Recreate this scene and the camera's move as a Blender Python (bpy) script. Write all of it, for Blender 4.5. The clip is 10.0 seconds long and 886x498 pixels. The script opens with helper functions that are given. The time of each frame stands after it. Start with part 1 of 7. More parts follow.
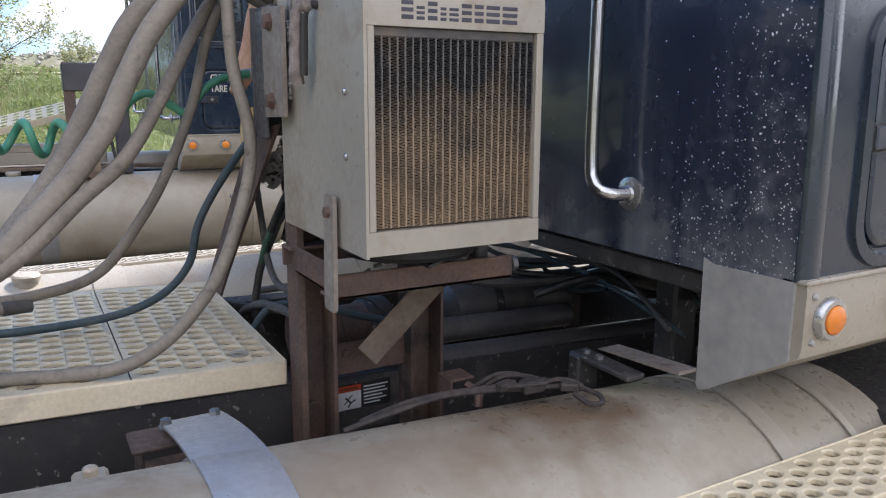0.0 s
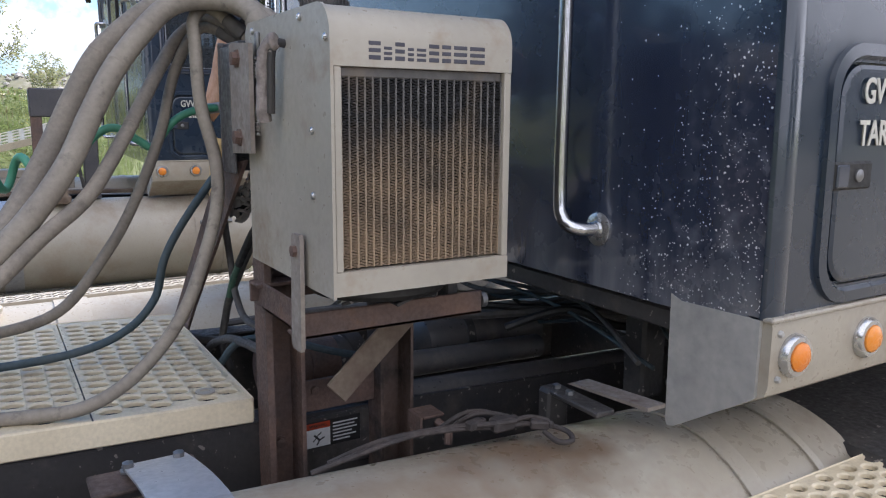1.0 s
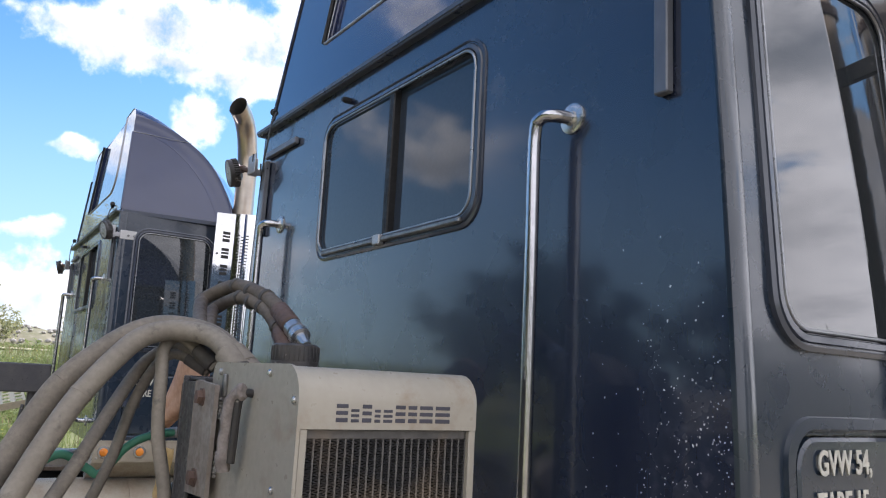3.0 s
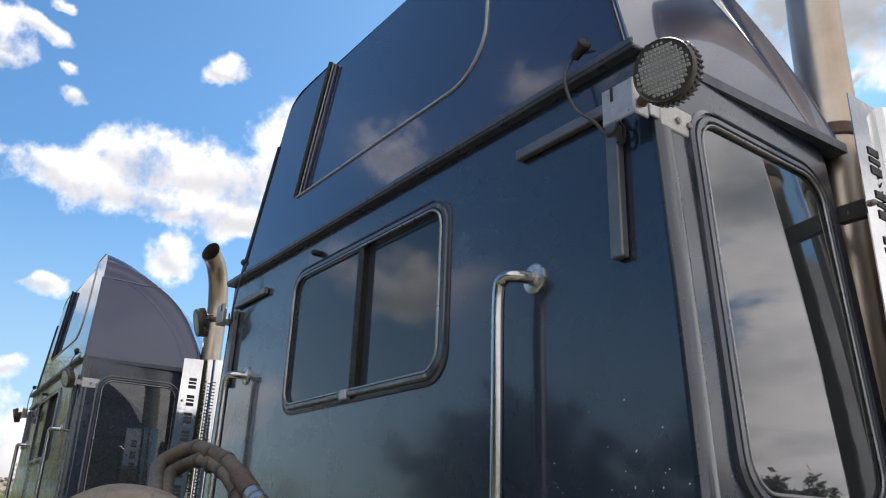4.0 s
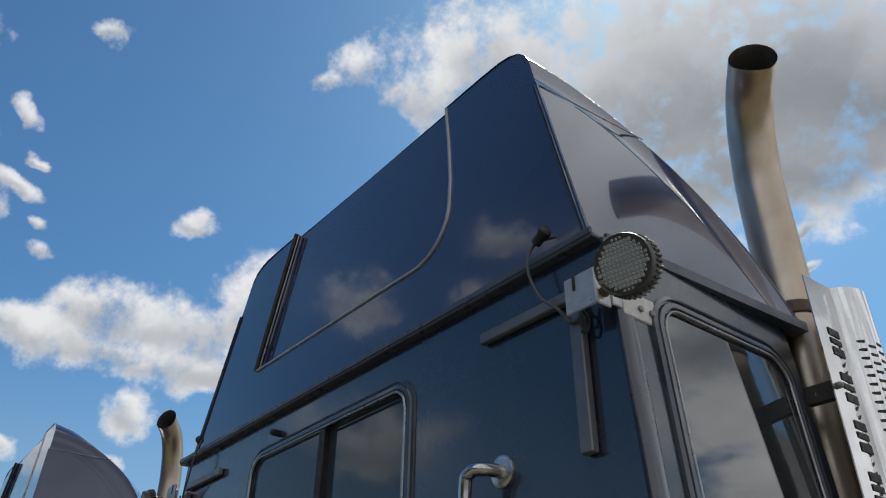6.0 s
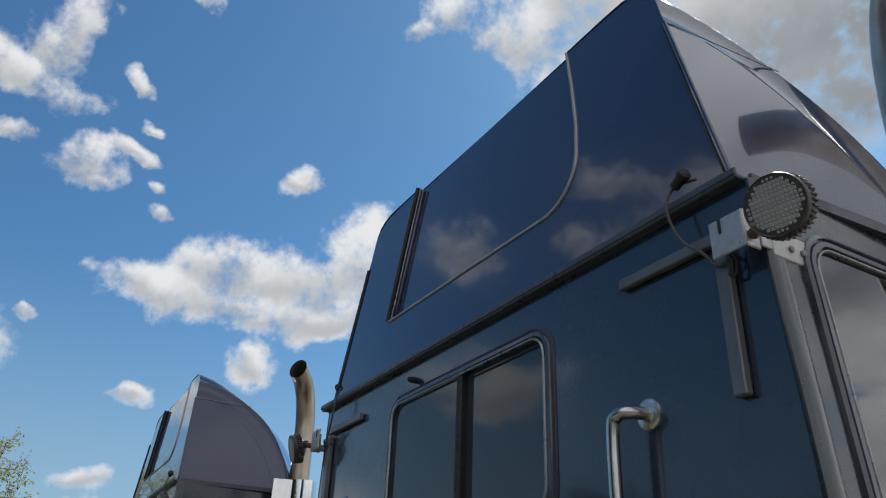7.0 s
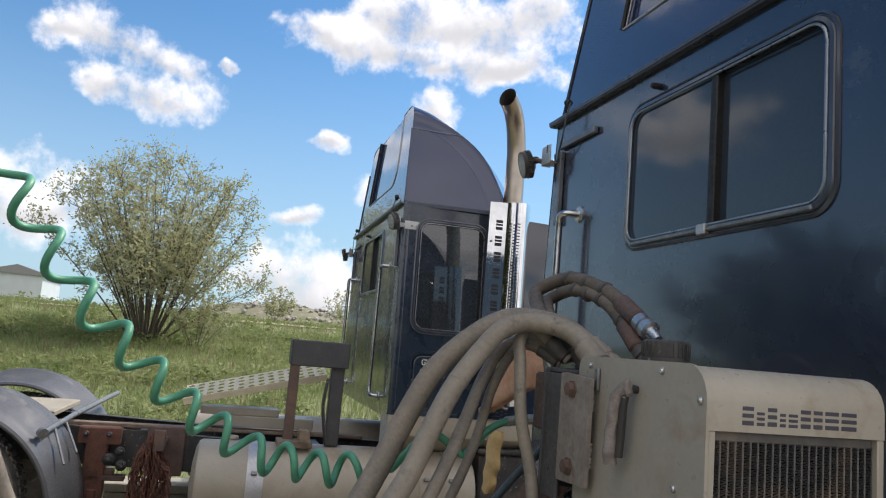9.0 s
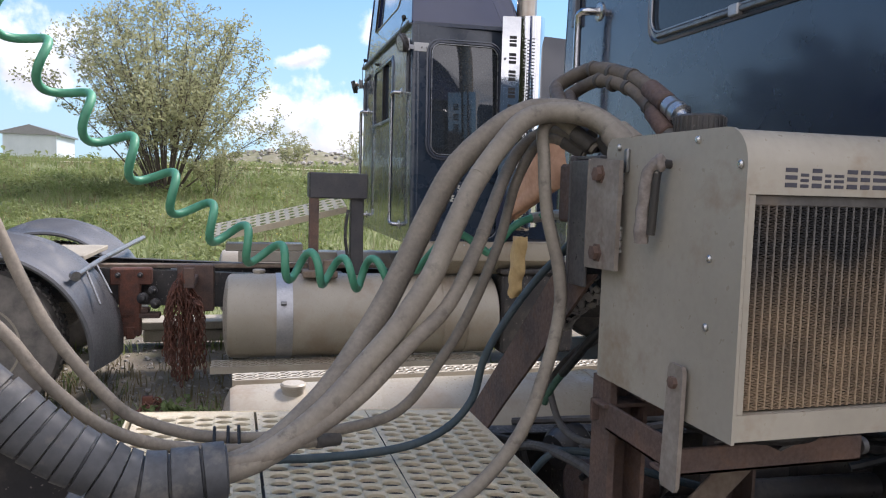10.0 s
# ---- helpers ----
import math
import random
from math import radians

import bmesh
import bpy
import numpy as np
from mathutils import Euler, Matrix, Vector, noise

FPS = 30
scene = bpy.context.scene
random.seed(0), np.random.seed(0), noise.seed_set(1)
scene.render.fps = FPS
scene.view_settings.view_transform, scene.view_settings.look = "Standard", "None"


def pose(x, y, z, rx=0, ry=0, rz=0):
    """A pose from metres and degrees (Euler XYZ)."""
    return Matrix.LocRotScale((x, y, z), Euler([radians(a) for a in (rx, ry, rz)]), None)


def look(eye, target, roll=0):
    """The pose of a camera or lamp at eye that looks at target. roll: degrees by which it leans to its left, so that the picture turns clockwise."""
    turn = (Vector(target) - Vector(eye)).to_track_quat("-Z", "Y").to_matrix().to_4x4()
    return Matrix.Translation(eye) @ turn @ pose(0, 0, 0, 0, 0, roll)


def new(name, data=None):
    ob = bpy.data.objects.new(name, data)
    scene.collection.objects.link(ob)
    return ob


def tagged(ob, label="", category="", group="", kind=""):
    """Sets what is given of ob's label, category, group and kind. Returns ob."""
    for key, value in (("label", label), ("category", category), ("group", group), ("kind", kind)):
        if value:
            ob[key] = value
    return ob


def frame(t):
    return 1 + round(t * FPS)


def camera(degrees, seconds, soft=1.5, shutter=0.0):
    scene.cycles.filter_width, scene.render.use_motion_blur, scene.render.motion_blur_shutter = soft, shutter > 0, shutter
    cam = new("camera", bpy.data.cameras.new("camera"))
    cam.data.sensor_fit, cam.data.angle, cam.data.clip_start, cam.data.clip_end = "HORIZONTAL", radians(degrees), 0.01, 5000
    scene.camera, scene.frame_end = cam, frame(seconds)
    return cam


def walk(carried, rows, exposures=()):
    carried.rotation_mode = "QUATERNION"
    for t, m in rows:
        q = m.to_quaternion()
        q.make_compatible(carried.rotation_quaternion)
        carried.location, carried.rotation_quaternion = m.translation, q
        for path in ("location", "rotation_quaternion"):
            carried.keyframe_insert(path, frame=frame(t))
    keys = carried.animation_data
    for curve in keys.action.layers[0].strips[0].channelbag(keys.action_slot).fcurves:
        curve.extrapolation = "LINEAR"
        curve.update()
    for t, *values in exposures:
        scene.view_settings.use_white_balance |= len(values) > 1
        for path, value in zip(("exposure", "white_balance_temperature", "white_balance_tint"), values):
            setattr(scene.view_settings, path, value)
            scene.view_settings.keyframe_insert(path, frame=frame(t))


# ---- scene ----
cam = camera(60.7, 10.0, soft=1.15)
PATH = [
    (0, (2.146, -1.168, 1.532), (0.439, -0.209, 1.124), 0.3),
    (0.5, (2.146, -1.159, 1.548), (0.467, -0.138, 1.179), 0.5),
    (1, (2.141, -1.154, 1.561), (0.459, -0.13, 1.21), 0.5),
    (1.5, (2.119, -1.16, 1.573), (0.435, -0.124, 1.27), 0.7),
    (2, (2.117, -1.17, 1.599), (0.42, -0.118, 1.477), 1.2),
    (2.5, (2.122, -1.184, 1.664), (0.463, -0.077, 1.812), 2.1),
    (2.7, (2.13, -1.182, 1.693), (0.48, -0.077, 1.932), 2.5),
    (3.8, (2.167, -1.177, 1.763), (0.612, -0.076, 2.372), 2.5),
    (4, (2.173, -1.179, 1.775), (0.647, -0.088, 2.469), 2.1),
    (4.5, (2.173, -1.176, 1.81), (0.696, -0.11, 2.635), 1.5),
    (5, (2.18, -1.177, 1.829), (0.794, -0.088, 2.774), 0.3),
    (5.2, (2.183, -1.176, 1.831), (0.822, -0.1, 2.825), 0.3),
    (6.3, (2.181, -1.18, 1.872), (0.84, -0.145, 2.935), 0.5),
    (6.5, (2.178, -1.195, 1.869), (0.778, -0.215, 2.908), 1.8),
    (7, (2.162, -1.27, 1.855), (0.616, -0.403, 2.78), 2.4),
    (7.5, (2.128, -1.327, 1.846), (0.42, -0.629, 2.618), 4.3),
    (8, (2.085, -1.377, 1.82), (0.256, -0.803, 2.392), 5.6),
    (8.5, (2.048, -1.432, 1.781), (0.185, -0.904, 2.28), 6.1),
    (9, (2.035, -1.43, 1.731), (0.132, -0.874, 1.991), 4.8),
    (9.5, (2.028, -1.426, 1.685), (0.112, -0.856, 1.723), 3.9),
    (10, (1.957, -1.409, 1.637), (0.039, -0.868, 1.47), 1.6),
]
EXPOSURES = [(0.0, 1.12, 6200, 18), (1.5, 1.13, 6100, 18), (2.5, 1.06, 6200, 18), (4.0, 0.58, 6850, 14), (5.0, 0.22, 6850, 13), (6.5, -0.15, 6550, 9), (7.5, 0.03, 6650, 10), (8.5, 0.32, 6750, 12), (9.3, 0.58, 6700, 16), (10.0, 0.77, 6450, 19)]
walk(cam, [(t, look(eye, target, roll)) for t, eye, target, roll in PATH], EXPOSURES)

# ---- light ----
SUN = Vector((-0.30, 0.60, 0.78)).normalized()
sun = new("sun", bpy.data.lights.new("sun", "SUN"))
sun.data.energy, sun.data.angle, sun.data.color = 4.6, radians(14), (1.0, 0.96, 0.9)
sun.matrix_world = look(SUN * 60, (0, 0, 0))

world = bpy.data.worlds.new("sky")
scene.world = world
world.use_nodes = True
wt = world.node_tree
wt.nodes.clear()


def put_in(tree, socket, value):
    if isinstance(value, bpy.types.NodeSocket):
        tree.links.new(value, socket)
    else:
        socket.default_value = value


def wmath(op, a, b=0.0, clamp=False):
    n = wt.nodes.new("ShaderNodeMath")
    n.operation, n.use_clamp = op, clamp
    put_in(wt, n.inputs[0], a)
    put_in(wt, n.inputs[1], b)
    return n.outputs[0]


def wrange(v, a, b, c=0.0, d=1.0):
    n = wt.nodes.new("ShaderNodeMapRange")
    n.interpolation_type = "SMOOTHSTEP"
    for k, x in enumerate((v, a, b, c, d)):
        put_in(wt, n.inputs[k], x)
    return n.outputs[0]


def wnoise(vec, scale, detail=7.0, rough=0.55):
    n = wt.nodes.new("ShaderNodeTexNoise")
    put_in(wt, n.inputs["Vector"], vec)
    n.inputs["Scale"].default_value, n.inputs["Detail"].default_value, n.inputs["Roughness"].default_value = scale, detail, rough
    return n.outputs["Fac"]


def wvec(op, a, b):
    n = wt.nodes.new("ShaderNodeVectorMath")
    n.operation = op
    put_in(wt, n.inputs[0], a)
    put_in(wt, n.inputs[1], b)
    return n


# cumulus clouds: direction, half width, half height (radians) of each heap
CLOUDS = [
    ((-0.758, -0.386, 0.526), 0.074, 0.050), ((-0.665, -0.522, 0.534), 0.045, 0.030), ((-0.615, -0.505, 0.605), 0.07, 0.03), ((-0.50, -0.645, 0.578), 0.13, 0.06), ((-0.80, -0.52, 0.30), 0.12, 0.05),
    ((-0.40, 0.62, 0.70), 0.25, 0.16), ((-0.28, 0.70, 0.66), 0.2, 0.14), ((-0.95, -0.28, 0.14), 0.16, 0.05),
    ((-0.922, 0.11, 0.371), 0.075, 0.027), ((-0.896, 0.189, 0.402), 0.084, 0.044), ((-0.869, 0.271, 0.415), 0.087, 0.063),
    ((-0.831, 0.336, 0.443), 0.054, 0.062), ((-0.903, 0.225, 0.365), 0.139, 0.025), ((-0.874, 0.316, 0.369), 0.058, 0.025),
    ((-0.921, 0.244, 0.304), 0.038, 0.032), ((-0.959, 0.124, 0.254), 0.024, 0.014), ((-0.985, 0.085, 0.149), 0.034, 0.017),
    ((-0.934, -0.140, 0.332), 0.066, 0.040), ((-0.928, -0.195, 0.318), 0.040, 0.018), ((-0.942, -0.085, 0.325), 0.040, 0.028),
    ((-0.955, -0.085, 0.279), 0.066, 0.034), ((-0.950, -0.150, 0.272), 0.042, 0.020), ((-0.821, 0.238, 0.519), 0.022, 0.014),
    ((-0.866, -0, 0.5), 0.037, 0.026), ((-0.856, 0.041, 0.516), 0.027, 0.013), ((-0.878, 0.019, 0.478), 0.017, 0.012),
    ((-0.884, 0.084, 0.46), 0.015, 0.015), ((-0.857, -0.072, 0.51), 0.027, 0.013), ((-0.87, 0.071, 0.488), 0.012, 0.008),
    ((-0.945, -0.02, 0.326), 0.013, 0.008), ((-0.94, 0.232, 0.252), 0.029, 0.01), ((-0.993, 0.081, 0.086), 0.09, 0.04),
    ((-0.987, 0.147, 0.061), 0.113, 0.042), ((-0.967, -0.22, 0.131), 0.039, 0.044), ((-0.961, 0.199, 0.191), 0.044, 0.022),
    ((-0.784, -0.04, 0.619), 0.025, 0.06), ((-0.869, 0.008, 0.494), 0.034, 0.029), ((-0.812, 0.024, 0.583), 0.015, 0.012),
    ((-0.834, 0.05, 0.549), 0.012, 0.008), ((-0.884, 0.083, 0.461), 0.016, 0.013), ((-0.733, 0.072, 0.676), 0.018, 0.011),
    ((-0.649, 0.325, 0.688), 0.036, 0.014), ((-0.615, 0.353, 0.705), 0.043, 0.031), ((-0.59, 0.423, 0.688), 0.064, 0.052),
    ((-0.507, 0.476, 0.719), 0.137, 0.073), ((-0.427, 0.604, 0.673), 0.188, 0.13), ((-0.367, 0.718, 0.591), 0.134, 0.108),
    ((-0.322, 0.661, 0.678), 0.221, 0.123), ((-0.316, 0.809, 0.495), 0.022, 0.01), ((-0.337, 0.823, 0.458), 0.017, 0.008),
    ((-0.27, 0.79, 0.55), 0.10, 0.07), ((-0.20, 0.76, 0.61), 0.13, 0.10), ((-0.311, 0.752, 0.581), 0.12, 0.08), ((-0.255, 0.715, 0.65), 0.14, 0.12), ((0.12, 0.72, 0.68), 0.32, 0.24), ((0.35, 0.55, 0.75), 0.32, 0.24), ((0.30, 0.80, 0.50), 0.25, 0.16), ((-0.845, -0.164, 0.508), 0.055, 0.028), ((-0.823, -0.10, 0.56), 0.06, 0.026), ((-0.833, -0.045, 0.552), 0.040, 0.026), ((-0.80, -0.07, 0.598), 0.035, 0.04),
]
tc = wt.nodes.new("ShaderNodeTexCoord")
ray = tc.outputs["Generated"]
warp = wt.nodes.new("ShaderNodeTexNoise")
put_in(wt, warp.inputs["Vector"], ray)
warp.inputs["Scale"].default_value, warp.inputs["Detail"].default_value = 9.0, 6.0
shift = wvec("SCALE", wvec("SUBTRACT", warp.outputs["Color"], (0.5, 0.5, 0.5)).outputs[0], (0, 0, 0))
shift.inputs["Scale"].default_value = 0.10
bent = wvec("ADD", ray, shift.outputs[0]).outputs[0]


def heaps():
    """How deep a direction lies in the joined heaps (1 in the middle, 0 at the rim), and how high in them (-1 to 1)."""
    total = lift = None
    for c, wide, high in CLOUDS:
        d = Vector(c).normalized()
        side = d.cross(Vector((0, 0, 1))).normalized()
        up = side.cross(d).normalized()
        off = wvec("SUBTRACT", bent, tuple(d)).outputs[0]
        a = wvec("DOT_PRODUCT", off, tuple(side / wide)).outputs["Value"]
        b = wvec("DOT_PRODUCT", off, tuple(up / high)).outputs["Value"]
        r = wmath("MINIMUM", wmath("ADD", wmath("MULTIPLY", a, a), wmath("MULTIPLY", b, b)), 12.0)
        w = wmath("POWER", 0.03, r)
        total = w if total is None else wmath("ADD", total, w)
        lift = wmath("MULTIPLY", w, b) if lift is None else wmath("ADD", lift, wmath("MULTIPLY", w, b))
    facing = wrange(wvec("DOT_PRODUCT", ray, (-0.8, 0.45, 0.4)).outputs["Value"], -0.3, -0.1, 9.0, 0.0)
    depth = wmath("DIVIDE", wmath("LOGARITHM", wmath("ADD", total, 1e-12), math.e), 3.5)
    return wmath("SUBTRACT", wmath("ADD", 1.0, depth), facing), wmath("DIVIDE", lift, wmath("ADD", total, 1e-9))


sep = wt.nodes.new("ShaderNodeSeparateXYZ")
wt.links.new(ray, sep.inputs[0])
zed = sep.outputs["Z"]
comb = wt.nodes.new("ShaderNodeCombineXYZ")
zz = wmath("ADD", wmath("MAXIMUM", zed, 0.0), 0.22)
put_in(wt, comb.inputs[0], wmath("DIVIDE", sep.outputs["X"], zz))
put_in(wt, comb.inputs[1], wmath("DIVIDE", sep.outputs["Y"], zz))
wide_noise = wnoise(comb.outputs[0], 1.1, 8.0, 0.58)
# the unseen half of the sky towards +x is mostly covered
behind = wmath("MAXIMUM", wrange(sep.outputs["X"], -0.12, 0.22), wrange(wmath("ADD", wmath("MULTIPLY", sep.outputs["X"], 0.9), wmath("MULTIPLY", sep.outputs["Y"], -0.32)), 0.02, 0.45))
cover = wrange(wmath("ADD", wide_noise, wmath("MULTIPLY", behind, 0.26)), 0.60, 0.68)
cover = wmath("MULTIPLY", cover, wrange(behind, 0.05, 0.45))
edge = wmath("ADD", wmath("ADD", wmath("MULTIPLY", wnoise(ray, 12.0, 4.0, 0.5), 0.42), wmath("MULTIPLY", wnoise(ray, 30.0, 6.0, 0.58), 0.42)), wmath("MULTIPLY", wnoise(ray, 85.0, 4.0, 0.6), 0.16))
body, lift = heaps()
mask = wrange(wmath("ADD", body, wmath("MULTIPLY", wmath("SUBTRACT", edge, 0.5), 6.4)), -0.25, 1.3)
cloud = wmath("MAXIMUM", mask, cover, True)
# light from above: white tops, grey undersides, with billows between
low = wnoise(bent, 13.0, 6.0, 0.58)
under = wrange(wmath("ADD", lift, wmath("MULTIPLY", wmath("SUBTRACT", low, 0.5), 1.1)), 0.45, -0.45)
gray = wrange(wnoise(comb.outputs[0], 2.6, 6.0, 0.6), 0.38, 0.66)
# clouds greyed overhead and towards unseen +x, to dim what the roof flanks mirror
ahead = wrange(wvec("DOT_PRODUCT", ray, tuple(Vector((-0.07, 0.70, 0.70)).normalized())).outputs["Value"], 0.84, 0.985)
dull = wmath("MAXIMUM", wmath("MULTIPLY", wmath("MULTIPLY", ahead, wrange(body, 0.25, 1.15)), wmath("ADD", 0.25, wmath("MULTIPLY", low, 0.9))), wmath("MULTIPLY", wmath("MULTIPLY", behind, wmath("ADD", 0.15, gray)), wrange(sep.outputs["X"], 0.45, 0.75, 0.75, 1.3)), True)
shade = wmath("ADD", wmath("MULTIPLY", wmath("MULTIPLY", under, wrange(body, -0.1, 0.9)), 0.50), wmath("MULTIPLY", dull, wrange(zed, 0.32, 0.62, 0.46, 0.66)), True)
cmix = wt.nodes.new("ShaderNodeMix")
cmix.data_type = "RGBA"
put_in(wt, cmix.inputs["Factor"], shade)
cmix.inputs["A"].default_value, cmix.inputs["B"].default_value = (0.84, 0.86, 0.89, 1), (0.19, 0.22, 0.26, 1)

sky = wt.nodes.new("ShaderNodeTexSky")
sky.sky_type, sky.sun_disc = "NISHITA", False
sky.sun_elevation, sky.sun_rotation = math.asin(SUN.z), math.atan2(SUN.x, SUN.y)
sky.air_density, sky.dust_density, sky.ozone_density = 1.0, 0.6, 1.6
bg_sky = wt.nodes.new("ShaderNodeBackground")
tint = wt.nodes.new("ShaderNodeMix")
tint.data_type, tint.blend_type = "RGBA", "MULTIPLY"
tint.inputs["Factor"].default_value = 1.0
wt.links.new(sky.outputs[0], tint.inputs["A"])
tint.inputs["B"].default_value = (0.74, 1.29, 1.60, 1)
hazy = wt.nodes.new("ShaderNodeMix")
hazy.data_type = "RGBA"
put_in(wt, hazy.inputs["Factor"], wrange(zed, 0.42, -0.02, 0.0, 0.75))
wt.links.new(tint.outputs["Result"], hazy.inputs["A"])
hazy.inputs["B"].default_value = (5.5, 7.5, 9.0, 1)
wt.links.new(hazy.outputs["Result"], bg_sky.inputs["Color"])
bg_sky.inputs["Strength"].default_value = 0.069
bg_cloud = wt.nodes.new("ShaderNodeBackground")
wt.links.new(cmix.outputs["Result"], bg_cloud.inputs["Color"])
# unseen cover made brighter than the other clouds, added as fill light
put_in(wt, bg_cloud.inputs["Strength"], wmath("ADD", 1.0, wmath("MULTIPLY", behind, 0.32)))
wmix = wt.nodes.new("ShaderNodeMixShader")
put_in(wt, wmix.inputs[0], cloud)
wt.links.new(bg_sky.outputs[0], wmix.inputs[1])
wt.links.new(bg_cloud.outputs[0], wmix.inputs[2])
wout = wt.nodes.new("ShaderNodeOutputWorld")
wt.links.new(wmix.outputs[0], wout.inputs[0])


# ---- materials ----
def surface(name, base, other=None, rough=0.5, metal=0.0, scale=6.0, fine=70.0, bump=0.15, dust=None, dust_amount=0.0, dust_scale=3.0,
            coat=0.0, fleck=None, fleck_level=0.66, fleck_scale=40.0, rough_spread=0.15, spec=0.5, streaks=False, speckle=0.35, coat_rough=0.04):
    """Colour between base and other by a broad and a fine noise, dust in patches, flecks of a third colour, fine relief."""
    m = bpy.data.materials.new(name)
    m.use_nodes = True
    t = m.node_tree
    b = t.nodes["Principled BSDF"]
    geo = t.nodes.new("ShaderNodeNewGeometry")
    where = geo.outputs["Position"]

    def nz(sc, detail=5.0, ro=0.55, vec=None):
        n = t.nodes.new("ShaderNodeTexNoise")
        t.links.new(vec or where, n.inputs["Vector"])
        n.inputs["Scale"].default_value, n.inputs["Detail"].default_value, n.inputs["Roughness"].default_value = sc, detail, ro
        return n.outputs["Fac"]

    def rng(v, a, c, lo=0.0, hi=1.0):
        n = t.nodes.new("ShaderNodeMapRange")
        for k, x in enumerate((v, a, c, lo, hi)):
            put_in(t, n.inputs[k], x)
        return n.outputs[0]

    def mix(f, x, y, how="MIX"):
        n = t.nodes.new("ShaderNodeMix")
        n.data_type, n.blend_type = "RGBA", how
        put_in(t, n.inputs["Factor"], f)
        put_in(t, n.inputs["A"], x)
        put_in(t, n.inputs["B"], y)
        return n.outputs["Result"]

    def rgba(c):
        return (*c, 1.0)

    other = other or tuple(0.75 * x for x in base)
    broad, grain = nz(scale), nz(fine, 4.0)
    if streaks:
        st = t.nodes.new("ShaderNodeVectorMath")
        st.operation = "MULTIPLY"
        t.links.new(where, st.inputs[0])
        st.inputs[1].default_value = (14.0, 14.0, 1.2)
        broad = nz(1.0, 6.0, 0.6, st.outputs[0])
    col = mix(rng(broad, 0.35, 0.68), rgba(base), rgba(other))
    col = mix(rng(grain, 0.30, 0.75, 0.0, speckle), col, rgba(tuple(0.6 * x for x in other)))
    rough_out = rng(grain, 0.3, 0.7, max(0.02, rough - rough_spread), min(1.0, rough + rough_spread))
    if dust:
        d = rng(nz(dust_scale, 7.0, 0.65), 0.62 - 0.5 * dust_amount, 0.85 - 0.4 * dust_amount)
        col = mix(d, col, rgba(dust))
        both = t.nodes.new("ShaderNodeMath")
        both.operation, both.use_clamp = "ADD", True
        put_in(t, both.inputs[0], rough_out)
        t.links.new(rng(d, 0.0, 1.0, 0.0, 0.45), both.inputs[1])
        rough_out = both.outputs[0]
    if fleck:
        f = rng(nz(fleck_scale, 3.0, 0.5), fleck_level, fleck_level + 0.03)
        col = mix(f, col, rgba(fleck))
    put_in(t, b.inputs["Base Color"], col)
    put_in(t, b.inputs["Roughness"], rough_out)
    b.inputs["Metallic"].default_value = metal
    b.inputs["Coat Weight"].default_value = coat
    b.inputs["Coat Roughness"].default_value = coat_rough
    b.inputs["Specular IOR Level"].default_value = spec
    if bump:
        bp = t.nodes.new("ShaderNodeBump")
        bp.inputs["Strength"].default_value, bp.inputs["Distance"].default_value = bump, 0.004
        t.links.new(grain, bp.inputs["Height"])
        t.links.new(bp.outputs[0], b.inputs["Normal"])
    return m


NAVY = surface("navy_paint", (0.010, 0.0135, 0.028), (0.013, 0.017, 0.034), rough=0.09, rough_spread=0.03, scale=2.0, fine=7.0, bump=0.010, coat=1.0,
               dust=(0.10, 0.10, 0.11), dust_amount=-0.03, dust_scale=2.2)
# Lighter than NAVY: the sky's mirrored blue is put into its base
ROOF_NAVY = surface("navy_roof_sky_lift", (0.026, 0.036, 0.090), (0.031, 0.042, 0.104), rough=0.16, rough_spread=0.03, scale=1.5, fine=6.0, bump=0.001, coat=1.0, coat_rough=0.02, spec=0.28)
# Dusty black, base lifted in place of light missing under the sleeper
LIFTED_GRIME = surface("oily_dust_light_lift", (0.052, 0.052, 0.057), (0.088, 0.080, 0.074), rough=0.4, scale=9.0, fine=50.0, bump=0.2, dust=(0.17, 0.145, 0.12), dust_amount=0.18, dust_scale=8.0)
BLACK = surface("black_frame_paint", (0.030, 0.030, 0.034), (0.052, 0.048, 0.045), rough=0.45, fleck=(0.22, 0.20, 0.18), fleck_level=0.66, fleck_scale=48.0, dust=(0.12, 0.105, 0.09), dust_amount=0.17, dust_scale=7.0, bump=0.3)
RUBBER = surface("black_rubber", (0.012, 0.012, 0.013), (0.022, 0.021, 0.02), rough=0.6, bump=0.1)
SAND = surface("sand_paint", (0.39, 0.351, 0.283), (0.32, 0.287, 0.23), rough=0.36, scale=2.2, dust=(0.25, 0.19, 0.135), dust_amount=0.24, dust_scale=2.4, bump=0.04, speckle=0.2)
STEEL = surface("bare_steel", (0.52, 0.52, 0.53), (0.42, 0.42, 0.44), rough=0.42, metal=0.55, scale=8.0, bump=0.06, dust=(0.33, 0.32, 0.31), dust_amount=0.12, dust_scale=9.0)
GALV = surface("dull_zinc", (0.50, 0.49, 0.46), (0.36, 0.355, 0.34), rough=0.5, metal=0.35, scale=14.0, fine=45.0, bump=0.05)
CHROME = surface("polished_steel", (0.60, 0.60, 0.61), (0.48, 0.48, 0.50), rough=0.2, metal=1.0, rough_spread=0.05, scale=5.0, fine=12.0, bump=0.01)
RUST = surface("rusty_steel", (0.165, 0.10, 0.075), (0.09, 0.065, 0.058), rough=0.75, scale=9.0, fine=110.0, bump=0.4, dust=(0.20, 0.12, 0.08), dust_amount=0.12, dust_scale=12.0)
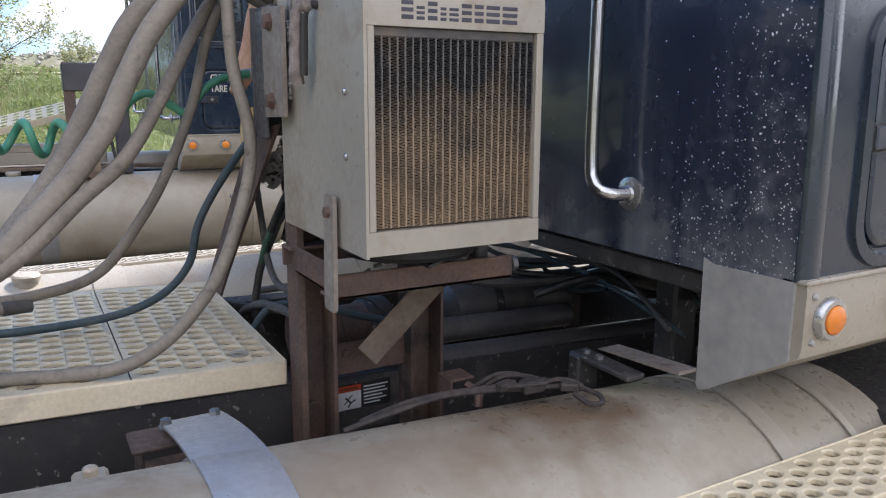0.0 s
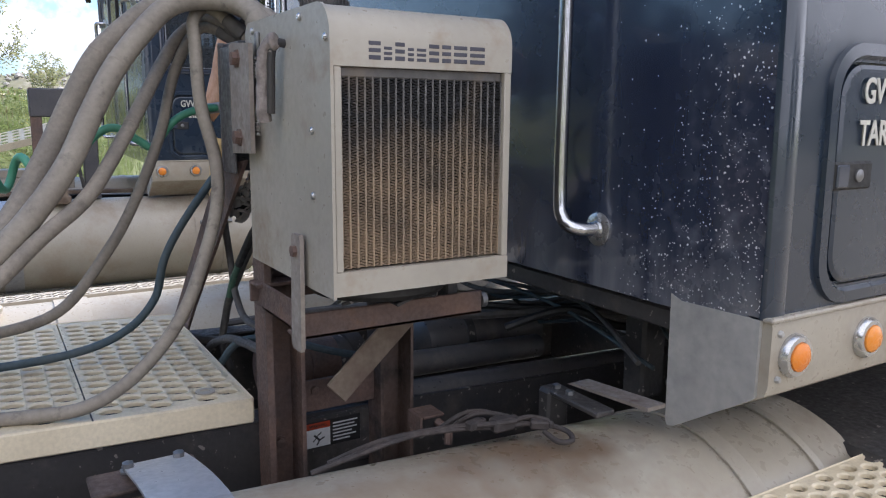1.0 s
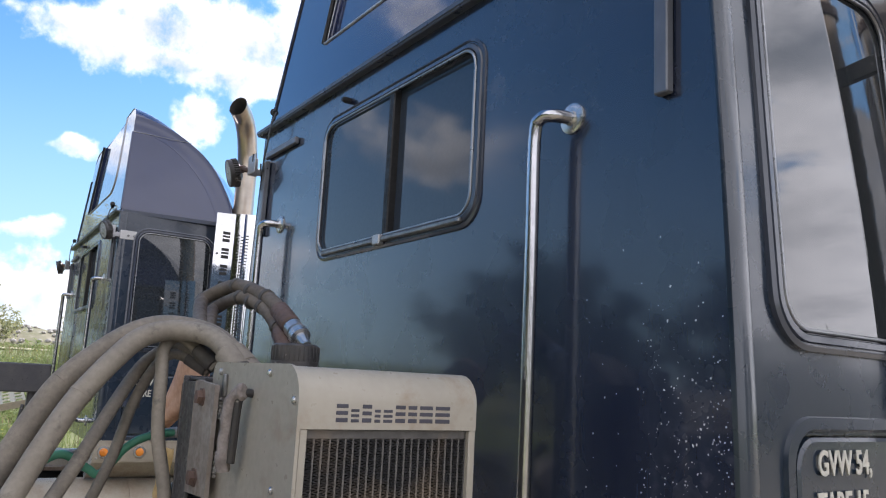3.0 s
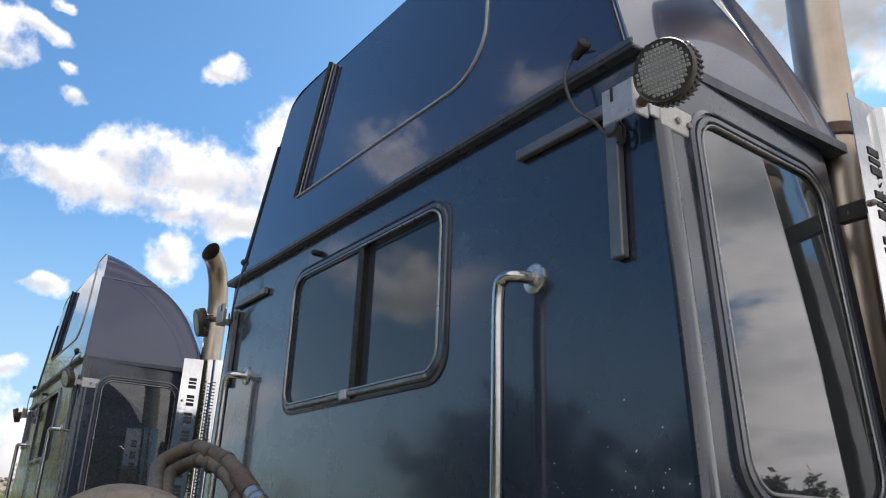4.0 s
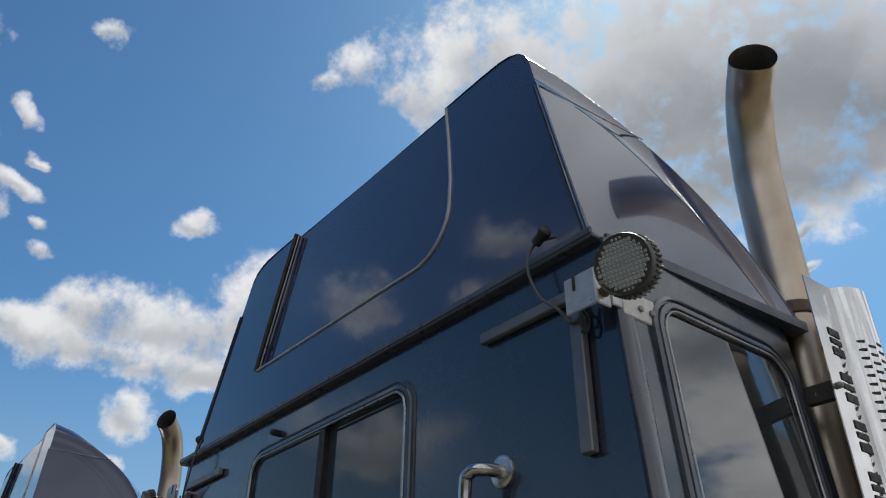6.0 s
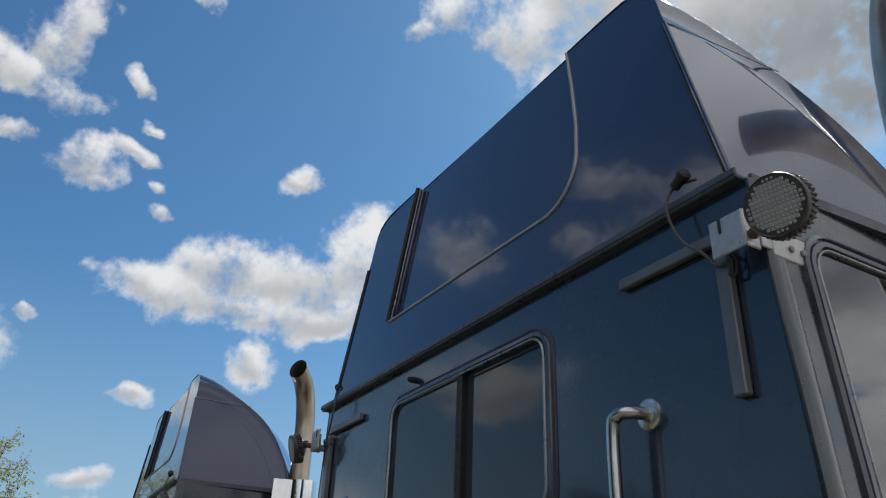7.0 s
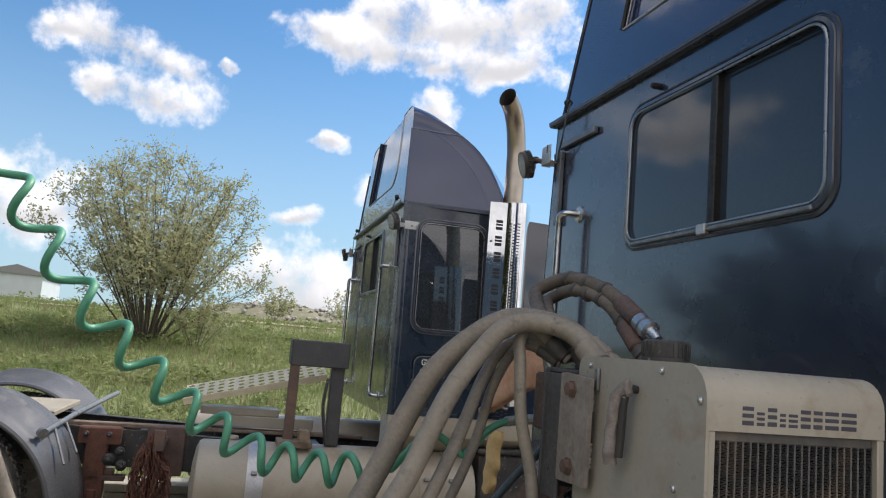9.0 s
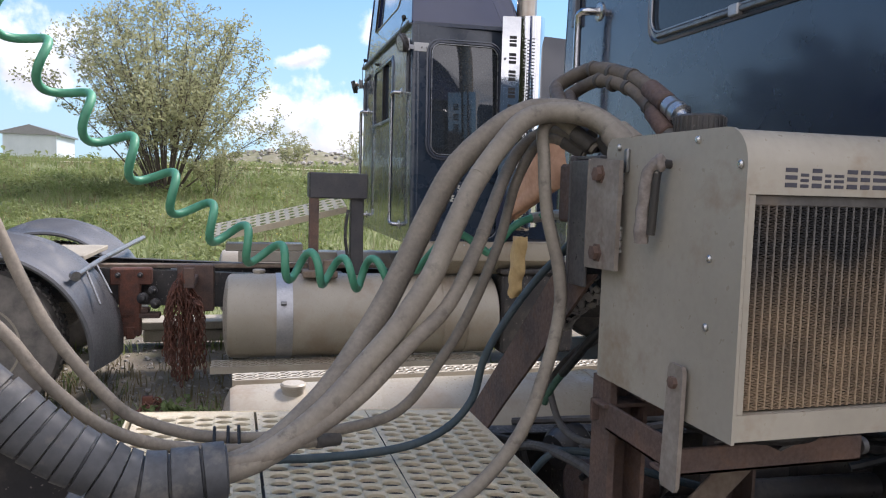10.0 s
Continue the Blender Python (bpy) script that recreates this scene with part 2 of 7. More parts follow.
GLASS_DARK = surface("dark_glass", (0.040, 0.052, 0.070), (0.040, 0.052, 0.070), rough=0.05, rough_spread=0.02, bump=0.0, coat=0.0)
GRASS_MAT = surface("meadow_soil", (0.13, 0.155, 0.055), (0.17, 0.18, 0.08), rough=0.95, scale=0.35, fine=9.0, bump=0.6, dust=(0.20, 0.17, 0.12), dust_amount=0.06, dust_scale=0.5)
HOSE = surface("dusty_hose", (0.27, 0.232, 0.185), (0.18, 0.157, 0.13), rough=0.75, scale=14.0, fine=120.0, bump=0.25, dust=(0.085, 0.075, 0.068), dust_amount=0.11, dust_scale=17.0)
HOSE_DARK = surface("dark_hose", (0.07, 0.065, 0.062), (0.11, 0.10, 0.09), rough=0.7, scale=18.0, bump=0.2)
HOSE_BLUE = surface("blue_grey_hose", (0.045, 0.075, 0.09), (0.07, 0.09, 0.095), rough=0.65, scale=14.0, bump=0.15)
GREEN = surface("green_air_line", (0.060, 0.26, 0.155), (0.085, 0.31, 0.195), rough=0.5, scale=20.0, bump=0.05)
AMBER = surface("amber_lens", (0.75, 0.20, 0.02), (0.85, 0.30, 0.04), rough=0.25, fine=160.0, bump=0.25)
WHITE = surface("white_lettering", (0.62, 0.60, 0.52), (0.5, 0.49, 0.44), rough=0.6, scale=30.0, bump=0.0)
GREY_INK = surface("grey_lettering", (0.045, 0.045, 0.065), (0.06, 0.06, 0.08), rough=0.5, bump=0.0)
STAND = surface("flaking_black_paint_on_rust", (0.085, 0.062, 0.052), (0.14, 0.092, 0.072), rough=0.7, scale=7.0, fine=80.0, bump=0.35, dust=(0.022, 0.021, 0.022), dust_amount=0.35, dust_scale=9.0)
HOSE_GREEN = surface("dirty_green_line", (0.05, 0.12, 0.085), (0.07, 0.15, 0.10), rough=0.6, scale=20.0, bump=0.1)
FLAKE = surface("flaking_plaster", (0.46, 0.43, 0.39), (0.33, 0.30, 0.27), rough=0.9, scale=30.0, bump=0.3)
CANVAS_YELLOW = surface("yellowed_cloth", (0.60, 0.42, 0.19), (0.48, 0.32, 0.14), rough=0.85, scale=16.0, bump=0.3)
CANVAS = surface("orange_cloth", (0.60, 0.35, 0.225), (0.48, 0.26, 0.16), rough=0.85, scale=16.0, bump=0.3)
RAG = surface("dirty_rag", (0.34, 0.30, 0.275), (0.20, 0.17, 0.155), rough=0.95, scale=40.0, fine=180.0, bump=0.4)
SAND_TANK = surface("stained_sand_paint", (0.40, 0.360, 0.285), (0.33, 0.292, 0.228), rough=0.34, scale=1.6, fine=40.0, dust=(0.20, 0.135, 0.085), dust_amount=0.33, dust_scale=2.3, bump=0.008, speckle=0.12)
TYRE = surface("dusty_tyre", (0.085, 0.082, 0.078), (0.14, 0.132, 0.122), rough=0.85, scale=8.0, bump=0.3, dust=(0.22, 0.20, 0.18), dust_amount=0.5, dust_scale=5.0)
SAND_DIRTY = surface("muddy_sand_paint", (0.33, 0.30, 0.24), (0.24, 0.215, 0.17), rough=0.7, scale=5.0, bump=0.15)
NAVY_WORN = surface("spattered_navy_paint", (0.0115, 0.0180, 0.040), (0.015, 0.0225, 0.047), rough=0.26, rough_spread=0.05, scale=2.0, fine=7.0, bump=0.010, coat=0.9, coat_rough=0.07, spec=0.5, dust=(0.15, 0.15, 0.17), dust_amount=0.04, dust_scale=2.2)
NAVY_DUSTY = surface("dusty_navy_paint", (0.013, 0.023, 0.040), (0.018, 0.030, 0.049), rough=0.28, rough_spread=0.06, scale=2.4, fine=9.0, bump=0.010, coat=0.7, coat_rough=0.10, spec=0.45, dust=(0.09, 0.105, 0.12), dust_amount=0.05, dust_scale=2.0)
RUBBER_SHEEN = surface("black_trim", (0.045, 0.054, 0.076), (0.056, 0.065, 0.088), rough=0.2, coat=0.5, rough_spread=0.06, scale=10.0, fine=14.0, bump=0.02)
MIRROR_GLASS = surface("tinted_glass", (0.026, 0.030, 0.034), (0.026, 0.030, 0.034), rough=0.03, rough_spread=0.01, bump=0.0, spec=0.5, coat=1.0, coat_rough=0.01)
STEEL_BRIGHT = surface("bright_steel", (0.62, 0.62, 0.61), (0.48, 0.48, 0.48), rough=0.28, metal=0.85, scale=8.0, fine=15.0, rough_spread=0.07, bump=0.02)
STEEL_DULL = surface("dull_steel", (0.30, 0.30, 0.30), (0.2, 0.2, 0.2), rough=0.45, metal=0.8, scale=20.0, bump=0.1)
TRIM = surface("dull_aluminium", (0.32, 0.33, 0.35), (0.23, 0.24, 0.25), rough=0.3, metal=0.7, scale=6.0, fine=18.0, rough_spread=0.06, bump=0.02)
CHALKY = surface("chalky_navy_paint", (0.052, 0.064, 0.094), (0.075, 0.087, 0.115), rough=0.38, scale=5.0, fine=20.0, bump=0.03, fleck=(0.2, 0.2, 0.21), fleck_level=0.72, fleck_scale=30.0)
STRIP = surface("grey_trim_metal", (0.19, 0.20, 0.225), (0.12, 0.127, 0.145), rough=0.35, metal=0.3, scale=6.0, fine=16.0, rough_spread=0.06, bump=0.02)
LENS = surface("lamp_glass", (0.32, 0.34, 0.355), (0.25, 0.265, 0.28), rough=0.15, coat=1.0, fine=400.0, bump=0.6)
LED = surface("lamp_cells", (0.40, 0.42, 0.435), (0.30, 0.315, 0.33), rough=0.2, fine=300.0, bump=0.2)
STACK = surface("heat_stained_steel", (0.46, 0.42, 0.37), (0.44, 0.33, 0.23), rough=0.34, rough_spread=0.06, metal=0.95, scale=2.0, fine=11.0, streaks=True, bump=0.03)
CHROME_WAVY = surface("polished_sheet", (0.75, 0.75, 0.75), (0.65, 0.65, 0.65), rough=0.07, rough_spread=0.03, metal=1.0, scale=3.0, fine=6.0, bump=0.25)
GRILLE = surface("dusty_fins", (0.018, 0.018, 0.021), (0.012, 0.012, 0.014), rough=0.7, scale=30.0, bump=0.0)
TUBES = surface("dusty_tubes", (0.12, 0.115, 0.11), (0.08, 0.077, 0.075), rough=0.6, scale=30.0, bump=0.0)
COOLER = surface("putty_paint", (0.39, 0.358, 0.30), (0.335, 0.307, 0.256), rough=0.4, scale=4.0, fine=60.0, bump=0.02, speckle=0.12, dust=(0.27, 0.20, 0.13), dust_amount=0.15, dust_scale=7.0)
RUST_PALE = surface("dusty_rust", (0.24, 0.19, 0.14), (0.16, 0.11, 0.08), rough=0.8, scale=12.0, bump=0.25)
RUST_GREY = surface("worn_grey_steel", (0.35, 0.31, 0.27), (0.23, 0.19, 0.165), rough=0.6, metal=0.2, scale=9.0, bump=0.2, dust=(0.14, 0.07, 0.05), dust_amount=0.12, dust_scale=14.0)
BLACK_INK = surface("black_print", (0.015, 0.015, 0.016), (0.02, 0.02, 0.02), rough=0.4, bump=0.0)
WHITE_INK = surface("white_print", (0.60, 0.60, 0.60), (0.52, 0.52, 0.52), rough=0.4, bump=0.0)
RED_INK = surface("orange_red_print", (0.42, 0.06, 0.02), (0.36, 0.05, 0.02), rough=0.4, bump=0.0)
LOOM = surface("rust_brown_loom", (0.058, 0.045, 0.040), (0.035, 0.030, 0.029), rough=0.8, scale=20.0, bump=0.3)
FENDER = surface("grey_fender_plastic", (0.062, 0.064, 0.070), (0.092, 0.094, 0.10), rough=0.42, scale=5.0, bump=0.03, dust=(0.13, 0.13, 0.13), dust_amount=0.06, dust_scale=3.0)
BLACK_STEEL = surface("dark_steel", (0.06, 0.06, 0.07), (0.09, 0.087, 0.09), rough=0.4, metal=0.2, scale=8.0, bump=0.15)
SAND_DECK = surface("deck_paint", (0.74, 0.645, 0.465), (0.66, 0.565, 0.395), rough=0.55, scale=7.0, fine=120.0, bump=0.12, dust=(0.38, 0.33, 0.26), dust_amount=0.12, dust_scale=10.0)
HOSE_BROWN = surface("brown_hose", (0.15, 0.125, 0.10), (0.075, 0.06, 0.052), rough=0.7, scale=9.0, fine=60.0, bump=0.3, dust=(0.24, 0.20, 0.155), dust_amount=0.12, dust_scale=6.0)
HOSE_SCUFFED = surface("scuffed_hose", (0.29, 0.255, 0.205), (0.22, 0.19, 0.155), rough=0.7, scale=10.0, fine=90.0, bump=0.25, dust=(0.045, 0.04, 0.04), dust_amount=0.10, dust_scale=22.0)
GUARD = surface("grey_plastic_wrap", (0.088, 0.092, 0.10), (0.06, 0.062, 0.068), rough=0.55, scale=14.0, bump=0.1, dust=(0.25, 0.23, 0.2), dust_amount=0.12, dust_scale=9.0)
RUST_RED = surface("red_rust", (0.17, 0.065, 0.04), (0.09, 0.045, 0.035), rough=0.8, scale=14.0, fine=90.0, bump=0.3)
LEAF_DARK = surface("dark_leaf", (0.040, 0.052, 0.022), (0.062, 0.075, 0.034), rough=0.6, scale=2.0, bump=0.0)
LEAF = surface("willow_leaf", (0.32, 0.335, 0.18), (0.42, 0.42, 0.25), rough=0.6, scale=2.0, bump=0.0)
BLADE = surface("grass_blade", (0.150, 0.205, 0.068), (0.235, 0.27, 0.11), rough=0.7, scale=0.7, bump=0.0)
STRAW = surface("dry_grass", (0.25, 0.21, 0.12), (0.18, 0.15, 0.08), rough=0.8, scale=4.0, bump=0.0)
BARK = surface("grey_bark", (0.12, 0.095, 0.075), (0.07, 0.055, 0.045), rough=0.9, scale=9.0, bump=0.4)
STONE = surface("pale_stone", (0.36, 0.34, 0.31), (0.25, 0.24, 0.22), rough=0.9, scale=3.0, bump=0.4)
SHEDWALL = surface("pale_sheet_metal", (0.55, 0.60, 0.63), (0.48, 0.53, 0.57), rough=0.5, scale=1.0, bump=0.05)
EARTH = surface("gravelly_earth", (0.20, 0.18, 0.13), (0.12, 0.13, 0.06), rough=0.95, scale=0.6, fine=6.0, bump=0.6, dust=(0.36, 0.34, 0.30), dust_amount=0.12, dust_scale=1.6)
YELLOW = surface("yellow_petal", (0.62, 0.50, 0.06), (0.7, 0.6, 0.12), rough=0.7, bump=0.0)
GRAVEL = surface("dusty_gravel", (0.21, 0.18, 0.135), (0.13, 0.112, 0.082), rough=0.95, scale=1.2, fine=45.0, bump=1.0, dust=(0.10, 0.115, 0.05), dust_amount=0.16, dust_scale=1.3, fleck=(0.44, 0.42, 0.38), fleck_level=0.70, fleck_scale=55.0)
PATH_MAT = surface("mown_track", (0.34, 0.31, 0.20), (0.26, 0.25, 0.13), rough=0.95, scale=1.5, bump=0.3)


# ---- shapes ----
class Shape:
    """Vertices and faces of one mesh, gathered from simple solids."""

    def __init__(self):
        self.v, self.f = [], []

    def add(self, verts, faces):
        n = len(self.v)
        self.v += [tuple(p) for p in verts]
        self.f += [tuple(n + i for i in f) for f in faces]
        return self

    def moved(self, m):
        self.v = [tuple(m @ Vector(p)) for p in self.v]
        return self

    def box(self, lo, hi, c=0.004, m=None):
        """A box with chamfered edges."""
        lo, hi = [min(a, b) for a, b in zip(lo, hi)], [max(a, b) for a, b in zip(lo, hi)]
        c = min(c, *[0.45 * (b - a) for a, b in zip(lo, hi)])
        verts, key = [], {}
        for i in range(8):
            s = [(i >> k) & 1 for k in range(3)]
            for ax in range(3):
                p = [(hi[k] - (c if k != ax else 0)) if s[k] else (lo[k] + (c if k != ax else 0)) for k in range(3)]
                key[i, ax] = len(verts)
                verts.append(p)
        faces = []
        for ax in range(3):
            a, b = (ax + 1) % 3, (ax + 2) % 3
            for side in (0, 1):
                ids = [side << ax | (x << a) | (y << b) for x, y in ((0, 0), (1, 0), (1, 1), (0, 1))]
                q = [key[i, ax] for i in ids]
                faces.append(q if side else q[::-1])
            for x in (0, 1):
                for y in (0, 1):
                    i0 = (x << a) | (y << b)
                    i1 = i0 | (1 << ax)
                    q = [key[i0, a], key[i1, a], key[i1, b], key[i0, b]]
                    faces.append(q if x != y else q[::-1])
        for i in range(8):
            q = [key[i, 0], key[i, 1], key[i, 2]]
            faces.append(q if bin(i).count("1") % 2 else q[::-1])
        if m is not None:
            verts = [m @ Vector(p) for p in verts]
        return self.add(verts, faces)

    def prism(self, poly, axis, a, b):
        """A polygon of two coordinates (the other two axes in order), drawn out along an axis from a to b."""
        def at(p, h):
            q = list(p)
            q.insert(axis, h)
            return q
        n = len(poly)
        verts = [at(p, a) for p in poly] + [at(p, b) for p in poly]
        faces = [list(range(n))[::-1], list(range(n, 2 * n))] + [[i, (i + 1) % n, n + (i + 1) % n, n + i] for i in range(n)]
        return self.add(verts, faces)

    def tube(self, pts, r, n=10, caps=True, steps=8):
        """A round tube along a smooth line through the points."""
        pts = [Vector(p) for p in pts]
        path = smooth_line(pts, steps) if steps > 1 and len(pts) > 2 else pts
        base = len(self.v)
        side = None
        for i, p in enumerate(path):
            d = (path[min(i + 1, len(path) - 1)] - path[max(i - 1, 0)]).normalized()
            if side is None:
                side = d.orthogonal().normalized()
            side = (side - d * side.dot(d)).normalized()
            up = d.cross(side)
            rr = r(i / (len(path) - 1)) if callable(r) else r
            for k in range(n):
                a = 2 * math.pi * k / n
                self.v.append(tuple(p + rr * (math.cos(a) * side + math.sin(a) * up)))
        for i in range(len(path) - 1):
            for k in range(n):
                a, b = base + i * n + k, base + i * n + (k + 1) % n
                self.f.append((a, b, b + n, a + n))
        if caps:
            self.f.append(tuple(base + k for k in range(n))[::-1])
            self.f.append(tuple(base + (len(path) - 1) * n + k for k in range(n)))
        return self

    def lathe(self, profile, m, n=24):
        """A profile of (radius, height) turned about the z axis of the pose m."""
        base = len(self.v)
        for r, h in profile:
            for k in range(n):
                a = 2 * math.pi * k / n
                self.v.append(tuple(m @ Vector((r * math.cos(a), r * math.sin(a), h))))
        for i in range(len(profile) - 1):
            for k in range(n):
                a, b = base + i * n + k, base + i * n + (k + 1) % n
                self.f.append((a, b, b + n, a + n))
        self.f.append(tuple(base + k for k in range(n))[::-1])
        self.f.append(tuple(base + (len(profile) - 1) * n + k for k in range(n)))
        return self

    def band(self, loops, closed=True, caps=False):
        """Quads between loops that have the same count of points."""
        n = len(loops[0])
        base = len(self.v)
        for l in loops:
            self.v += [tuple(p) for p in l]
        for i in range(len(loops) - 1):
            for k in range(n if closed else n - 1):
                a, b = base + i * n + k, base + i * n + (k + 1) % n
                self.f.append((a, b, b + n, a + n))
        if caps:
            self.f.append(tuple(base + k for k in range(n))[::-1])
            self.f.append(tuple(base + (len(loops) - 1) * n + k for k in range(n)))
        return self

    def perforated(self, m, nu, nv, pu, pv, ru, rv, thick, stagger=True, lip=0.0, sides=8):
        """A plate of nu by nv cells in the pose's x and y, each with an oval hole through it whose rim is drawn down."""
        for j in range(nv):
            odd = stagger and j % 2
            y0 = j * pv
            cy = y0 + pv / 2
            if odd:
                for xa, xb in ((0, pu / 2), ((nu - 0.5) * pu, nu * pu)):
                    self.add([m @ Vector(p) for p in ((xa, y0, 0), (xb, y0, 0), (xb, y0 + pv, 0), (xa, y0 + pv, 0))], [(0, 1, 2, 3)])
            for i in range(nu - 1 if odd else nu):
                x0 = (i + (0.5 if odd else 0)) * pu
                cx = x0 + pu / 2
                ring, outer = [], []
                for k in range(sides):
                    a = 2 * math.pi * (k + 0.5) / sides
                    c, d = math.cos(a), math.sin(a)
                    q = 1.0 / max(abs(c), abs(d))
                    ring.append((cx + ru * c, cy + rv * d))
                    outer.append((cx + pu / 2 * c * q, cy + pv / 2 * d * q))
                o3 = [m @ Vector((x, y, 0)) for x, y in outer]
                f3 = [m @ Vector((cx + (x - cx) * 1.22, cy + (y - cy) * 1.22, 0)) for x, y in ring]
                r3 = [m @ Vector((x, y, lip)) for x, y in ring]
                r4 = [m @ Vector((x, y, -thick)) for x, y in ring]
                self.band([o3, f3, r3, r4] if lip else [o3, r3, r4])
        return self.weld()

    def weld(self):
        """Joins points that fall on one another."""
        seen, new_v, index = {}, [], []
        for p in self.v:
            k = (round(p[0], 5), round(p[1], 5), round(p[2], 5))
            if k not in seen:
                seen[k] = len(new_v)
                new_v.append(p)
            index.append(seen[k])
        self.v = new_v
        self.f = [g for g in (tuple(dict.fromkeys(index[i] for i in f)) for f in self.f) if len(g) > 2]
        return self


def smooth_line(pts, steps):
    """Points on a Catmull-Rom line."""
    out = []
    for i in range(len(pts) - 1):
        a, b = pts[i], pts[i + 1]
        p, q = pts[max(i - 1, 0)], pts[min(i + 2, len(pts) - 1)]
        for s in range(steps):
            t = s / steps
            out.append(0.5 * ((2 * a) + (b - p) * t + (2 * p - 5 * a + 4 * b - q) * t * t + (3 * a - 3 * b + q - p) * t ** 3))
    return out + [pts[-1]]


def part(name, shape, material, parent=None, label="", smooth=35.0, kind=""):
    mesh = bpy.data.meshes.new(name)
    mesh.from_pydata(shape.v, [], shape.f)
    mesh.materials.append(material)
    if smooth:
        mesh.polygons.foreach_set("use_smooth", [True] * len(mesh.polygons))
        mesh.set_sharp_from_angle(angle=radians(smooth))
    ob = new(name, mesh)
    ob.parent = parent
    return tagged(ob, label, kind=kind)


def thing(name, label, category, at=(0, 0, 0), group="", kind=""):
    ob = new(name)
    ob.location = at
    ob.empty_display_size = 0.1
    return tagged(ob, label, category, group, kind)


def rounded(a0, a1, b0, b1, r, n=8):
    """A closed loop of 4 n points round a rectangle with rounded corners, anticlockwise from the right side."""
    r = min(r, 0.49 * (a1 - a0), 0.49 * (b1 - b0))
    out = []
    for ca, cb, s in ((a1 - r, b1 - r, 0), (a0 + r, b1 - r, 90), (a0 + r, b0 + r, 180), (a1 - r, b0 + r, 270)):
        for k in range(n):
            t = radians(s + 90 * k / (n - 1))
            out.append((ca + r * math.cos(t), cb + r * math.sin(t)))
    return out


def lettering(text, size, m, material, parent, name="lettering", width=1.0, depth=0.001, label=""):
    """Text as a thin mesh: x of the pose along the line, y up."""
    c = bpy.data.curves.new(name, "FONT")
    c.body, c.size, c.extrude, c.resolution_u, c.offset = text, size, depth, 3, 0.022 * size
    tmp = new("tmp_text", c)
    mesh = bpy.data.meshes.new_from_object(tmp.evaluated_get(bpy.context.evaluated_depsgraph_get()))
    bpy.data.objects.remove(tmp)
    mesh.transform(m @ Matrix.Diagonal((width, 1, 1, 1)))
    mesh.materials.clear()
    mesh.materials.append(material)
    ob = new(name, mesh)
    ob.parent = parent
    return tagged(ob, label)


# ---- ground ----
def ground_height(x, y):
    """Level under the trucks, a bank that rises across the meadow."""
    far = max(0.0, min(1.0, (-x - 9.0) / 30.0))
    h = -0.04 + 2.3 * far * far * (3 - 2 * far)
    return h + 0.05 * noise.noise(Vector((0.35 * x, 0.35 * y, 0))) * min(1.0, max(0.0, (-x - 5) / 4))


def ground():
    s = Shape()
    def spread(a, b, n):
        return [a + (b - a) * (k / n) for k in range(n)]
    xs = [-3000, -1200, -500, -220, -120, -80] + spread(-60, -8, 52) + spread(-8, 10, 72) + [10, 14, 20, 30, 50, 90, 160, 400, 1200, 3000]
    ys = [-3000, -1200, -400, -150, -70, -40] + spread(-25, 25, 50) + [25, 40, 70, 150, 400, 1200, 3000]
    s.v = [(x, y, ground_height(x, y)) for y in ys for x in xs]
    w = len(xs)
    s.f = [(j * w + i, j * w + i + 1, (j + 1) * w + i + 1, (j + 1) * w + i) for j in range(len(ys) - 1) for i in range(w - 1)]
    part("ground", s, GRASS_MAT, None, "rough grassy yard that rises to a meadow bank", kind="structure")


ground()

# ---- the trucks ----
MID = 0.0725


def edge_x(z):
    """Half the sleeper's outline: its right side leans in towards the roof."""
    return 1.337 - 0.069 * (max(0.0, z - 1.2) / 1.6) ** 2


def rear_panel(par):
    """The sleeper's back wall, with the window's opening through it."""
    n = 8
    s = Shape()
    win = rounded(-0.46, 0.55, 2.16, 2.68, 0.075, n)
    # strips left and right of the window's band, below and above it, then the rounded corners
    def quad_grid(xa, xb, za, zb, steps):
        rows = []
        for k in range(steps + 1):
            z = za + (zb - za) * k / steps
            rows.append([(xa(z), 0.0, z), (xb(z), 0.0, z)])
        s.band(rows, closed=False)
    right_edge = lambda z: edge_x(z) - 0.012
    left_edge = lambda z: 2 * MID - edge_x(z) + 0.012
    quad_grid(left_edge, right_edge, 1.185, 2.16, 8)
    quad_grid(left_edge, right_edge, 2.68, 2.80, 2)
    quad_grid(left_edge, lambda z: -0.46, 2.16, 2.68, 4)
    quad_grid(lambda z: 0.55, right_edge, 2.16, 2.68, 4)
    for cx, cz, q in ((0.55, 2.68, 0), (-0.46, 2.68, 1), (-0.46, 2.16, 2), (0.55, 2.16, 3)):
        arc = win[q * n:(q + 1) * n]
        s.add([(cx, 0, cz)] + [(x, 0, z) for x, z in arc], [[0, k + 1, k + 2] for k in range(n - 1)])
    s.band([[(x, 0.0, z) for x, z in win], [(x, 0.035, z) for x, z in win]])
    return part("rear_wall", s, NAVY_WORN, par, "navy blue painted sleeper back wall with pale paint spatter low down")


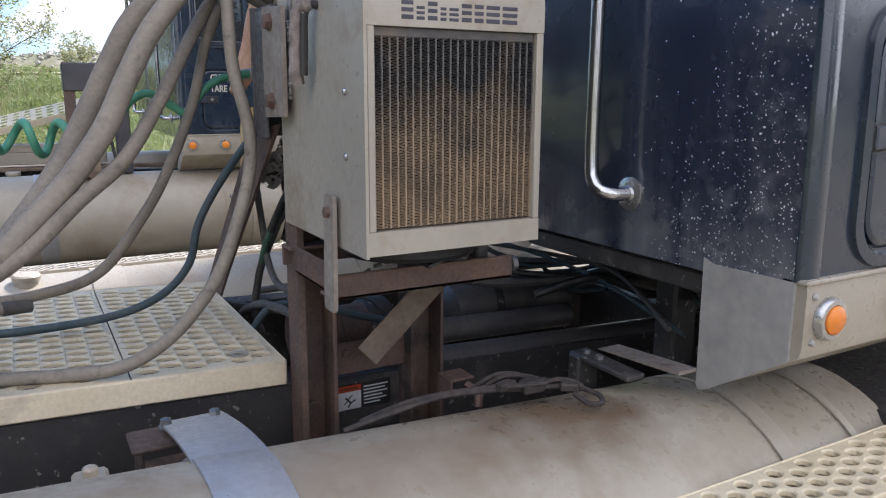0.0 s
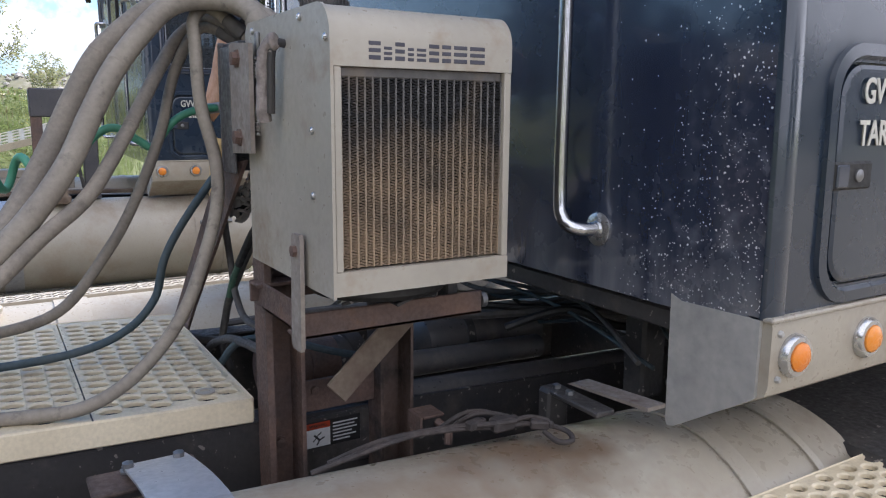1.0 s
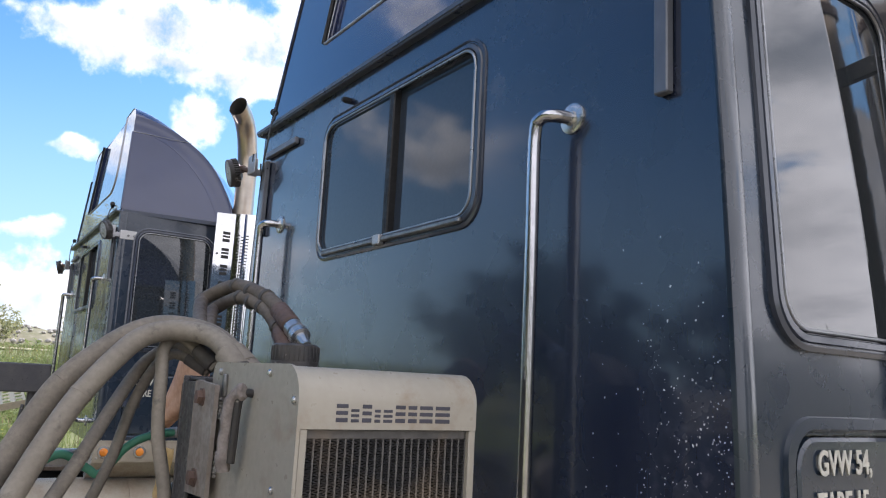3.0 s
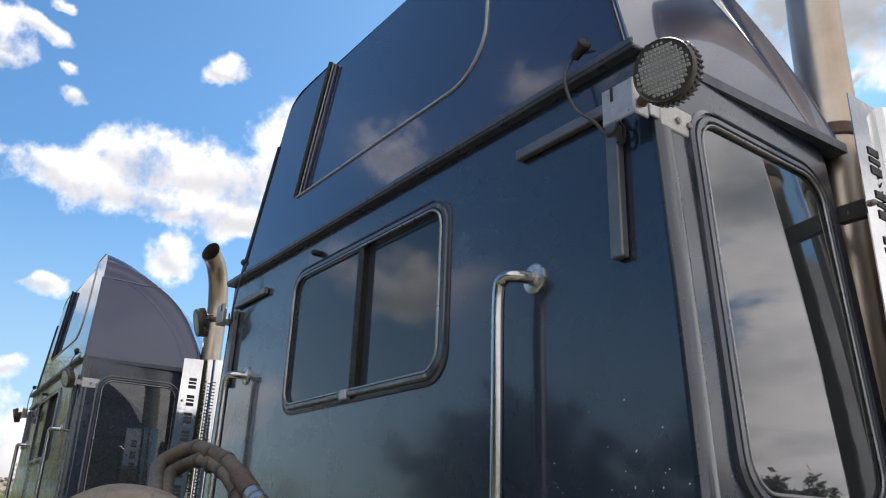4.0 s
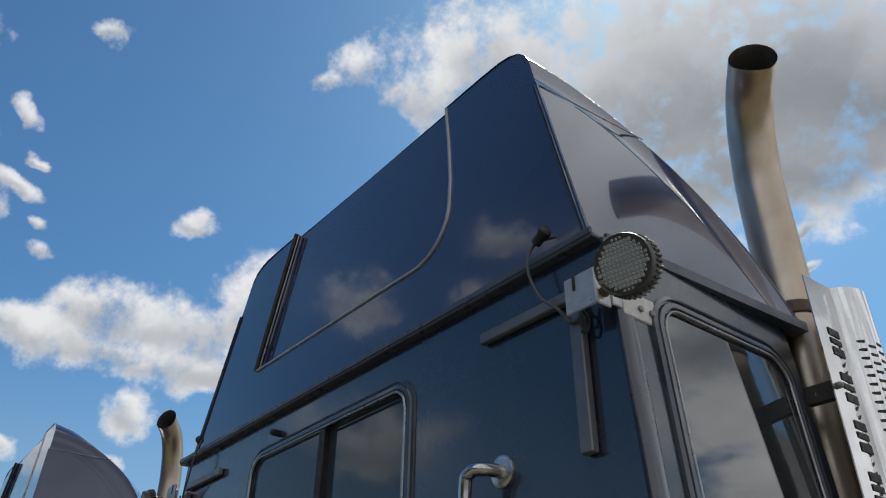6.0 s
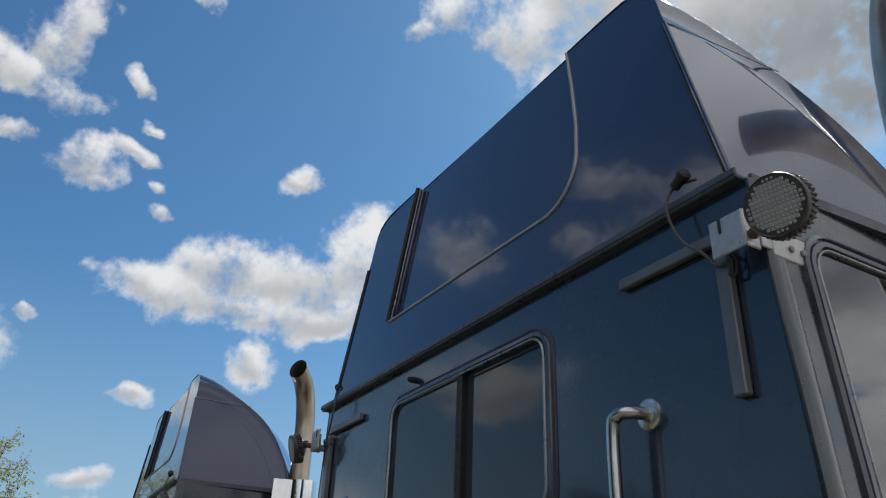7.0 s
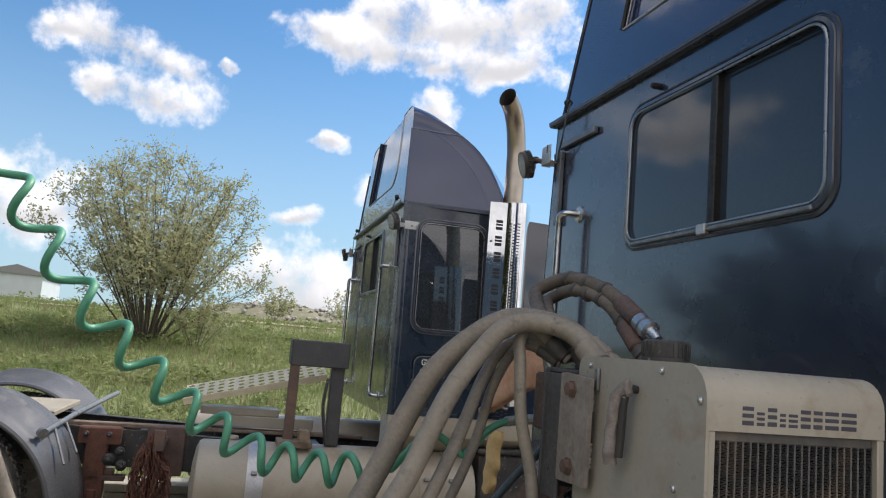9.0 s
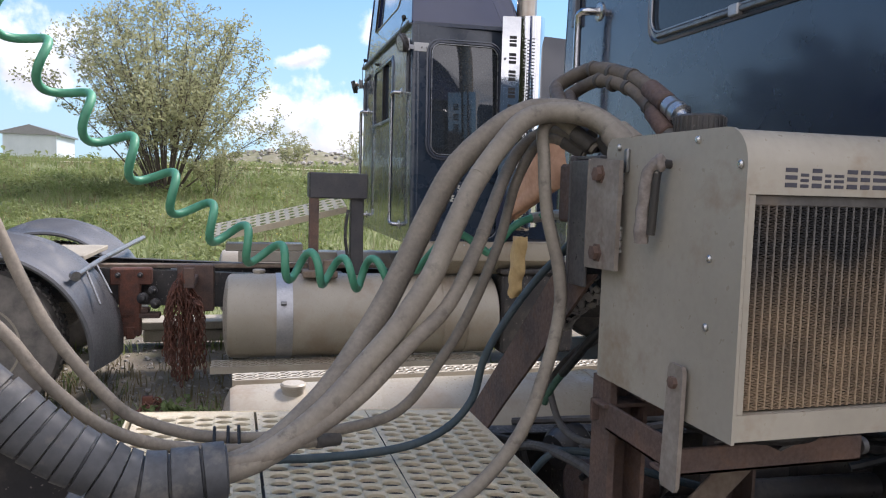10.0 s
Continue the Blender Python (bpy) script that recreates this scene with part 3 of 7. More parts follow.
def side_panel(par, mirror=False):
    """A side wall with openings for the window and the locker door."""
    s = Shape()
    n = 8
    def p(y, z, d=0.0):
        x = edge_x(z) - d
        return ((2 * MID - x) if mirror else x, y, z)
    def grid(ya, yb, za, zb, steps):
        s.band([[p(ya, za + (zb - za) * k / steps), p(yb, za + (zb - za) * k / steps)] for k in range(steps + 1)], closed=False)
    def opening(ya, yb, za, zb, r, lo, hi):
        loop = rounded(ya, yb, za, zb, r, n)
        grid(0.052, 0.74, lo, za, 2)
        grid(0.052, 0.74, zb, hi, 2)
        grid(0.052, ya, za, zb, 6)
        grid(yb, 0.74, za, zb, 6)
        for cy, cz, q in ((yb, zb, 0), (ya, zb, 1), (ya, za, 2), (yb, za, 3)):
            arc = loop[q * n:(q + 1) * n]
            s.add([p(cy, cz)] + [p(y, z) for y, z in arc], [[0, k + 1, k + 2] for k in range(n - 1)])
        s.band([[p(y, z) for y, z in loop], [p(y, z, 0.03) for y, z in loop]])
    opening(0.135, 0.665, 1.845, 2.675, 0.085, 1.76, 2.80)
    opening(0.155, 0.665, 1.25, 1.66, 0.06, 1.205, 1.76)
    return part("side_wall", s, NAVY_DUSTY, par)


def corner_post(par, mirror=False):
    """The rounded corner moulding, with a fine seam behind it."""
    s = Shape()
    rows = []
    for k in range(13):
        z = 1.207 + (2.80 - 1.207) * k / 12
        x = edge_x(z)
        row = [(x - 0.0125, 0.0), (x - 0.0122, -0.0015), (x - 0.009, -0.0015), (x - 0.003, 0.001), (x + 0.003, 0.012), (x + 0.004, 0.046), (x + 0.001, 0.051), (x - 0.01, 0.052)]
        rows.append([((2 * MID - a) if mirror else a, b, z) for a, b in row])
    s.band(rows, closed=False)
    return part("corner_moulding", s, NAVY_DUSTY, par)


def frame_ring(loop_out, loop_in, to3, depths):
    """A window frame: from the wall, up to its crest and down to the pane."""
    s = Shape()
    def blend(t):
        return [(a[0] + (b[0] - a[0]) * t, a[1] + (b[1] - a[1]) * t) for a, b in zip(loop_out, loop_in)]
    s.band([[to3(a, b, d) for a, b in blend(t)] for t, d in depths])
    return s


def rear_window(par):
    win = part("rear_window", frame_ring(rounded(-0.465, 0.563, 2.137, 2.696, 0.09), rounded(-0.433, 0.530, 2.172, 2.664, 0.066),
                                         lambda x, z, d: (x, -d, z), ((0, -0.002), (0.04, 0.005), (0.25, 0.008), (0.34, 0.004), (0.42, 0.004), (0.52, 0.009), (0.85, 0.011), (1.0, 0.006), (1.0, -0.03))),
               RUBBER_SHEEN, par, "black framed sliding sleeper window")
    s = Shape().prism([(-0.45, 2.17), (0.06, 2.17), (0.06, 2.675), (-0.45, 2.675)], 1, 0.000, 0.006)
    part("pane", s, GLASS_DARK, win)
    s = Shape().prism([(0.06, 2.17), (0.54, 2.17), (0.54, 2.675), (0.06, 2.675)], 1, 0.016, 0.022)
    part("pane", s, GLASS_DARK, win)
    part("mullion", Shape().box((0.045, -0.010, 2.178), (0.078, 0.02, 2.670), 0.004), RUBBER, win)
    trim = rounded(-0.428, 0.525, 2.177, 2.659, 0.06)
    part("inner_trim", Shape().tube([(x, -0.011, z) for x, z in trim] + [(trim[0][0], -0.011, trim[0][1])], 0.0045, 6, caps=False, steps=1), TRIM, win, "dull aluminium glazing trim")
    part("track", Shape().box((-0.38, -0.021, 2.155), (0.49, -0.005, 2.171), 0.004), STEEL_DULL, win, "worn bare metal lower track")
    part("catch", Shape().box((0.015, -0.026, 2.145), (0.06, -0.004, 2.18), 0.004), STEEL, win)
    return win


def side_window(par, mirror=False):
    def to3(y, z, d):
        x = edge_x(z) + d
        return ((2 * MID - x) if mirror else x, y, z)
    win = part("side_window", frame_ring(rounded(0.105, 0.69, 1.815, 2.705, 0.11), rounded(0.14, 0.66, 1.85, 2.672, 0.08), to3,
                                         ((0, -0.002), (0.03, 0.010), (0.3, 0.014), (0.38, 0.006), (0.48, 0.006), (0.55, 0.013), (0.9, 0.013), (1.0, 0.006), (1.0, -0.02))),
               RUBBER_SHEEN, par, "black rubber framed sleeper side window")
    trim = rounded(0.147, 0.653, 1.857, 2.665, 0.072)
    part("inner_trim", Shape().tube([to3(y, z, 0.009) for y, z in trim] + [to3(trim[0][0], trim[0][1], 0.009)], 0.004, 6, caps=False, steps=1), TRIM, win)
    pane = Shape()
    zs = [1.85 + 0.82 * k / 8 for k in range(9)]
    pane.band([[to3(0.142, z, 0.002), to3(0.658, z, 0.002)] for z in zs], closed=False)
    part("pane", pane, MIRROR_GLASS, win, "tinted pane that mirrors the cloudy sky")
    return win


def locker(par, mirror=False):
    def to3(y, z, d):
        x = edge_x(z) + d
        return ((2 * MID - x) if mirror else x, y, z)
    door = part("locker_door", frame_ring(rounded(0.125, 0.69, 1.215, 1.695, 0.09), rounded(0.172, 0.648, 1.262, 1.648, 0.055), to3,
                                          ((0, -0.002), (0.05, 0.009), (0.5, 0.010), (0.62, 0.004), (0.66, -0.012), (0.8, -0.012), (0.84, 0.002), (1.0, 0.006))),
                NAVY_DUSTY, par, "navy blue luggage locker door with rounded corners")
    s = Shape()
    inner = rounded(0.172, 0.648, 1.262, 1.648, 0.055)
    loops = [[to3(0.41 + (y - 0.41) * t, 1.455 + (z - 1.455) * t, 0.006) for y, z in inner] for t in (1.0, 0.55, 0.05)]
    s.band(loops)
    s.f.append(tuple(range(len(s.v) - len(inner), len(s.v))))
    part("door_skin", s, NAVY_DUSTY, door)
    if not mirror:
        x = edge_x(1.45)
        latch = part("latch", Shape().box((x, 0.150, 1.430), (x + 0.010, 0.270, 1.482), 0.005), RUBBER, door, "black paddle latch with key lock")
        part("paddle", Shape().box((x + 0.008, 0.154, 1.435), (x + 0.015, 0.190, 1.477), 0.003), RUBBER_SHEEN, latch)
        part("lock", Shape().lathe([(0.012, 0), (0.012, 0.004), (0.009, 0.006)], pose(x + 0.009, 0.225, 1.456, 0, 90, 0), 16), STEEL_DULL, latch)
        turn = pose(0, 0, 0, 90, 0, 90)
        lettering("GVW 54,", 0.064, Matrix.Translation((x + 0.0085, 0.220, 1.588)) @ turn, WHITE, door, "weight_lettering", 0.78)
        lettering("TARE 15,", 0.064, Matrix.Translation((x + 0.0085, 0.216, 1.512)) @ turn, WHITE, door, "weight_lettering", 0.78)
    return door


def back_y(z):
    """The roof's back leans forward a little."""
    return 0.012 + 0.065 * (z - 2.83)


def flank_x(y, z):
    """Half the roof's width at its flat sides, which lean in and spread forward."""
    return 1.152 - 0.265 * (z - 2.84) + 0.085 * min(y, 0.85)


def roof_cap(par):
    """The tall roof: a leaning back with a sunken panel, flat flanks that end in a rolled arch, a scooped crown that falls away forward."""
    mid = MID - 0.01
    def V(y, z):
        return Vector((0, y, z))
    def resample(line, n):
        run = [0.0]
        for a, b in zip(line, line[1:]):
            run.append(run[-1] + (b - a).length)
        out = []
        for k in range(n):
            d = run[-1] * k / (n - 1)
            i = max(0, min(len(run) - 2, sum(1 for r in run if r <= d) - 1))
            t = (d - run[i]) / max(1e-9, run[i + 1] - run[i])
            out.append(line[i].lerp(line[i + 1], min(1.0, t)))
        return out
    n = 22
    inner = resample(smooth_line([V(back_y(3.46), 3.46), V(0.22, 3.435), V(0.38, 3.34), V(0.53, 3.18), V(0.63, 3.0), V(0.70, 2.806)], 8), n)
    outer = resample(smooth_line([V(back_y(3.60), 3.60), V(0.20, 3.575), V(0.35, 3.515), V(0.48, 3.43), V(0.58, 3.345), V(0.67, 3.23), V(0.735, 3.10), V(0.78, 2.98), V(0.81, 2.806)], 8), n)
    centre = resample(smooth_line([V(back_y(3.70), 3.70), V(0.35, 3.705), V(0.62, 3.66), V(0.95, 3.50), V(1.25, 3.2), V(1.5, 2.83)], 8), n)
    def side(k):
        s = Shape()
        def at(p, d=0.0):
            return (mid + k * (flank_x(p.y, p.z) + d), p.y, p.z)
        base = [V(back_y(2.83) + (0.70 - back_y(2.83)) * i / 6, 2.806) for i in range(7)]
        rear = [V(back_y(z), z) for z in (2.83, 3.0, 3.2, 3.46)]
        loop = base + inner[-2::-1] + rear[-2:0:-1]
        s.add([at(p) for p in loop], [list(range(len(loop)))[::k]])
        s.band([[at(p) for p in inner], [at(a.lerp(b, 0.5), -0.012) for a, b in zip(inner, outer)], [at(p) for p in outer]], closed=False)
        return s
    rows = []
    for i, (p, c) in enumerate(zip(outer, centre)):
        front = min(1.0, i / 7)
        x2 = flank_x(p.y, p.z) - 0.003
        row = []
        for f, rise, dip in ((0.0, 0.0, 0.0), (0.018, 0.34, 0.006), (0.045, 0.62, 0.026), (0.085, 0.82, 0.036), (0.14, 0.94, 0.030), (0.24, 0.985, 0.012), (0.432, 0.995, 0.0), (0.444, 0.995, 0.0), (0.70, 1.0, 0.0), (1.0, 1.0, 0.0)):
            lift = rise * (1 - front) + front * (f ** 0.85)
            y = p.y + (c.y - p.y) * (f ** 0.8)
            z = p.z + (c.z - p.z) * lift - dip * front
            if f > 0.44 and i < 3:
                y += (0.020, 0.014, 0.007)[i]
            row.append((x2 * (1 - f), y, z))
        rows.append([(mid + x, y, z) for x, y, z in row] + [(mid - x, y, z) for x, y, z in row[-2::-1]])
    crown = Shape().band(rows, closed=False)
    roof = part("roof_cap", crown, ROOF_NAVY, par, "tall navy blue fibreglass roof cap")
    for k in (1, -1):
        part("roof_side", side(k), ROOF_NAVY, roof)
        part("rolled_rim", Shape().tube([(mid + k * (flank_x(p.y, p.z) - 0.008), p.y, p.z) for p in outer[1:]], lambda u: 0.007 + 0.004 * u, 8, steps=1), ROOF_NAVY, roof)
        part("crease_line", Shape().tube([(mid + k * (flank_x(p.y, p.z) - 0.0015), p.y, p.z) for p in inner[3:]], 0.003, 6, steps=1), ROOF_NAVY, roof)
    # the back, in three pieces round the sunken panel
    rim = [(x, z) for x, y, z in rows[0]]
    flank = [(mid + flank_x(0, z), z) for z in (2.83, 3.0, 3.2, 3.46)]
    right = flank + [p for p in rim if p[0] > 0.60]
    left = [(2 * mid - x, z) for x, z in flank] + [p for p in rim[::-1] if p[0] < -0.48]
    bow = [(0.50 + 0.16 * math.sin(radians(a)), 3.23 - 0.165 * math.cos(radians(a))) for a in range(0, 91, 10)]
    rise = [(0.657, 3.34), (0.635, 3.5)]
    hole = [(-0.61, 3.075)] + bow + rise + [(0.596, 3.699), (-0.476, 3.699)]
    b = Shape()
    def face(poly):
        b.add([(x, back_y(z), z) for x, z in poly], [list(range(len(poly)))])
    face([hole[0], left[0], right[0], bow[0]])
    face([bow[0]] + right + [(0.596, 3.70)] + rise[::-1] + bow[:0:-1])
    face([(-0.476, 3.70)] + left[::-1] + [hole[0]])
    part("back_skin", b, ROOF_NAVY, roof, smooth=4.0)
    deep = lambda z: back_y(z) + 0.020
    part("sunken_panel", Shape().add([(x, deep(z), z) for x, z in hole], [list(range(len(hole)))]), ROOF_NAVY, roof)
    open_top = hole[-1:] + hole[:-1]
    e = Shape().band([[(x, back_y(z), z) for x, z in open_top], [(x + (0.016 if x < -0.4 else -0.010 if x > 0.45 else 0), deep(z), z) for x, z in open_top]], closed=False)
    part("panel_step", e, ROOF_NAVY, roof)
    f = Shape().tube([(-0.60, back_y(3.075) - 0.002, 3.078), (0.3, back_y(3.073) - 0.002, 3.070)] + [(x - 0.002, back_y(z) - 0.002, z + 0.002) for x, z in bow + rise] + [(0.597, back_y(3.7), 3.70)], 0.0058, 6, steps=1)
    part("panel_beading", f, STEEL, roof, "pale worn edge beading")
    f = Shape().tube([(-0.607, back_y(3.08) - 0.003, 3.08), (-0.545, back_y(3.4) - 0.003, 3.4), (-0.476, back_y(3.7) - 0.003, 3.705)], 0.011, 6, steps=3)
    part("panel_edge", f, RUBBER, roof)
    part("panel_edge_trim", Shape().tube([(-0.590, back_y(3.09) + 0.004, 3.09), (-0.461, back_y(3.7) + 0.004, 3.70)], 0.0035, 6, steps=1), TRIM, roof)
    for k in (1, -1):
        edge = [(mid + k * (flank_x(0, z) + 0.001), back_y(z) - 0.002, z) for z in (2.83, 3.0, 3.2, 3.46)]
        part("edge_seam", Shape().tube(edge, 0.007, 8, steps=1), ROOF_NAVY, roof)
        part("edge_gap", Shape().tube([(x - 0.012 * k, y, z) for x, y, z in edge], 0.003, 6, steps=1), RUBBER, roof)
        seam = [V(back_y(3.46) + (0.62 - 0.05) * i / 8, 3.46 - 0.002 * i) for i in range(7)]
        part("cap_joint", Shape().tube([(mid + k * (flank_x(p.y, p.z) + 0.002), p.y, p.z) for p in seam], 0.0018, 6, steps=1), TRIM, roof)
    return roof


def gutter(par):
    g = part("rain_gutter", Shape().box((-1.150, -0.028, 2.796), (1.258, 0.02, 2.808), 0.003).box((-1.150, -0.032, 2.802), (1.258, -0.022, 2.822), 0.003), CHALKY, par, "navy painted drip rail round the roof joint")
    for k in (1, -1):
        rail = Shape()
        wide = [(0.0205, 1.213, 1.262), (0.81, 1.253, 1.305)]
        rail.band([[(MID + k * (a - MID), y, 2.792), (MID + k * (b - MID), y, 2.792), (MID + k * (b - MID), y, 2.820), (MID + k * (b - 0.010 - MID), y, 2.820), (MID + k * (b - 0.010 - MID), y, 2.806), (MID + k * (a - MID), y, 2.806)][::k] for y, a, b in wide], caps=True)
        part("side_rail", rail, CHALKY, g)
    return g


def grab_handle(par, x):
    """An upright bent tube on two feet; the tube stands to the outer side of its feet by a hand's breadth."""
    d = -0.058
    pts = [(x, 0.0, 2.342), (x - 0.015, -0.05, 2.342), (x + d * 0.7, -0.066, 2.335), (x + d, -0.066, 2.29), (x + d, -0.066, 2.0),
           (x + d, -0.066, 1.7), (x + d, -0.066, 1.40), (x + d * 0.75, -0.066, 1.335), (x - 0.015, -0.05, 1.316), (x, 0.0, 1.314)]
    h = part("grab_handle", Shape().tube(pts, 0.0155, 14, steps=5), CHROME, par, "tall bent bare metal grab handle")
    for z in (2.342, 1.314):
        part("foot", Shape().lathe([(0.037, 0.0), (0.037, 0.005), (0.033, 0.007), (0.019, 0.008), (0.0165, 0.014)], pose(x, 0, z, 90, 0, 0), 18), STEEL_BRIGHT, h)
    return h


def work_light(par, right=True):
    k = 1 if right else -1
    def mx(x):
        return x if right else 2 * MID - x
    light = part("light_bracket", Shape().box((mx(1.192), -0.064, 2.604), (mx(1.280), -0.058, 2.692), 0.003)
                 .box((mx(1.277), -0.064, 2.604), (mx(1.283), -0.018, 2.692), 0.003)
                 .box((mx(1.281), -0.020, 2.612), (mx(1.287), 0.012, 2.645), 0.002), STEEL, par, "bent bare steel lamp bracket")
    part("side_plate", Shape().box((mx(1.282), 0.0125, 2.600), (mx(1.288), 0.125, 2.664), 0.003), WHITE_INK, light, "white painted steel mounting plate")
    part("slot", Shape().box((mx(1.218), -0.0665, 2.655), (mx(1.226), -0.0635, 2.692), 0.001), RUBBER, light)
    part("swivel", Shape().lathe([(0.012, 0), (0.012, 0.06), (0.018, 0.06), (0.018, 0.075)], pose(mx(1.285), -0.045, 2.63, 0, 75 * k, -20 * k), 12), RUST, light)
    aim = look((mx(1.392), -0.105, 2.628), (mx(1.392) + 0.16 * k, -1.0, 2.38))
    body = aim @ Matrix.Rotation(math.pi, 4, "X")
    housing = part("lamp_housing", Shape().lathe([(0.03, -0.05), (0.05, -0.035), (0.062, -0.02), (0.0645, 0.006), (0.0625, 0.011), (0.060, 0.009)], body, 40), BLACK, light)
    def teeth(h, grow):
        return [body @ Vector(((0.0615 + grow * (k % 4 < 2)) * math.cos(2 * math.pi * k / 144), (0.0615 + grow * (k % 4 < 2)) * math.sin(2 * math.pi * k / 144), h)) for k in range(144)]
    part("cooling_ring", Shape().band([teeth(-0.034, 0.0), teeth(-0.032, 0.0055), teeth(-0.010, 0.0055), teeth(-0.008, 0.0)]), BLACK, housing)
    part("lens", Shape().lathe([(0.0605, 0.008), (0.03, 0.0105), (0.001, 0.011)], body, 32), LENS, housing, "ribbed clear lamp lens")
    leds = Shape()
    for i in range(-6, 7):
        for j in range(-6, 7):
            if i * i + j * j < 38:
                s9 = 0.0034 + 0.0006 * ((3 * i + 5 * j) % 3 - 1)
                leds.box((i * 0.0088 - s9, j * 0.0088 - s9, 0.0085), (i * 0.0088 + s9, j * 0.0088 + s9, 0.0111 + 0.0002 * ((i + 2 * j) % 3)), 0.0015, body)
    part("reflector", leds, LED, housing)
    for y, z in ((0.070, 2.628), (0.108, 2.628)):
        part("bolt", Shape().lathe([(0.008, 0), (0.008, 0.006), (0.004, 0.008)], pose(mx(1.288), y, z, 0, 90 * k, 0), 8), STEEL_DULL, light)
    cable = part("lamp_cable", Shape().tube([(mx(1.135), -0.01, 2.86), (mx(1.08), -0.03, 2.855), (mx(1.07), -0.05, 2.79), (mx(1.10), -0.05, 2.70), (mx(1.15), -0.04, 2.645), (mx(1.17), -0.03, 2.61), (mx(1.20), -0.03, 2.61), (mx(1.21), -0.03, 2.65)], 0.0038, 8), GUARD, light)
    part("plug", Shape().lathe([(0.013, 0), (0.013, 0.03), (0.017, 0.032), (0.017, 0.045), (0.011, 0.05)], pose(mx(1.085), -0.03, 2.857, 0, 70 * k, -10), 12), RUBBER, cable)
    part("cable_loop", Shape().tube([(mx(1.16), -0.015, 2.625), (mx(1.185), -0.02, 2.59), (mx(1.21), -0.02, 2.575), (mx(1.215), -0.02, 2.61), (mx(1.19), -0.02, 2.64)], 0.0035, 6), RUBBER, cable)
    part("trim_strip", Shape().box((mx(0.858), -0.022, 2.668), (mx(1.19), -0.002, 2.697), 0.003), STRIP, par, "dull grey metal trim strip")
    part("trim_strip", Shape().box((mx(1.162), -0.024, 2.318), (mx(1.197), -0.002, 2.655), 0.003), STRIP, par, "dull grey metal trim strip")
    return light


def skirt(par):
    s = Shape().prism([(1.128, 1.203), (1.345, 1.205), (1.348, 1.195), (1.348, 1.085), (1.342, 1.068), (1.15, 0.947), (1.13, 0.944)], 1, 0.006, 1.9)
    sk = part("side_skirt", s, SAND, par, "sand painted side fairing under the sleeper")
    part("end_plate", Shape().prism([(1.124, 1.214), (1.150, 1.204), (1.328, 1.207), (1.328, 1.062), (1.322, 1.056), (1.150, 0.944), (1.134, 0.940), (1.128, 0.95)], 1, -0.002, 0.0055), GALV, sk, "mottled galvanised end plate")
    part("lip", Shape().box((1.3, 0.0, 1.2035), (1.352, 1.9, 1.213), 0.003), SAND, sk)
    for y, z in ((0.028, 1.183), (0.030, 1.098), (0.42, 1.187)):
        part("screw", Shape().lathe([(0.007, 0), (0.007, 0.004), (0.004, 0.008)], pose(1.347, y, z, 0, 90, 0), 8), GALV, sk)
    for y in (0.070, 0.300):
        lamp = part("marker_lamp", Shape().lathe([(0.041, 0), (0.041, 0.008), (0.036, 0.016), (0.028, 0.017), (0.027, 0.010)], pose(1.347, y, 1.138, 0, 90, 0), 32), STEEL_BRIGHT, sk, "round marker lamp with metal bezel")
        part("amber_lens", Shape().lathe([(0.0275, 0.008), (0.0265, 0.020), (0.018, 0.026), (0.001, 0.028)], pose(1.347, y, 1.138, 0, 90, 0), 24), AMBER, lamp, "orange plastic lens")
    return sk


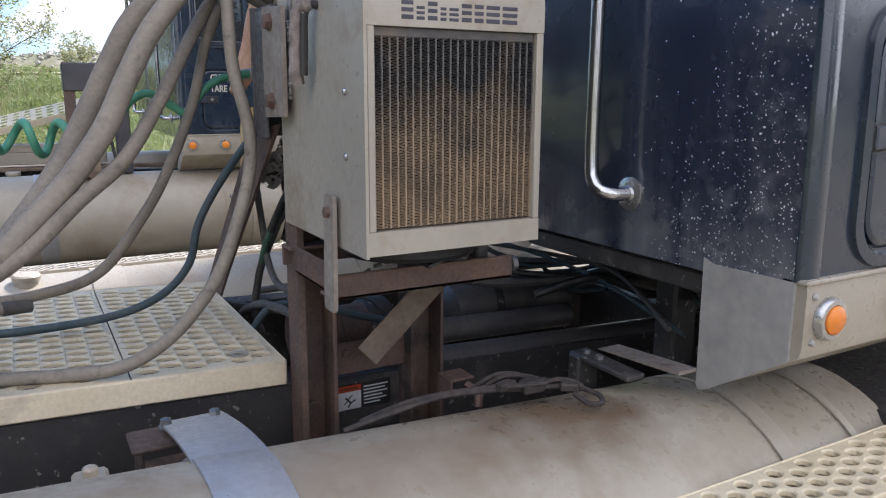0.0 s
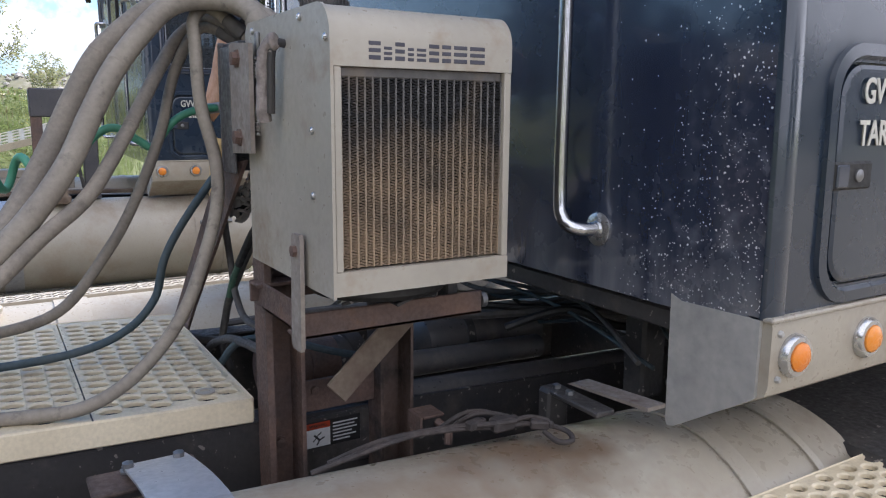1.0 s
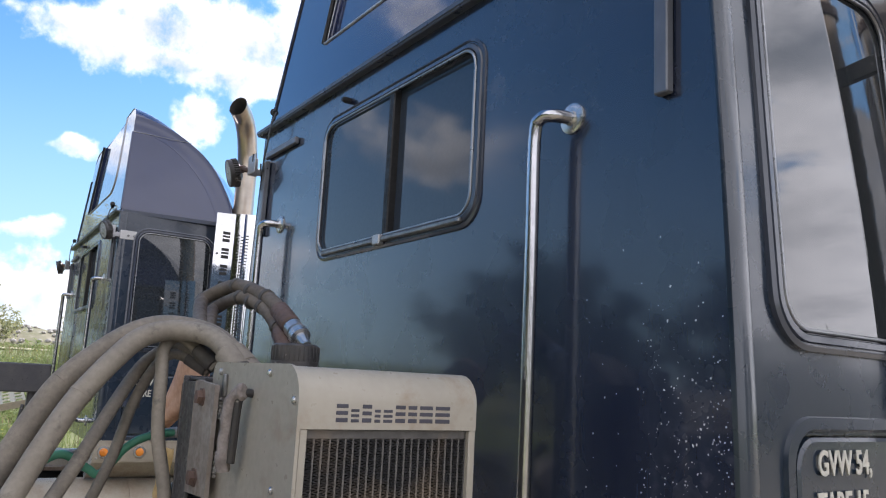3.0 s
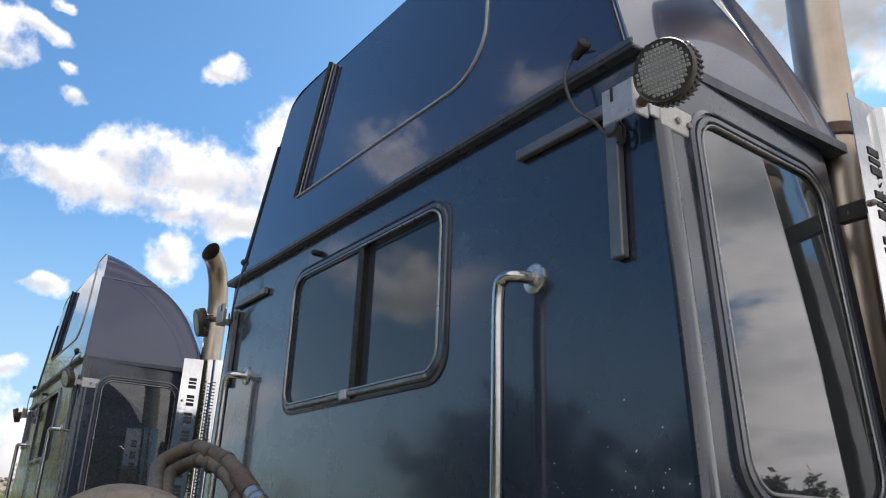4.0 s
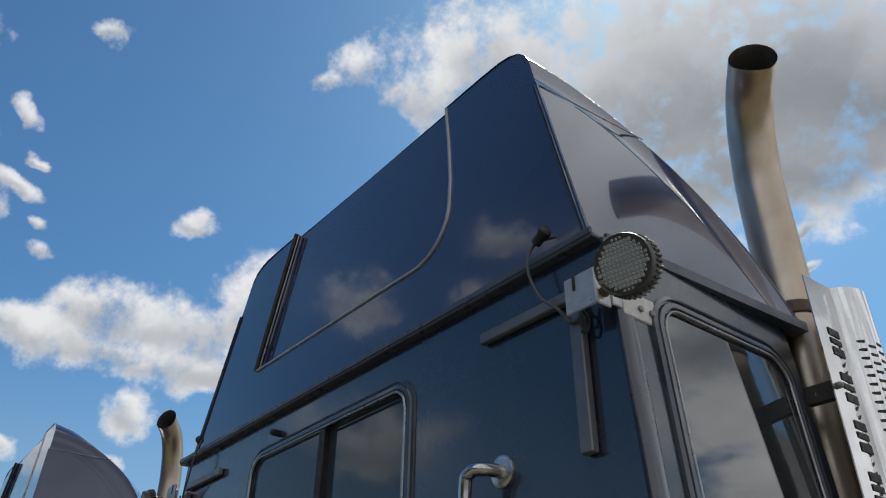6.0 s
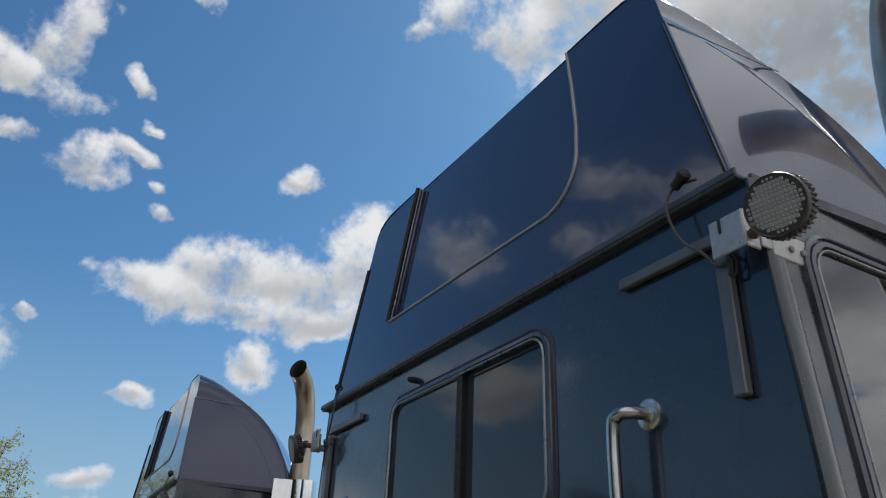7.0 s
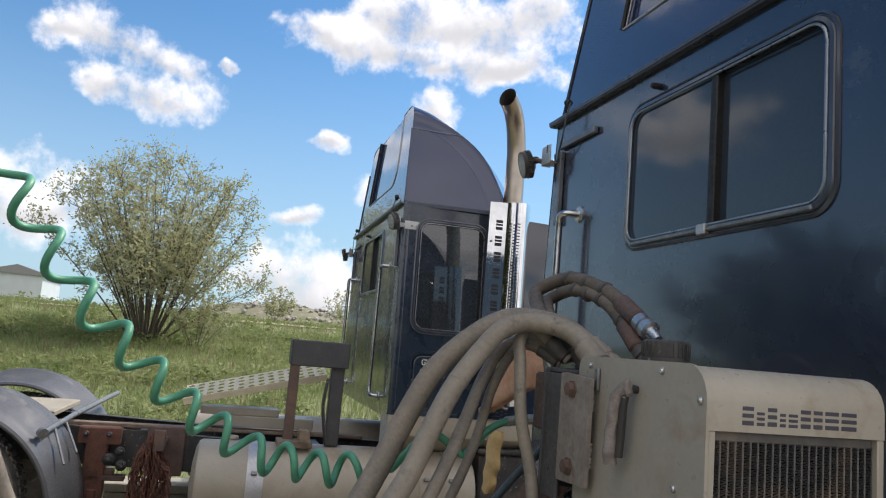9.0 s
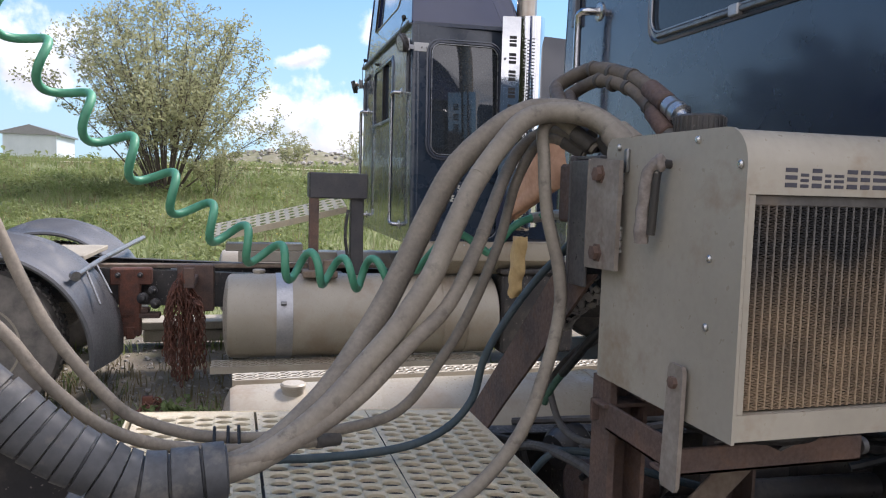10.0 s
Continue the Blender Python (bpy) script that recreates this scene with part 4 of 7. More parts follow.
def exhaust(par, mirror=False):
    """A stack behind the cab corner with its heat shield; the other side has its mirror image."""
    def P(name, shape, mat, under, label="", kind=""):
        if mirror:
            shape.v = [(2 * MID - x, y, z) for x, y, z in shape.v]
            shape.f = [f[::-1] for f in shape.f]
        return part(name, shape, mat, under, label, 35.0, kind)
    line = [(1.235, 0.89, 1.3), (1.235, 0.89, 2.2), (1.235, 0.89, 3.0), (1.238, 0.887, 3.30), (1.250, 0.874, 3.43), (1.277, 0.846, 3.56), (1.325, 0.797, 3.66), (1.40, 0.722, 3.722)]
    def cut(shape, n):
        """Cuts the tip slantwise, so that its mouth looks back and down the yard."""
        d = Vector((0.58, -0.60, 0.50)).normalized()
        face, at = Vector((0.58, -0.76, 0.18)).normalized(), Vector((1.400, 0.722, 3.725))
        for i in range(len(shape.v) - n, len(shape.v)):
            p = Vector(shape.v[i])
            shape.v[i] = tuple(p + d * ((at - p).dot(face) / d.dot(face)))
        return shape
    st = P("exhaust_pipe", cut(Shape().tube(line, 0.076, 28, caps=False, steps=6), 28), STACK, par, "heat-stained bare exhaust pipe with turned back tip")
    P("bore", cut(Shape().tube(line[3:], 0.072, 28, caps=False, steps=6), 28), LIFTED_GRIME, st)
    P("clamp", Shape().lathe([(0.08, 0), (0.083, 0.004), (0.083, 0.036), (0.08, 0.04)], pose(1.235, 0.89, 2.87), 28), RUST, st)
    # heat shield: a flat lettered strip and a curved, slotted guard
    s = Shape()
    loop = [(1.400, 0.648), (1.400, 0.70), (1.400, 0.79), (1.415, 0.80), (1.437, 0.825), (1.447, 0.86), (1.447, 0.89), (1.437, 0.925), (1.41, 0.955), (1.37, 0.985), (1.305, 1.015)]
    zs = [1.32 + (2.875 - 1.32) * k / 24 for k in range(25)]
    s.band([[(x, y, z + 0.05 * (y - 0.635)) for x, y in loop] + [(x - 0.003, y, z + 0.05 * (y - 0.635)) for x, y in loop[::-1]] for z in zs], caps=True)
    sh = P("heat_shield", s, CHROME_WAVY, par, "polished stainless exhaust heat shield")
    slots = Shape()
    for i in range(62):
        for j in range(3):
            slots.box((-0.002, -0.0125, -0.004), (0.0012, 0.0125, 0.004), 0.001, Matrix.Translation(((1.4268, 1.4425, 1.4475)[j], (0.8135, 0.8425, 0.875)[j], 2.72 - 0.024 * i - 0.012 * (j % 2))) @ Matrix.Rotation(radians((-49, -16, 0)[j]), 4, "Z"))
    P("perforation", slots, RUBBER, sh, kind="stuff")
    for i in range(7):
        z = 2.740 - 0.125 * i
        for a, b in ((0.0, 0.022), (0.029, 0.045), (0.054, 0.078)):
            P("logo_bar", Shape().box((1.4005, 0.705, z - b), (1.4025, 0.760, z - a), 0.001), RUBBER, sh)
    for z in (2.575, 1.725):
        P("bracket", Shape().box((1.30, 0.70, z - 0.025), (1.399, 0.72, z + 0.025), 0.003), BLACK, sh)
    for z in (2.62, 1.9):
        P("stud", Shape().lathe([(0.009, 0), (0.009, 0.006), (0.005, 0.011)], pose(1.401, 0.675, z - 0.05, 0, 90, 0), 10), STEEL_DULL, sh)
    return st


def fuel_tank(par, xc, outer, y0=-1.42, y1=0.62, cap_y=-1.18, near=False, label="sand painted cylindrical fuel tank", straps=(-0.92, 0.10, 0.29), zc=0.63):
    r = 0.31
    prof = [(0.02, -0.03), (0.16, -0.022), (0.255, -0.008), (0.298, 0.012), (r, 0.035), (r, y1 - y0 - 0.035), (0.298, y1 - y0 - 0.012), (0.255, y1 - y0 + 0.008), (0.16, y1 - y0 + 0.022), (0.02, y1 - y0 + 0.03)]
    tank = part("fuel_tank", Shape().lathe(prof, Matrix.Translation((xc, y0, zc)) @ pose(0, 0, 0, -90, 0, 0), 72), SAND_TANK if near else SAND, par, label)
    for k, y in enumerate(straps):
        s = Shape()
        loops = []
        wide = (0.115, 0.05, 0.022)[k]
        for rr, dy in ((r + 0.001, 0.0), (r + 0.006, 0.0), (r + 0.006, wide), (r + 0.001, wide)):
            loops.append([(xc + rr * math.cos(radians(a)), y - 0.05 + dy, zc + rr * math.sin(radians(a))) for a in range(-90, 271, 6)])
        s.band(loops + loops[:1], closed=False)
        bright = k == 0 and outer > 0
        st = part("strap", s, STEEL if bright else SAND, tank, "bright steel tank strap" if bright else "painted tank strap")
        a = radians(24 if outer > 0 else 156)
        part("strap_bolt", Shape().box((-0.012, -0.02, 0), (0.012, 0.02, 0.03), 0.003, Matrix.Translation((xc + (r + 0.006) * math.cos(a), y, zc + (r + 0.006) * math.sin(a))) @ Matrix.Rotation(math.pi / 2 - a, 4, "Y")), STEEL_DULL, st)
    if near:
        return tank
    m = Matrix.Translation((xc - 0.06 * outer, cap_y, zc + 0.305))
    part("filler_cap", Shape().lathe([(0.042, -0.01), (0.042, 0.010), (0.047, 0.012), (0.048, 0.026), (0.042, 0.032), (0.01, 0.033)], m, 24), SAND, tank, "round filler cap")
    return tank


def tank_step(par, x0, x1, z, y0, y1, pitch=0.05):
    """A perforated tread along the tank with a turned down edge."""
    n, w = int((y1 - y0) / (1.25 * pitch)), max(1, int(abs(x1 - x0) / pitch))
    s = Shape().perforated(Matrix.Translation((x0, y0, z)), w, n, abs(x1 - x0) / w, (y1 - y0) / n, 0.34 * pitch, 0.42 * pitch, 0.006, lip=-0.002)
    s.box((x1 - 0.004, y0, z - 0.05), (x1, y1, z), 0.002)
    s.box((x0, y0, z - 0.04), (x0 + 0.004, y1, z - 0.001), 0.002)
    return part("step_tread", s, SAND, par, "perforated sand painted tread")


def wheel(par, x, y, z=0.48, r=0.52, w=0.27, out=1):
    m = Matrix.Translation((x, y, z)) @ pose(0, 0, 0, 0, 90 * out, 0)
    prof = [(0.285, 0.0), (0.30, -0.012), (0.40, -0.008), (0.47, 0.0), (0.505, 0.02), (r, 0.05), (r, w - 0.05), (0.505, w - 0.02), (0.40, w + 0.006), (0.285, w)]
    prof = [(a, h - w) for a, h in prof]
    wh = part("wheel", Shape().lathe([(0.27, -w), (0.285, -w), (0.285, 0.0), (0.27, 0.002), (0.25, -0.03), (0.2, -0.09), (0.17, -0.09), (0.13, -0.02), (0.10, 0.02), (0.02, 0.03)], m, 48), SAND_DIRTY, par, "dusty painted wheel")
    part("tyre", Shape().lathe(prof, m, 64), TYRE, wh)
    lugs = Shape()
    for k in range(60):
        for h in (-w + 0.055, -0.09 - 0.02, -0.125 - 0.03):
            lugs.box((r - 0.004, -0.018, h - 0.025), (r + 0.011, 0.018, h + 0.025), 0.003, m @ Matrix.Rotation(2 * math.pi * (k + 0.5 * (h > -0.12)) / 60, 4, "Z"))
    part("tread", lugs, TYRE, wh, kind="stuff")
    for k in range(10):
        a = 2 * math.pi * k / 10
        part("wheel_nut", Shape().lathe([(0.016, -0.09), (0.016, -0.055), (0.008, -0.05)], m @ Matrix.Translation((0.143 * math.cos(a), 0.143 * math.sin(a), 0.02)), 6), RUST, wh)
    return wh


def chassis(par):
    def slope(shape):
        shape.v = [(x, y, z + 0.03 - 0.042 * (y + 0.67)) for x, y, z in shape.v]
        return shape
    for x in (MID + 0.39, MID - 0.39):
        out = 1 if x > 0 else -1
        s = Shape().box((x - 0.04, -4.2, 0.545), (x + 0.04, 4.2, 0.553), 0.002).box((x - 0.04, -4.2, 0.815), (x + 0.04, 4.2, 0.823), 0.002)
        s.box((x + (0.032 if out > 0 else -0.04), -4.2, 0.55), (x + (0.04 if out > 0 else -0.032), 4.2, 0.818), 0.002)
        part("frame_rail", slope(s), BLACK, par, "scuffed black steel frame rail")
    for y in (-3.9, -2.6, -1.75, -0.35, 0.9, 2.4):
        part("cross_member", slope(Shape().box((MID - 0.35, y - 0.04, 0.58), (MID + 0.35, y + 0.04, 0.79), 0.006)), BLACK, par)
    part("axle", Shape().tube([(-1.2, -2.95, 0.48), (1.3, -2.95, 0.48)], 0.07, 14, steps=1), BLACK, par)
    part("axle", Shape().tube([(-1.1, 2.7, 0.48), (1.2, 2.7, 0.48)], 0.06, 14, steps=1), BLACK, par)


def cab(par):
    """The cab and bonnet ahead of the sleeper."""
    b = Shape()
    b.band([[(MID - 1.05, 0.74, 1.0), (MID + 1.05, 0.74, 1.0), (MID + 1.08, 0.74, 2.82), (MID - 1.08, 0.74, 2.82)],
            [(MID - 1.05, 1.9, 1.0), (MID + 1.05, 1.9, 1.0), (MID + 0.98, 1.75, 2.80), (MID - 0.98, 1.75, 2.80)],
            [(MID - 1.0, 2.3, 1.0), (MID + 1.0, 2.3, 1.0), (MID + 0.92, 2.15, 2.6), (MID - 0.92, 2.15, 2.6)],
            [(MID - 0.95, 2.5, 1.0), (MID + 0.95, 2.5, 1.0), (MID + 0.85, 2.5, 1.75), (MID - 0.85, 2.5, 1.75)],
            [(MID - 0.72, 4.1, 0.7), (MID + 0.72, 4.1, 0.7), (MID + 0.62, 4.05, 1.6), (MID - 0.62, 4.05, 1.6)]], caps=True)
    part("cab_body", b, NAVY, par, "navy blue conventional cab and bonnet", smooth=20)
    for k in (1, -1):
        f = Shape()
        loops = []
        for a in range(-10, 191, 10):
            y, z = 2.7 + 0.66 * math.cos(radians(a)), 0.48 + 0.66 * math.sin(radians(a))
            loops.append([(MID + k * 0.80, y, z), (MID + k * 1.22, y, z), (MID + k * 1.22, 2.7 + 0.63 * math.cos(radians(a)), 0.48 + 0.63 * math.sin(radians(a))), (MID + k * 0.80, 2.7 + 0.63 * math.cos(radians(a)), 0.48 + 0.63 * math.sin(radians(a)))])
        f.band(loops, caps=True)
        part("front_fender", f, NAVY, par)
    part("floor_pan", Shape().box((-1.1, 0.03, 1.17), (1.25, 0.74, 1.2), 0.004), BLACK, par)
    part("front_bulkhead", Shape().box((-1.05, 0.70, 1.2), (1.2, 0.74, 2.80), 0.004), BLACK, par)
    part("roof_lining", Shape().box((-1.09, 0.03, 2.80), (1.23, 0.74, 2.815), 0.002), BLACK, par)


def build_truck(label, at, group):
    t = thing("truck", label, "truck", at, group)
    rear_panel(t)
    for mirror in (False, True):
        side_panel(t, mirror)
        corner_post(t, mirror)
        side_window(t, mirror)
        locker(t, mirror)
    rear_window(t)
    roof_cap(t)
    gutter(t)
    grab_handle(t, 0.907)
    grab_handle(t, -0.84)
    work_light(t, True)
    work_light(t, False)
    part("reversing_camera", Shape().lathe([(0.012, 0), (0.012, 0.02), (0.008, 0.032)], pose(-0.270, 0.0, 2.726, 90, 0, 0), 12), RUBBER, t)
    skirt(t)
    exhaust(t)
    exhaust(t, True)
    chassis(t)
    cab(t)
    if at[0] == 0:
        tank = fuel_tank(t, 1.07, 1, y1=0.50, near=True, straps=(-0.92, 0.13, 0.36))
        for ob in (tank, *tank.children_recursive):
            ob.data.transform(Matrix(((1, 0, 0, 0), (0, 1, 0, 0), (0, -0.05, 1, -0.026), (0, 0, 0, 1))))
        fuel_tank(t, -0.925, -1, zc=0.55)
        tank_step(t, -1.25, -1.13, 0.835, -1.40, 0.58, 0.036)
    else:
        fuel_tank(t, 1.07, 1, y0=-1.30, y1=0.72, cap_y=-1.07, straps=(-0.90, 0.33, 0.52))
        fuel_tank(t, -0.925, -1)
    tank_step(t, 1.20, 1.42, 0.33, -1.40, 0.58)
    tank_step(t, -1.32, -1.10, 0.33, -1.40, 0.58)
    wheel(t, MID + 1.2, 2.7, out=1)
    wheel(t, MID - 1.2, 2.7, out=-1)
    for y in (-2.95 if at[0] == 0 else -2.90, -4.2):
        wheel(t, MID + 1.2, y, out=1)
        wheel(t, MID - 1.2, y, out=-1)
    return t


truck = build_truck("navy blue semi truck with tall sleeper, parked in the yard", (0, 0, 0), "parked trucks")
truck_far = build_truck("navy blue semi truck with tall sleeper, parked alongside", (-4.802, -0.105, 0.009), "parked trucks")
truck_far.rotation_euler.z = radians(-1.54)


def settle_dust(m, colour, z_full, z_none):
    """Caked dust that thins out upwards with a ragged edge."""
    t = m.node_tree
    b = t.nodes["Principled BSDF"]
    was = b.inputs["Base Color"].links[0].from_socket
    geo = t.nodes.new("ShaderNodeNewGeometry")
    sx = t.nodes.new("ShaderNodeSeparateXYZ")
    t.links.new(geo.outputs["Position"], sx.inputs[0])
    n = t.nodes.new("ShaderNodeTexNoise")
    n.inputs["Scale"].default_value, n.inputs["Detail"].default_value = 9.0, 7.0
    t.links.new(geo.outputs["Position"], n.inputs["Vector"])
    r = t.nodes.new("ShaderNodeMapRange")
    for k, x in enumerate((sx.outputs["Z"], z_full, z_none, 1.0, 0.0)):
        put_in(t, r.inputs[k], x)
    a = t.nodes.new("ShaderNodeMath")
    a.operation = "MULTIPLY_ADD"
    put_in(t, a.inputs[0], n.outputs["Fac"])
    a.inputs[1].default_value, a.inputs[2].default_value = 2.0, -1.0
    c = t.nodes.new("ShaderNodeMath")
    c.operation, c.use_clamp = "ADD", True
    put_in(t, c.inputs[0], r.outputs[0])
    put_in(t, c.inputs[1], a.outputs[0])
    mx = t.nodes.new("ShaderNodeMix")
    mx.data_type = "RGBA"
    put_in(t, mx.inputs["Factor"], c.outputs[0])
    put_in(t, mx.inputs["A"], was)
    mx.inputs["B"].default_value = (*colour, 1)
    t.links.new(mx.outputs["Result"], b.inputs["Base Color"])


settle_dust(GRILLE, (0.25, 0.177, 0.112), 1.31, 1.56)
settle_dust(TUBES, (0.30, 0.218, 0.142), 1.31, 1.56)


def stain(m, colour, at, size, strength):
    """A patch of spilt rust and oil with a ragged outline."""
    t = m.node_tree
    b = t.nodes["Principled BSDF"]
    was = b.inputs["Base Color"].links[0].from_socket
    geo = t.nodes.new("ShaderNodeNewGeometry")
    off = t.nodes.new("ShaderNodeVectorMath")
    off.operation = "SUBTRACT"
    t.links.new(geo.outputs["Position"], off.inputs[0])
    off.inputs[1].default_value = at
    scaled = t.nodes.new("ShaderNodeVectorMath")
    scaled.operation = "DIVIDE"
    t.links.new(off.outputs[0], scaled.inputs[0])
    scaled.inputs[1].default_value = size
    far = t.nodes.new("ShaderNodeVectorMath")
    far.operation = "LENGTH"
    t.links.new(scaled.outputs[0], far.inputs[0])
    n = t.nodes.new("ShaderNodeTexNoise")
    n.inputs["Scale"].default_value, n.inputs["Detail"].default_value = 14.0, 7.0
    t.links.new(geo.outputs["Position"], n.inputs["Vector"])
    a = t.nodes.new("ShaderNodeMath")
    a.operation = "MULTIPLY_ADD"
    put_in(t, a.inputs[0], n.outputs["Fac"])
    a.inputs[1].default_value = 2.2
    put_in(t, a.inputs[2], far.outputs["Value"])
    r = t.nodes.new("ShaderNodeMapRange")
    for k, x in enumerate((a.outputs[0], 1.25, 2.4, strength, 0.0)):
        put_in(t, r.inputs[k], x)
    mx = t.nodes.new("ShaderNodeMix")
    mx.data_type = "RGBA"
    put_in(t, mx.inputs["Factor"], r.outputs[0])
    put_in(t, mx.inputs["A"], was)
    mx.inputs["B"].default_value = (*colour, 1)
    t.links.new(mx.outputs["Result"], b.inputs["Base Color"])


stain(SAND_TANK, (0.15, 0.098, 0.06), (1.06, -0.29, 0.95), (0.16, 0.24, 0.2), 0.95)
stain(SAND_TANK, (0.22, 0.16, 0.11), (1.10, -0.62, 0.93), (0.10, 0.30, 0.2), 0.5)


# ---- the oil cooler on its stand ----
def oil_cooler():
    t = thing("oil_cooler", "putty coloured hydraulic oil cooler with dusty radiator, bolted behind the sleeper", "oil cooler", (0.72, -0.47, 1.25))
    def P(name, shape, mat, par=None, label="", smooth=35.0, kind=""):
        """Parts are drawn in world places and then hung under the cooler."""
        shape.v = [((x - 0.49) * 0.93 - 0.18, (y + 0.657) * 0.96 - 0.187, z - 1.25) for x, y, z in shape.v]
        return part(name, shape, mat, par or t, label, smooth, kind)
    def arc(cx, cz, r, a0, a1, n=7):
        return [(cx + r * math.cos(radians(a0 + (a1 - a0) * k / (n - 1))), cz + r * math.sin(radians(a0 + (a1 - a0) * k / (n - 1)))) for k in range(n)]
    prof = [(0.49, 1.252), (0.963, 1.252), (0.963, 1.294), (0.925, 1.294), (0.925, 1.637), (0.963, 1.637)] + arc(0.908, 1.683, 0.055, 0, 90) + arc(0.515, 1.713, 0.025, 90, 180)
    body = P("housing", Shape().prism(prof, 1, -0.657, -0.287), COOLER)
    P("end_strip", Shape().box((0.925, -0.657, 1.294), (0.963, -0.642, 1.637), 0.002), COOLER, body)
    P("end_strip", Shape().box((0.925, -0.302, 1.294), (0.963, -0.287, 1.637), 0.002), COOLER, body)
    panel = [(0.487, 1.249), (0.966, 1.249), (0.966, 1.683)] + arc(0.908, 1.683, 0.058, 0, 90) + arc(0.515, 1.713, 0.028, 90, 180)
    P("service_panel", Shape().prism(panel, 1, -0.664, -0.658), COOLER, None, "removable end panel")
    core = P("radiator_core", Shape().box((0.924, -0.642, 1.294), (0.928, -0.302, 1.637), 0.001), TUBES)
    fins = Shape()
    cols = 22
    y0, y1, z0, z1 = -0.640, -0.304, 1.297, 1.622
    w = (y1 - y0) / cols
    for i in range(cols):
        a, b = y0 + i * w + 0.0035, y0 + (i + 1) * w - 0.0005
        rows = 116
        for k in range(rows):
            z = z0 + (z1 - z0) * k / rows
            h = (z1 - z0) / rows
            s = 1 if k % 2 else -1
            za, zb = (z + 0.15 * h, z + 0.85 * h) if s > 0 else (z + 0.85 * h, z + 0.15 * h)
            fins.add([(0.936, a, za), (0.936, b, zb), (0.9505, b, zb), (0.9505, a, za), (0.936, a, za + 0.0011), (0.936, b, zb + 0.0011), (0.9505, b, zb + 0.0011), (0.9505, a, za + 0.0011)],
                     [(0, 1, 2, 3), (7, 6, 5, 4), (3, 2, 6, 7)])
    P("fin_core", fins, GRILLE, core, kind="stuff", smooth=0)
    for i in range(cols + 1):
        P("flat_tube", Shape().box((0.926, y0 + i * w - 0.0005, z0), (0.951, y0 + i * w + 0.0035, z1), 0.001), TUBES, core)
    P("header", Shape().box((0.926, y0, 1.620), (0.952, y1, 1.637), 0.002), TUBES, core)
    # logo drawn as plain bars
    widths = [0.027, 0.020, 0.023, 0.016, 0.023, 0.025, 0.023, 0.033, 0.037]
    tall = [0.030, 0.022, 0.030, 0.022, 0.022, 0.030, 0.030, 0.030, 0.030]
    y = -0.591
    for ww, hh in zip(widths, tall):
        for a, b in ((0.0, 0.24), (0.40, 0.62), (0.78, 1.0)):
            P("logo_bar", Shape().box((0.9625, y, 1.649 + hh * a), (0.9640, y + ww - 0.004, 1.649 + hh * b), 0.0005), GREY_INK, body)
        y += ww + 0.0022
    for x, z in ((0.545, 1.722), (0.829, 1.724), (0.9505, 1.682), (0.880, 1.531), (0.880, 1.419)):
        P("screw", Shape().lathe([(0.0068, 0), (0.0068, 0.003), (0.004, 0.006), (0.002, 0.006)], pose(x, -0.664, z, 90, 0, 0), 14), STEEL_BRIGHT)
    P("hinge", Shape().box((0.574, -0.672, 1.672), (0.592, -0.663, 1.718), 0.003), STEEL_DULL)
    for zs in ((1.665, 1.655, 1.645, 1.635), (1.56, 1.55, 1.54, 1.53, 1.52)):
        bead = [(0.566 + 0.001 * (k % 2), -0.667, zs[0] + 0.004 - (zs[0] - zs[-1] + 0.008) * k / 18) for k in range(19)]
        P("weld_bead", Shape().tube(bead, lambda u: 0.0052 + 0.0014 * math.sin(40 * u), 8, steps=1), GALV)
    handle = P("door_handle", Shape().tube([(0.742, -0.664, 1.685), (0.742, -0.684, 1.684), (0.739, -0.690, 1.66), (0.733, -0.690, 1.60), (0.728, -0.690, 1.56)], 0.008, 10), BLACK)
    def bulk(s):
        return 0.8 * (0.010 + 0.011 * math.sin(math.pi * min(1.0, 0.12 + s * 4.5))) if s < 0.17 else 0.0118 + 0.0008 * math.sin(17 * s) + 0.0025 * s
    wrap = Shape().tube([(0.735, -0.682, 1.688), (0.722, -0.694, 1.684), (0.709, -0.699, 1.664), (0.700, -0.700, 1.62), (0.694, -0.699, 1.575), (0.689, -0.696, 1.545)], bulk, 16, steps=9)
    wrap.v = [(x + 0.016 + 0.001 * math.sin(210 * z + 2 * k), y + 0.001 * math.sin(170 * z + 40 * x), z) for k, (x, y, z) in enumerate(wrap.v)]
    P("rag_wrap", wrap, RAG, handle, "filthy knotted rag")
    P("filler_neck", Shape().lathe([(0.050, 0), (0.050, 0.012), (0.044, 0.016)], pose(0.64, -0.54, 1.737), 28), BLACK)
    cap = P("filler_cap", Shape().lathe([(0.046, 0), (0.049, 0.003), (0.049, 0.034), (0.043, 0.038), (0.01, 0.038)], pose(0.64, -0.54, 1.747), 28), BLACK, None, "ribbed black plastic filler cap")
    ribs = Shape()
    for k in range(28):
        ribs.box((0.047, -0.002, 0.004), (0.0515, 0.002, 0.033), 0.001, pose(0.64, -0.54, 1.747, 0, 0, 360 * k / 28))
    P("grip_ribs", ribs, BLACK, cap, kind="stuff")
    shroud = P("fan_shroud", Shape().lathe([(0.14, 0), (0.15, 0.01), (0.15, 0.035), (0.13, 0.04)], pose(0.74, -0.47, 1.21), 40), RUBBER)
    for k in range(7):
        P("fan_blade", Shape().box((0.03, -0.02, -0.004), (0.13, 0.022, 0.003), 0.002, pose(0.74, -0.47, 1.205, 18, 0, 51.4 * k)), STEEL_BRIGHT if k in (2, 5) else BLACK, shroud)
    return t


oil_cooler()


